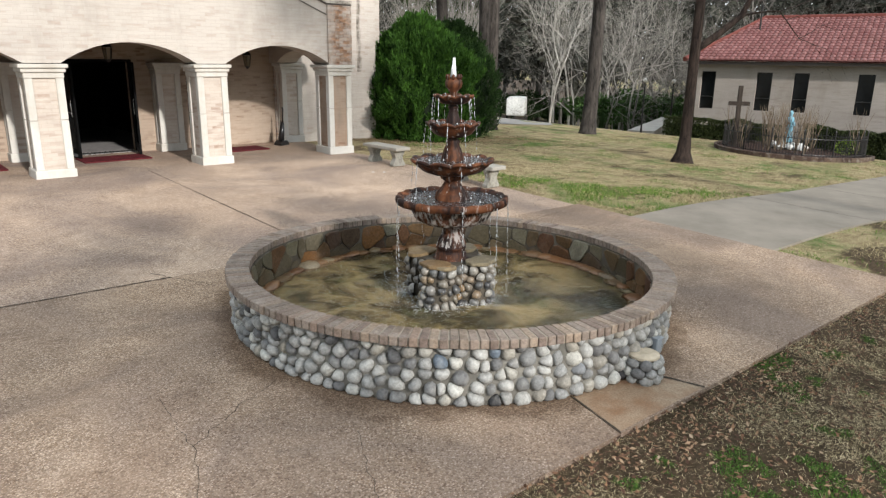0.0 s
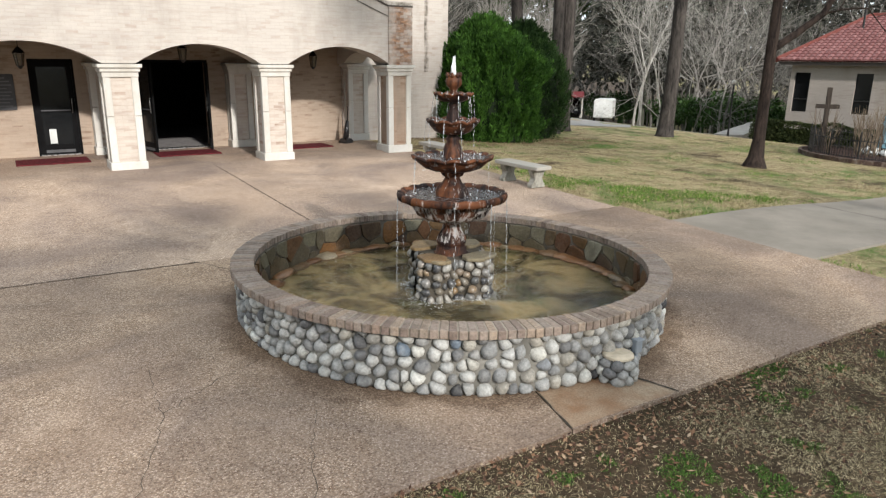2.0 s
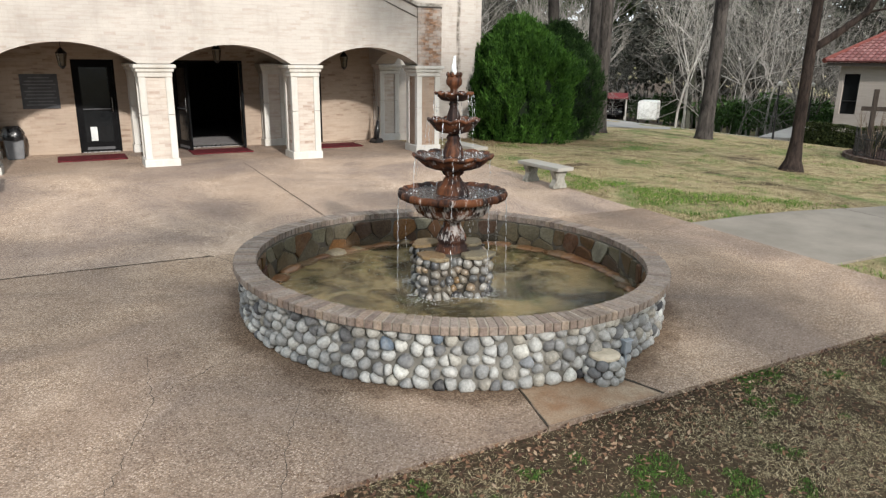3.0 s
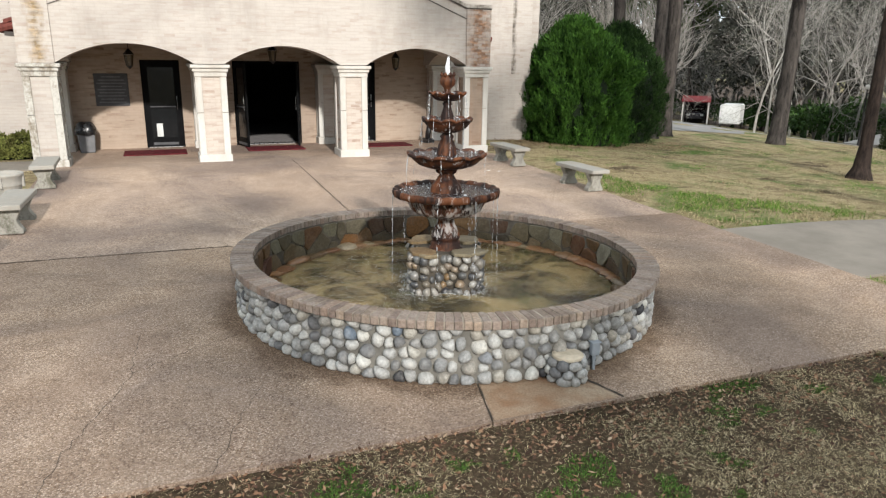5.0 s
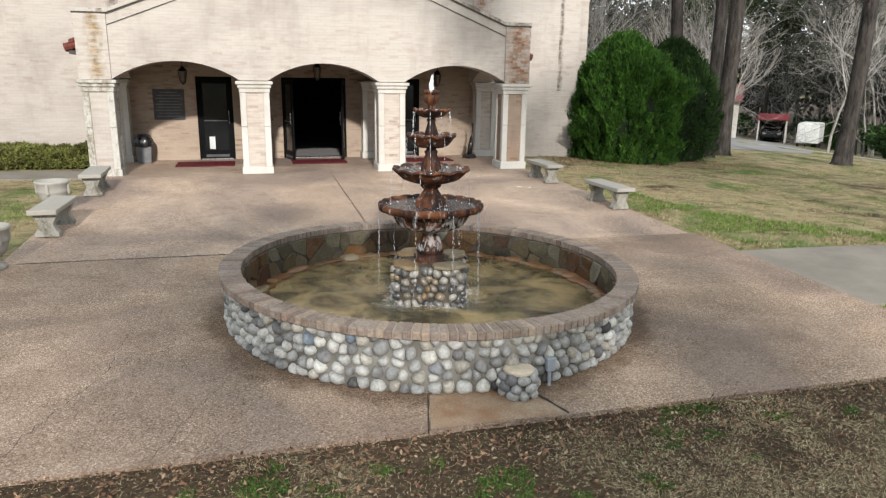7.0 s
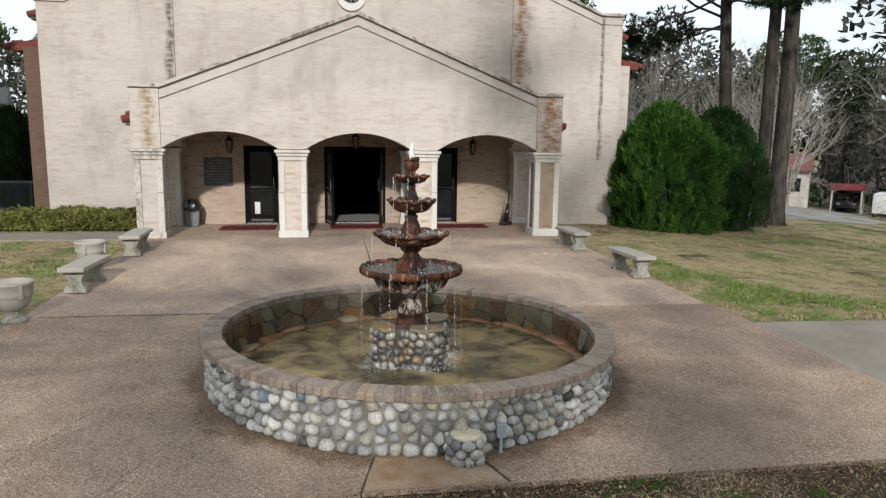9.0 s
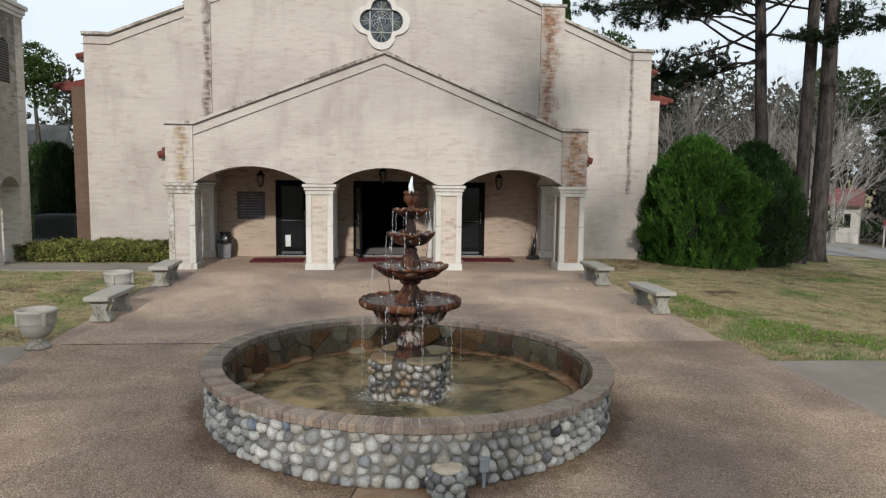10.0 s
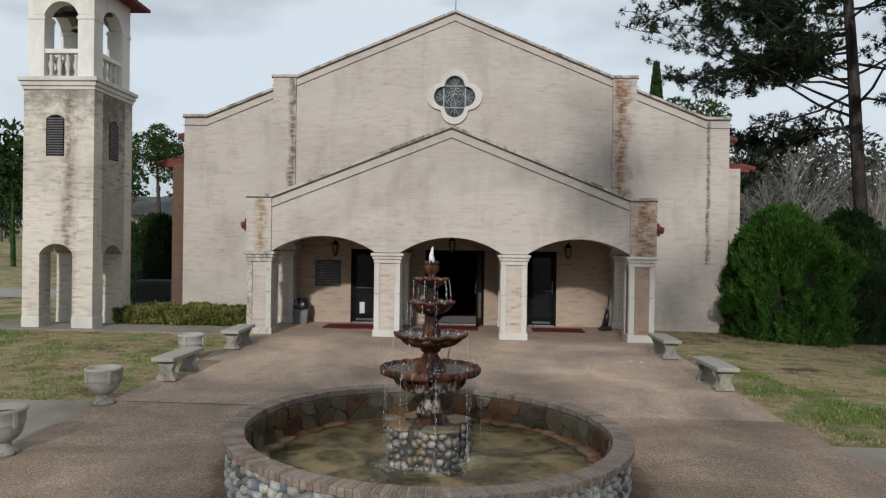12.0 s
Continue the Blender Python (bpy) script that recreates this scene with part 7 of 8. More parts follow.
def hall_hedge(u0, u1, v0, v1, h, n, seed, label):
    r = random.Random(seed)
    hd = thing("hedge", label, "hedge", "hall hedges")
    s = Soup()
    for _ in range(n):
        u, v = r.uniform(u0, u1), r.uniform(v0, v1)
        z = h * (0.9 + 0.2 * noise.noise(Vector((u, v, seed))))
        if r.random() < 0.55:
            v = v0 + r.uniform(-.05, .08)
            z *= r.random()
        p = hm @ Vector((u, v, 0))
        p.z = ground_z(p.x, p.y) + z
        for _ in range(2):
            s.leaf(p, (rdir(r) + Vector((-.2, 0, .4))).normalized(), rdir(r), r.uniform(0.06, 0.12), 0.026)
    s.make("foliage", M_BOXHEDGE, hd)
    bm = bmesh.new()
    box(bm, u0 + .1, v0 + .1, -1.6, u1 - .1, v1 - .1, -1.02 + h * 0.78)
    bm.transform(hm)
    part("heart", bm, M_SHADECORE, hd)


hall_hedge(-0.8, 4.6, -2.3, -1.2, 0.95, 7000, 41, "clipped hedge below the hall windows")
hall_hedge(5.2, 12.0, -2.3, -1.2, 1.05, 8500, 42, "long clipped hedge along the hall")
hall_hedge(12.3, 20.0, -2.3, -1.2, 1.05, 6500, 43, "dark clipped hedge farther along the hall")

# ---- fenced shrine bed ----
IX, IY, IRX, IRY = 26.2, 11.2, 3.0, 2.4
bed = thing("shrine_bed", "brick-edged mulch bed with bare rose stems", "flower bed")
M_MULCH = plain("mulch", (0.040, 0.023, 0.018), 1.0, 0, 0.5, 14, 0.9, 40)
iz = lambda x, y: ground_z(x, y)
bm = bmesh.new()
vs = []
for k in range(40):
    a = 2 * math.pi * k / 40
    x, y = IX + IRX * math.cos(a), IY + IRY * math.sin(a)
    vs.append(bm.verts.new((x, y, iz(x, y) + 0.06)))
bm.faces.new(vs)
part("mulch", bm, M_MULCH, bed, "dark mulch")
M_EDGE = wet_stone("edging_brick", ((0.0, (0.045, 0.028, 0.022)), (0.5, (0.085, 0.055, 0.042)), (1.0, (0.13, 0.095, 0.072))), 0.85)
bm = bmesh.new()
box(bm, -0.05, -0.11, -0.05, 0.05, 0.11, 0.11)
bevel(bm, 0.01)
edge_mesh = mesh_of("edging_brick", bm, M_EDGE)
for k in range(84):
    a = 2 * math.pi * k / 84
    x, y = IX + (IRX + 0.08) * math.cos(a), IY + (IRY + 0.08) * math.sin(a)
    ob = new("edging_brick", edge_mesh)
    ob.matrix_basis = Matrix.Translation((x, y, iz(x, y))) @ Matrix.Rotation(math.atan2(IRY * math.cos(a), -IRX * math.sin(a)) - math.pi / 2, 4, "Z")
    ob.parent = bed
fence = thing("iron_fence", "low black iron picket fence round the shrine bed", "fence")
NPK = 150
for k in range(NPK):
    a = 2 * math.pi * k / NPK
    x, y = IX + (IRX - 0.18) * math.cos(a), IY + (IRY - 0.18) * math.sin(a)
    z = iz(x, y)
    bm = bmesh.new()
    post = k % 10 == 0
    tube(bm, [(x, y, z), (x, y, z + (0.92 if post else 0.74)), (x, y, z + (0.98 if post else 0.80))], [0.028 if post else 0.010] * 2 + [0.004], 5)
    part("post" if post else "picket", bm, M_METALBLACK, fence)
for h in (0.14, 0.66):
    bm = bmesh.new()
    pts = []
    for k in range(61):
        a = 2 * math.pi * k / 60
        x, y = IX + (IRX - 0.18) * math.cos(a), IY + (IRY - 0.18) * math.sin(a)
        pts.append((x, y, iz(x, y) + h))
    tube(bm, pts, 0.014, 5)
    part("rail", bm, M_METALBLACK, fence)
q = random.Random(14)
M_STEM = bark_material("rose_stems", (0.065, 0.048, 0.034), (0.19, 0.15, 0.11))
for k in range(19):
    a, rr = q.uniform(0, 6.28), math.sqrt(q.random()) * 0.85
    x, y = IX + IRX * rr * math.cos(a), IY + IRY * rr * math.sin(a)
    st = thing("bare_shrub", "leafless upright shrub stems in the bed", "shrub", "bare shrubs")
    s = Soup()
    for _ in range(5):
        bare_tree(s, q, Vector((x, y, iz(x, y))), Vector((q.uniform(-.35, .35), q.uniform(-.35, .35), 1)).normalized(), q.uniform(0.65, 1.0), 0.019, 1, 0.3, 0.5, 3)
    tagged(s.make("bare_stem", M_STEM, st), kind="stuff")
low_plant = thing("garden_plant", "small bright yellow-green leafy plant in the bed", "plant")
s = Soup()
for _ in range(260):
    o = rdir(q)
    p = Vector((27.9 + 0.34 * o.x, 10.0 + 0.34 * o.y, iz(27.9, 10.0) + 0.28 + 0.22 * o.z))
    s.leaf(p, (o + Vector((0, 0, 0.6))).normalized(), rdir(q), q.uniform(0.08, 0.14), 0.03)
s.make("leaves", leaf_material("lime_leaves", (0.07, 0.12, 0.015), (0.22, 0.30, 0.04), 0.5), low_plant)
cross = thing("wooden_cross", "dark weathered wooden cross standing in the bed", "cross")
M_OLDWOOD = bark_material("old_wood", (0.022, 0.018, 0.016), (0.06, 0.048, 0.04), 4)
kx, ky = 24.9, 12.75
kz = iz(kx, ky)
ct = Matrix.Translation((kx, ky, kz)) @ Matrix.Rotation(radians(-55), 4, "Z")
for nm, dims in (("upright", (-0.075, -0.065, -0.1, 0.075, 0.065, 2.2)), ("crossbar", (-0.36, -0.07, 1.50, 0.36, 0.07, 1.64))):
    bm = bmesh.new()
    box(bm, *dims)
    bevel(bm, 0.01)
    bm.transform(ct)
    part(nm, bm, M_OLDWOOD, cross)


def statue_material():
    mt = Mat("painted_statue", 0.6)
    f = mt.noise(3.0, 3)
    mt.color(mt.mix(mt.ramp(f, (0.35, 0.0), (0.65, 1.0)), (0.10, 0.27, 0.36), (0.24, 0.40, 0.48)))
    return mt.m


sx, sy = 27.3, 11.9
sz = iz(sx, sy) + 0.05
bm = bmesh.new()
lathe(bm, [(0.01, 0.25), (0.20, 0.25), (0.21, 0.30), (0.17, 0.55), (0.155, 0.90), (0.165, 1.15), (0.19, 1.28), (0.16, 1.38), (0.075, 1.44), (0.085, 1.50), (0.105, 1.57), (0.09, 1.66), (0.04, 1.71), (0.005, 1.72)], 20, (sx, sy, sz), lambda q_, z, a: (q_ * (1 + 0.07 * math.sin(5 * a) * (1 if z < 1.2 else 0)), z))
tube(bm, [(sx, sy - 0.14, sz + 1.28), (sx - 0.05, sy - 0.24, sz + 1.05), (sx - 0.22, sy - 0.22, sz + 1.0)], [0.06, 0.055, 0.04], 8)
bm.transform(Matrix.Translation((sx, sy, sz)) @ Matrix.Diagonal((0.8, 0.8, 0.8, 1)) @ Matrix.Translation((-sx, -sy, -sz)))
tagged(part("statue", bm, statue_material(), None, "", True), "pale blue robed garden statue on white rocks", "statue")
q = random.Random(15)
M_WHITEROCK = plain("white_rock", (0.62, 0.62, 0.60), 0.85, 0, 0.2, 6, 0.5)
for k in range(14):
    bm = bmesh.new()
    bmesh.ops.create_icosphere(bm, subdivisions=2, radius=1)
    for vv in bm.verts:
        d = vv.co.normalized()
        vv.co = d * (1 + 0.35 * noise.noise(d * 1.4 + Vector((k * 3.3, 0, 0))))
    rr = q.uniform(0.09, 0.2)
    x, y = sx + q.gauss(-0.1, 0.28), sy + q.gauss(-0.1, 0.3)
    bm.transform(Matrix.Translation((x, y, iz(x, y) + 0.10)) @ Matrix.Diagonal((rr, rr, rr * 0.8, 1)))
    tagged(part("white_rock", bm, M_WHITEROCK), "white painted rock at the statue foot", "rock", "white rocks")

# ---- lamps, ramp and far lane ----
def street_lamp(x, y, h):
    la = thing("street_lamp", "slim lamp post with a white globe", "lamp post", "lamp posts")
    z = ground_z(x, y)
    bm = bmesh.new()
    tube(bm, [(x, y, z - .1), (x, y, z + 0.3), (x, y, z + h)], [0.07, 0.045, 0.035], 8)
    part("pole", bm, M_METALBLACK, la)
    bm = bmesh.new()
    bmesh.ops.create_uvsphere(bm, u_segments=12, v_segments=8, radius=0.11, matrix=Matrix.Translation((x, y, z + h + 0.08)))
    part("globe", bm, M_WHITE, la, "white globe", True)


street_lamp(32.5, 21.9, 2.6)
street_lamp(33.6, 20.9, 2.7)
street_lamp(46.2, 35.6, 5.4)


def lay(pts, lift, name, label, category, material):
    """A flat sheet on the land between two sides given as point pairs."""
    bm = bmesh.new()
    rows = []
    fine = [(p0[0] + (q0[0] - p0[0]) * k / 8, p0[1] + (q0[1] - p0[1]) * k / 8, p1[0] + (q1[0] - p1[0]) * k / 8, p1[1] + (q1[1] - p1[1]) * k / 8) for (p0, p1), (q0, q1) in zip(pts, pts[1:]) for k in range(8)] + [(*pts[-1][0], *pts[-1][1])]
    for xa, ya, xb, yb in fine:
        rows.append([bm.verts.new((xa + (xb - xa) * i / 3, ya + (yb - ya) * i / 3, ground_z(xa + (xb - xa) * i / 3, ya + (yb - ya) * i / 3) + lift)) for i in range(4)])
    for r0, r1 in zip(rows, rows[1:]):
        for i in range(3):
            bm.faces.new((r0[i], r0[i + 1], r1[i + 1], r1[i]))
    tagged(part(name, bm, material), label, category, "", "structure")


lay([((26.5, 26.5), (30.5, 20.0)), ((28.5, 27.5), (31.5, 20.6)), ((30, 28.5), (33, 21.5))], -0.018, "path", "pale concrete path at the lawn's far edge", "walkway", M_PALEWALK)
ramp = thing("ramp", "pale raised concrete walkway with a thin handrail", "ramp", "", "structure")
RA, RB, RC, RD = Vector((33.0, 23.1, -1.10)), Vector((33.8, 21.9, -1.10)), Vector((41.0, 25.3, -0.98)), Vector((41.2, 26.3, -0.98))
bm = bmesh.new()
up = [bm.verts.new(p) for p in (RA, RB, RC, RD)]
dn = [bm.verts.new(p - Vector((0, 0, 1.6))) for p in (RA, RB, RC, RD)]
bm.faces.new(up)
for i in range(4):
    bm.faces.new((up[i], up[(i + 1) % 4], dn[(i + 1) % 4], dn[i]))
part("slab", bm, M_PALEWALK, ramp)
for h in (0.45, 0.9):
    bm = bmesh.new()
    tube(bm, [RA + Vector((0, 0, h)), RD + Vector((0, 0, h))], 0.014, 6)
    part("rail", bm, M_METALBLACK, ramp)
for k in range(5):
    p = RA.lerp(RD, k / 4)
    bm = bmesh.new()
    tube(bm, [p, p + Vector((0, 0, 0.91))], 0.014, 6)
    part("post", bm, M_METALBLACK, ramp)
M_ROAD = concrete_material("worn_asphalt", (0.29, 0.28, 0.265), (0.22, 0.21, 0.20))
lay([((21.0, 24.5), (25.8, 22.3)), ((24.0, 28.5), (29.2, 25.6)), ((28.5, 33.5), (32.5, 30.0)), ((36, 42), (39.5, 38.8)), ((44, 51.0), (48.5, 48.3)), ((47, 54.5), (51, 51.5))], -0.018, "road", "worn pale grey driveway running to the carport", "road", M_ROAD)
lay([((-60, 24.5), (-60, 29)), ((-34, 24.5), (-34, 29)), ((-8.5, 24.5), (-8.5, 29))], -0.018, "road", "grey street beyond the bell tower", "road", M_ROAD)

trailer = thing("cargo_trailer", "small white enclosed cargo trailer parked on the grass", "trailer")
tx, ty = 46.3, 44.4
tz_ = ground_z(tx, ty)
tm = Matrix.Translation((tx, ty, tz_)) @ Matrix.Rotation(radians(-52), 4, "Z") @ Matrix.Diagonal((0.84, 0.84, 0.80, 1))
bm = bmesh.new()
prism(bm, [(-0.95, 0.5), (0.95, 0.5), (0.95, 2.3), (0.8, 2.45), (-0.8, 2.45), (-0.95, 2.3)], -1.4, 1.4, "y")
bevel(bm, 0.05, 2)
bm.transform(tm)
part("box", bm, plain("white_panels", (0.72, 0.72, 0.70), 0.45), trailer, "white box body")
for sx_ in (-1.0, 1.0):
    bm = bmesh.new()
    lathe(bm, [(0.05, -0.09), (0.30, -0.09), (0.32, 0), (0.30, 0.09), (0.05, 0.09)], 16, (0, 0, 0), None, True)
    bm.transform(tm @ Matrix.Translation((sx_, 0.1, 0.32)) @ Matrix.Rotation(math.pi / 2, 4, "Y"))
    part("wheel", bm, M_METALBLACK, trailer)
bm = bmesh.new()
tube(bm, [(0, -1.4, 0.5), (0, -2.3, 0.45)], 0.05, 6)
tube(bm, [(0, -2.2, 0.0), (0, -2.2, 0.5)], 0.04, 6)
bm.transform(tm)
part("hitch", bm, M_METALBLACK, trailer)

port = thing("carport", "open carport with a red tile roof", "carport")
cx_, cy_ = 47.1, 49.7
cz_ = ground_z(cx_, cy_)
cm = Matrix.Translation((cx_, cy_, cz_)) @ Matrix.Rotation(radians(-42), 4, "Z")
for a in (-1.1, 1.1):
    for b in (0.0, 5.0):
        bm = bmesh.new()
        box(bm, a - 0.06, b - 0.06, -0.4, a + 0.06, b + 0.06, 1.92)
        bm.transform(cm)
        part("post", bm, M_WHITE, port)
bm = bmesh.new()
prism(bm, [(-0.3, 1.90), (-0.3, 1.98), (2.4, 2.34), (5.3, 1.98), (5.3, 1.90)], -1.25, 1.25, "x")
bm.transform(cm)
part("roof", bm, plain("red_roof_metal", (0.17, 0.028, 0.032), 0.7, 0, 0.35, 9), port, "dark red metal roof")
# Black panels added to the open carport to imitate its dark inside.
bm = bmesh.new()
box(bm, -1.14, 5.08, -0.4, 1.14, 5.16, 1.90)
bm.transform(cm)
part("back_wall", bm, M_METALBLACK, port, "added black panel for the shade at the back")
for a in (-1.13, 1.09):
    bm = bmesh.new()
    box(bm, a, 0.10, 0.0, a + 0.04, 4.92, 1.88)
    bm.transform(cm)
    part("side_wall", bm, M_METALBLACK, port, "added black panel for the shade at the side")
car = thing("parked_car", "dark car parked under the carport", "car")
M_CAR = plain("black_paint", (0.012, 0.012, 0.014), 0.2)
bm = bmesh.new()
prism(bm, [(0.6, 0.35), (4.6, 0.35), (4.6, 0.95), (4.1, 1.0), (3.5, 1.45), (1.9, 1.45), (1.4, 1.0), (0.6, 0.9)], -0.85, 0.85, "x")
bevel(bm, 0.08, 2)
bm.transform(cm)
part("body", bm, M_CAR, car)
for a in (-0.8, 0.8):
    for b in (1.3, 3.9):
        bm = bmesh.new()
        lathe(bm, [(0.1, -0.1), (0.31, -0.1), (0.33, 0), (0.31, 0.1), (0.1, 0.1)], 16, (0, 0, 0), None, True)
        bm.transform(cm @ Matrix.Translation((a, b, 0.33)) @ Matrix.Rotation(math.pi / 2, 4, "Y"))
        part("wheel", bm, M_METALBLACK, car)
    bm = bmesh.new()
    box(bm, a * 0.75 - 0.14, 0.55, 0.62, a * 0.75 + 0.14, 0.62, 0.76)
    bm.transform(cm)
    part("headlight", bm, M_STEEL, car)


def far_house(x, y, w, d, h, turn, roof_mt, label):
    """A small far house with windows and a pitched roof."""
    ho = thing("house", label, "house", "far houses")
    m = Matrix.Translation((x, y, ground_z(x, y))) @ Matrix.Rotation(radians(turn), 4, "Z")
    bm = bmesh.new()
    box(bm, -w / 2, 0, -0.8, w / 2, d, h)
    bm.transform(m)
    part("wall", bm, M_WHITE, ho)
    bm = bmesh.new()
    prism(bm, [(-0.5, h), (-0.5, h + 0.1), (d / 2, h + d * 0.28), (d + 0.5, h + 0.1), (d + 0.5, h)], -w / 2 - 0.3, w / 2 + 0.2, "x")
    bm.transform(m)
    part("roof", bm, roof_mt, ho)
    for k in range(3):
        a = -w / 2 + w * (k + 0.5) / 3
        bm = bmesh.new()
        box(bm, a - 0.5, -0.03, h - 1.7, a + 0.5, 0.02, h - 0.6)
        bm.transform(m)
        wi = part("window", bm, M_GLASSDARK, ho)
        bm = bmesh.new()
        box(bm, a - 0.03, -0.05, h - 1.7, a + 0.03, -0.03, h - 0.6)
        bm.transform(m)
        part("mullion", bm, M_WHITE, wi)


M_GREYROOF = plain("grey_shingle", (0.12, 0.115, 0.11), 0.9)
far_house(40.3, 51.0, 6.6, 5, 2.7, -38, M_BARREL, "small white house with a red tile roof")
far_house(-29.5, 66.0, 10, 8, 4.6, 18, M_GREYROOF, "pale two-storey house far behind the church")

M_FOREST = plain("forest_litter", (0.085, 0.062, 0.045), 1.0, 0, 0.5, 1.5, 0.8, 12)
sheet("ground", M_FOREST, spaced(28, 148, 20), spaced(64, 150, 14), 0.02, 0.0, label="brown leaf litter on the woodland floor", category="woodland floor")
sheet("ground", M_FOREST, spaced(58, 148, 16), spaced(-20, 64, 16), 0.02, 0.0, label="brown leaf litter on the woodland floor", category="woodland floor")

# ---- grass, fallen leaves ----
def grass_material(name, stops):
    mt = Mat(name, 0.8)
    mt.color(mt.ramp(mt.geo.outputs["Random Per Island"], *stops))
    return mt.m


M_GRASS = grass_material("dry_grass", ((0.0, (0.07, 0.052, 0.03)), (0.22, (0.22, 0.165, 0.09)), (0.50, (0.46, 0.365, 0.215)), (0.85, (0.78, 0.65, 0.42)), (1.0, (0.13, 0.14, 0.05))))
M_STRAW = grass_material("straw_grass", ((0.0, (0.085, 0.065, 0.036)), (0.3, (0.22, 0.168, 0.09)), (0.6, (0.38, 0.305, 0.17)), (0.85, (0.53, 0.445, 0.27)), (1.0, (0.14, 0.13, 0.045))))
M_GREEN = grass_material("green_grass", ((0.0, (0.030, 0.062, 0.012)), (0.5, (0.085, 0.175, 0.020)), (0.85, (0.155, 0.265, 0.035)), (1.0, (0.19, 0.20, 0.07))))
M_CLOVER = grass_material("clover_green", ((0.0, (0.022, 0.050, 0.012)), (0.5, (0.058, 0.120, 0.020)), (0.85, (0.105, 0.175, 0.035)), (1.0, (0.20, 0.19, 0.08))))
M_DEAD = grass_material("dead_leaves", ((0.0, (0.04, 0.024, 0.018)), (0.35, (0.12, 0.065, 0.042)), (0.65, (0.21, 0.115, 0.066)), (0.90, (0.29, 0.18, 0.11)), (1.0, (0.38, 0.29, 0.20))))


def lawn_blades(x0, x1, y0, y1, n, size, seed, skip=None, green_bias=0.0):
    r = random.Random(seed)
    dry, green = Soup(), Soup()
    made = 0
    while made < n:
        x, y = r.uniform(x0, x1), r.uniform(y0, y1)
        made += 1
        if skip and skip(x, y):
            continue
        p = Vector((x, y, ground_z(x, y) - 0.038))
        g = noise.noise(Vector((x * 0.75, y * 0.75, 3.1))) + 0.5 * noise.noise(Vector((x * 2.3, y * 2.3, 8)))
        bare_ = noise.noise(Vector((x * 0.9, y * 1.1, 21.0)))
        if bare_ > 0.08 and r.random() < 0.8:
            continue
        is_green = g + green_bias > 0.22 and r.random() < 0.8
        flat = 0.9 if is_green else 0.35
        d = Vector((r.uniform(-1, 1), r.uniform(-1, 1), r.uniform(0.1, flat * 1.2))).normalized()
        (green if is_green else dry).leaf(p, d, Vector((0, 0, 1)), size * r.uniform(0.6, 1.4), size * 0.05)
    tagged(dry.make("dry_grass", M_STRAW), "straw-coloured dormant grass blades", "grass", "", "stuff")
    tagged(green.make("green_grass", M_GREEN), "fresh green grass tufts among dry blades", "grass", "", "stuff")




def verge_blades(x0, x1, y0, y1, n, seed):
    """Worn grass by the paving: matted straw, fresh tufts and bare dirt in between."""
    r = random.Random(seed)
    dry, green = Soup(), Soup()
    for _ in range(n):
        x, y = r.uniform(x0, x1), r.uniform(y0, y1)
        mat_ = noise.noise(Vector((x * 0.8, y * 1.1, 5.0))) + 0.7 * noise.noise(Vector((x * 3.1, y * 3.1, 9.0))) + 0.4 * noise.noise(Vector((x * 9.0, y * 9.0, 2.0))) - 0.30 * smoothstep(2.2, 2.7, y)
        tuft = noise.noise(Vector((x * 0.9, y * 0.9, 30.1))) + 0.8 * noise.noise(Vector((x * 3.2, y * 3.2, 12.0))) + 0.3 * noise.noise(Vector((x * 11.0, y * 11.0, 4.0))) - 0.35 * smoothstep(2.2, 2.7, y)
        if r.random() > smoothstep(y0, 0.35, y) * smoothstep(x0, -1.2, x) * (1 - smoothstep(12.2, x1, x)):
            continue
        worn = smoothstep(4.5, 7.5, x)
        mat_ += 0.02 + 0.25 * worn
        p = Vector((x, y, ground_z(x, y) - 0.034))
        if tuft > 0.36 and r.random() < 0.85:
            for _ in range(2):
                d = Vector((r.uniform(-1, 1), r.uniform(-1, 1), r.uniform(0.2, 1.0))).normalized()
                green.leaf(p + Vector((r.uniform(-.02, .02), r.uniform(-.02, .02), 0)), d, Vector((0, 0, 1)), r.uniform(0.014, 0.036), 0.0030)
        elif r.random() < 0.24 + 0.76 * smoothstep(-0.12, 0.42, mat_):
            d = Vector((r.uniform(-1, 1), r.uniform(-1, 1), r.uniform(-0.1, 0.35))).normalized()
            dry.leaf(p + Vector((0, 0, r.uniform(0, 0.02))), d, Vector((0, 0, 1)), r.uniform(0.016, 0.056), r.uniform(0.0007, 0.0015) * (1 + 0.4 * worn))
    tagged(dry.make("dry_grass", M_GRASS), "matted straw-coloured grass along the paving edge", "grass", "", "stuff")
    tagged(green.make("green_grass", M_CLOVER), "vivid green grass tufts in worn ground", "grass", "", "stuff")


verge_blades(-2.6, 13.6, -0.9, 2.71, 430000, 51)
lawn_blades(10.2, 27, 6.94, 17.5, 90000, 0.078, 52, None, -0.10)
lawn_blades(10.2, 14.5, 6.95, 12.5, 46000, 0.075, 55, lambda x, y: x > 11.2 + 3.2 * (1 - smoothstep(6.7, 11.0, y)), 0.50)
lawn_blades(10.2, 20, -0.5, 4.38, 34000, 0.08, 53)
lawn_blades(-9, -0.55, 8.0, 14.9, 60000, 0.075, 54, lambda x, y: x > -0.12, 0.12)


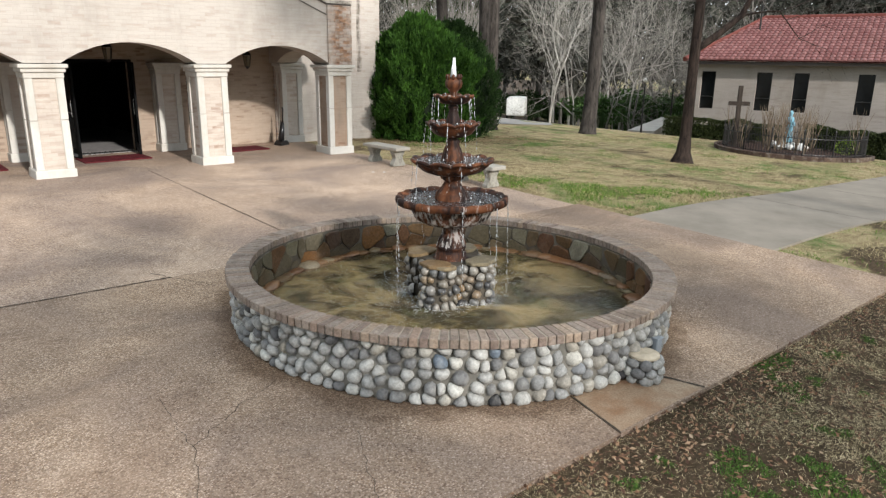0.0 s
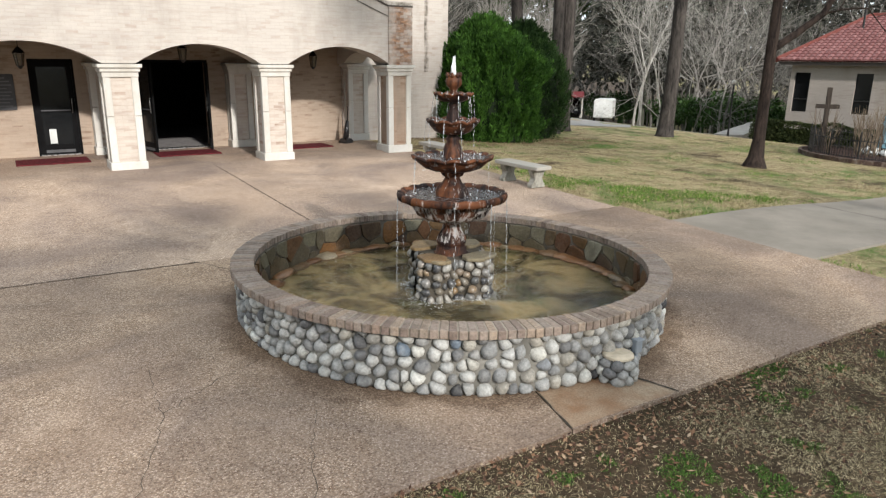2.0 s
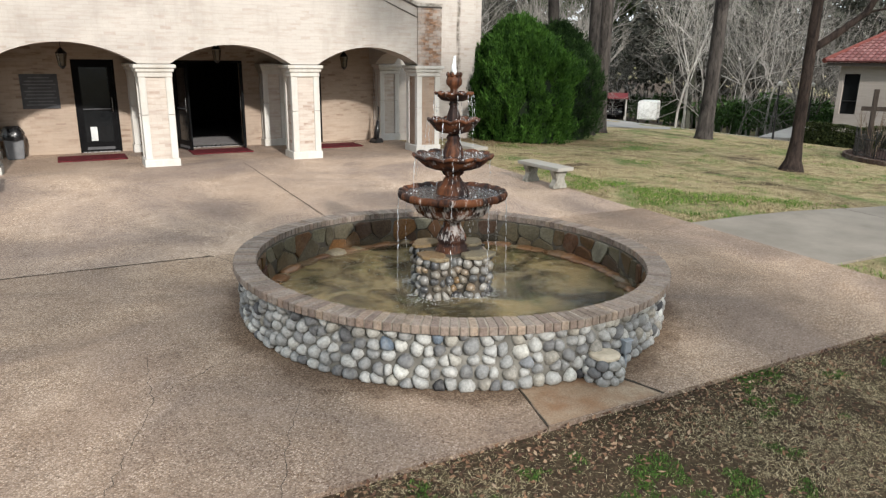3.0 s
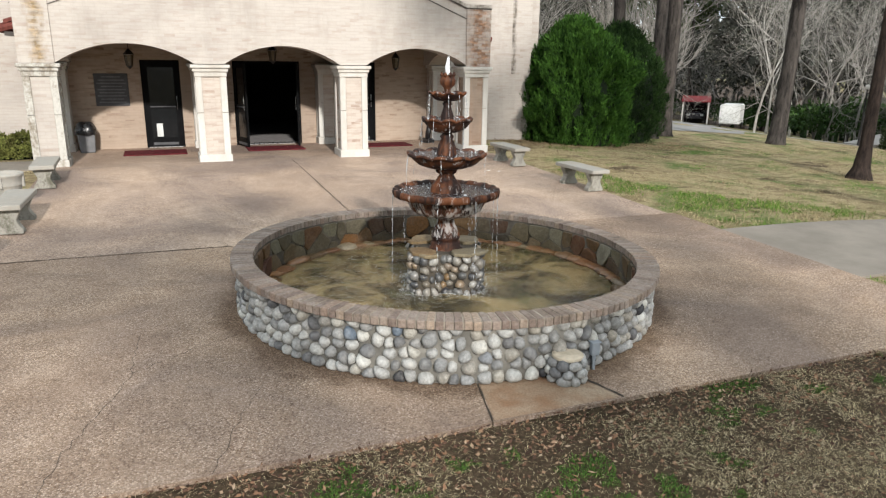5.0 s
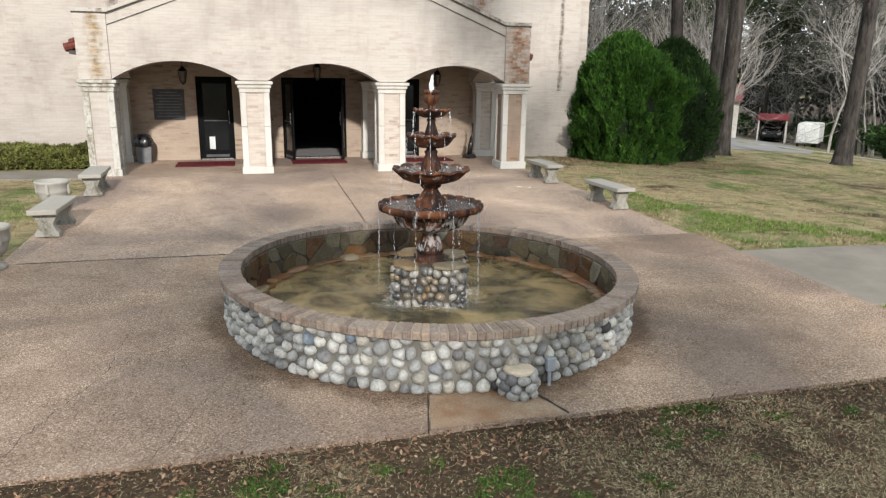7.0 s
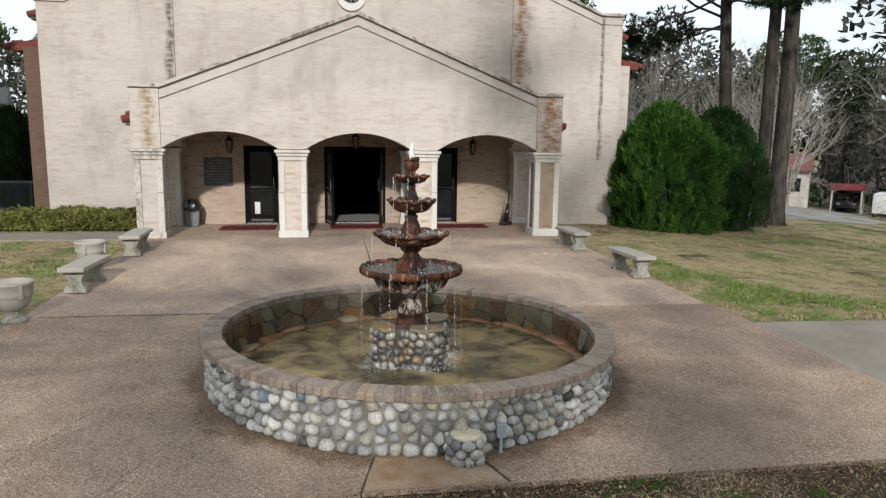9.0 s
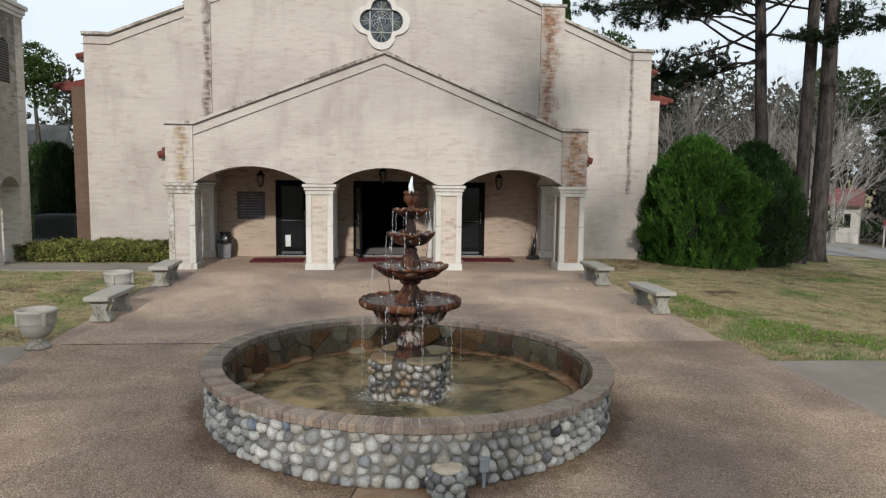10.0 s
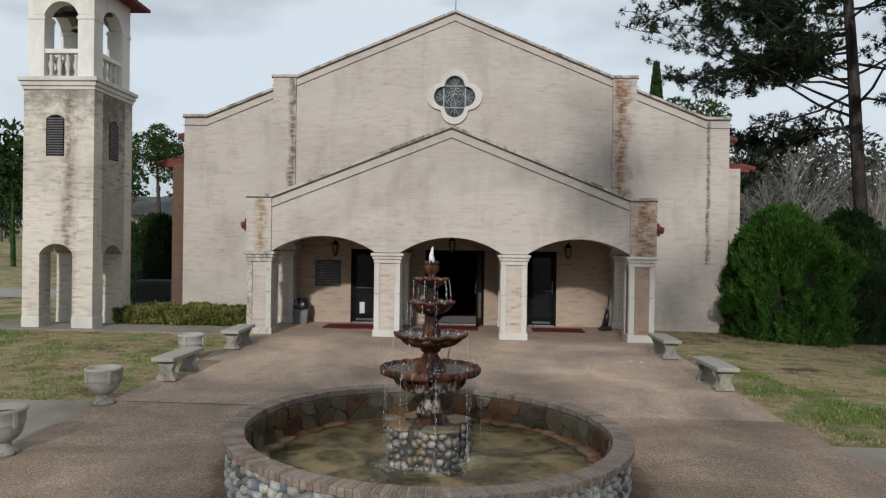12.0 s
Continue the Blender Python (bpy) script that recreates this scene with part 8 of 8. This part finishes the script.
def leaf_litter(x0, x1, y0, y1, n, seed, dense=None):
    r = random.Random(seed)
    s = Soup()
    for _ in range(n):
        x, y = r.uniform(x0, x1), r.uniform(y0, y1)
        if dense and r.random() > dense(x, y):
            continue
        d = Vector((r.uniform(-1, 1), r.uniform(-1, 1), r.uniform(-0.1, 0.35))).normalized()
        s.leaf(Vector((x, y, ground_z(x, y) - 0.012)), d, Vector((r.uniform(-.5, .5), r.uniform(-.5, .5), 1)), r.uniform(0.020, 0.062), r.uniform(0.006, 0.015))
    return s


s = leaf_litter(-2.6, 13.2, -0.9, 2.76, 30000, 61, lambda x, y: 0.36 * smoothstep(-0.9, 0.4, y) + 0.74 * smoothstep(1.9, 2.7, y))
tagged(s.make("fallen_leaves", M_DEAD), "curled brown dead leaves scattered on the grass", "leaves", "", "stuff")
s = leaf_litter(10.25, 27, 6.95, 17, 1600, 62)
tagged(s.make("fallen_leaves", M_DEAD), "dead leaves scattered over the lawn", "leaves", "", "stuff")
s = leaf_litter(11.6, 18.8, 15.4, 18.4, 6000, 63, lambda x, y: smoothstep(15.4, 16.6, y))
for k, (tx_, ty_, tr) in enumerate(((19.0, 20.1, 1.5), (20.4, 21.1, 1.6), (23.5, 18.4, 1.5), (18.55, 11.02, 1.6))):
    heap = leaf_litter(tx_ - tr, tx_ + tr, ty_ - tr, ty_ + tr, 900, 66 + k, lambda x, y: max(0.0, 1 - math.hypot(x - tx_, y - ty_) / tr))
    tagged(heap.make("fallen_leaves", M_DEAD), "brown needles and leaves heaped round a trunk", "leaves", "", "stuff")
tagged(s.make("fallen_leaves", M_DEAD), "red-brown leaf litter under the shrubs", "leaves", "", "stuff")
s = leaf_litter(-9, -0.5, 8, 15, 900, 64)
tagged(s.make("fallen_leaves", M_DEAD), "dead leaves lying on the church lawn", "leaves", "", "stuff")

# ---- unseen trees behind, whose shade falls on the yard ----
for i, (x, y, h, reach, low, thick) in enumerate(((5.5, -14.5, 11, 3.2, 0.45, 0.28), (7.2, -18.5, 23, 3.8, 0.72, 0.28), (14.0, -16.0, 24, 4.4, 0.55, 0.28), (-5.5, -16.0, 10, 2.6, 0.5, 0.28), (0.5, -16.0, 11.8, 2.9, 0.84, 0.13))):
    pine(x, y, thick, h, 71 + i, low, "tall pine shading the yard", (0, 0), reach, 20, 0.7)
for i, (x, y) in enumerate(((2.0, -16.5), (7.0, -22.0), (10.5, -20.0), (-4.6, -15.5))):
    bt = thing("bare_tree", "leafless tree shading the yard", "tree", "bare trees")
    s = Soup()
    bare_tree(s, random.Random(91 + i), Vector((x, y, -0.5)), Vector((0, 0, 1)), (3.3, 4.0, 4.2, 2.9)[i], 0.2, 5, 0.55, 0.3)
    tagged(s.make("branch", M_BARK, bt), kind="stuff")
# Belt out of view, added to hold back low sky light from the south.
r = random.Random(83)
scatter("woods", E5, [(r.randrange(5), -70 + 150 * (k + r.random()) / 24, r.uniform(-52, -36), r.uniform(0.85, 1.15), r.uniform(0, 6.28)) for k in range(24)], M_NEEDLE, "unseen evergreen belt added to block low sky on the sunny side", "woods")
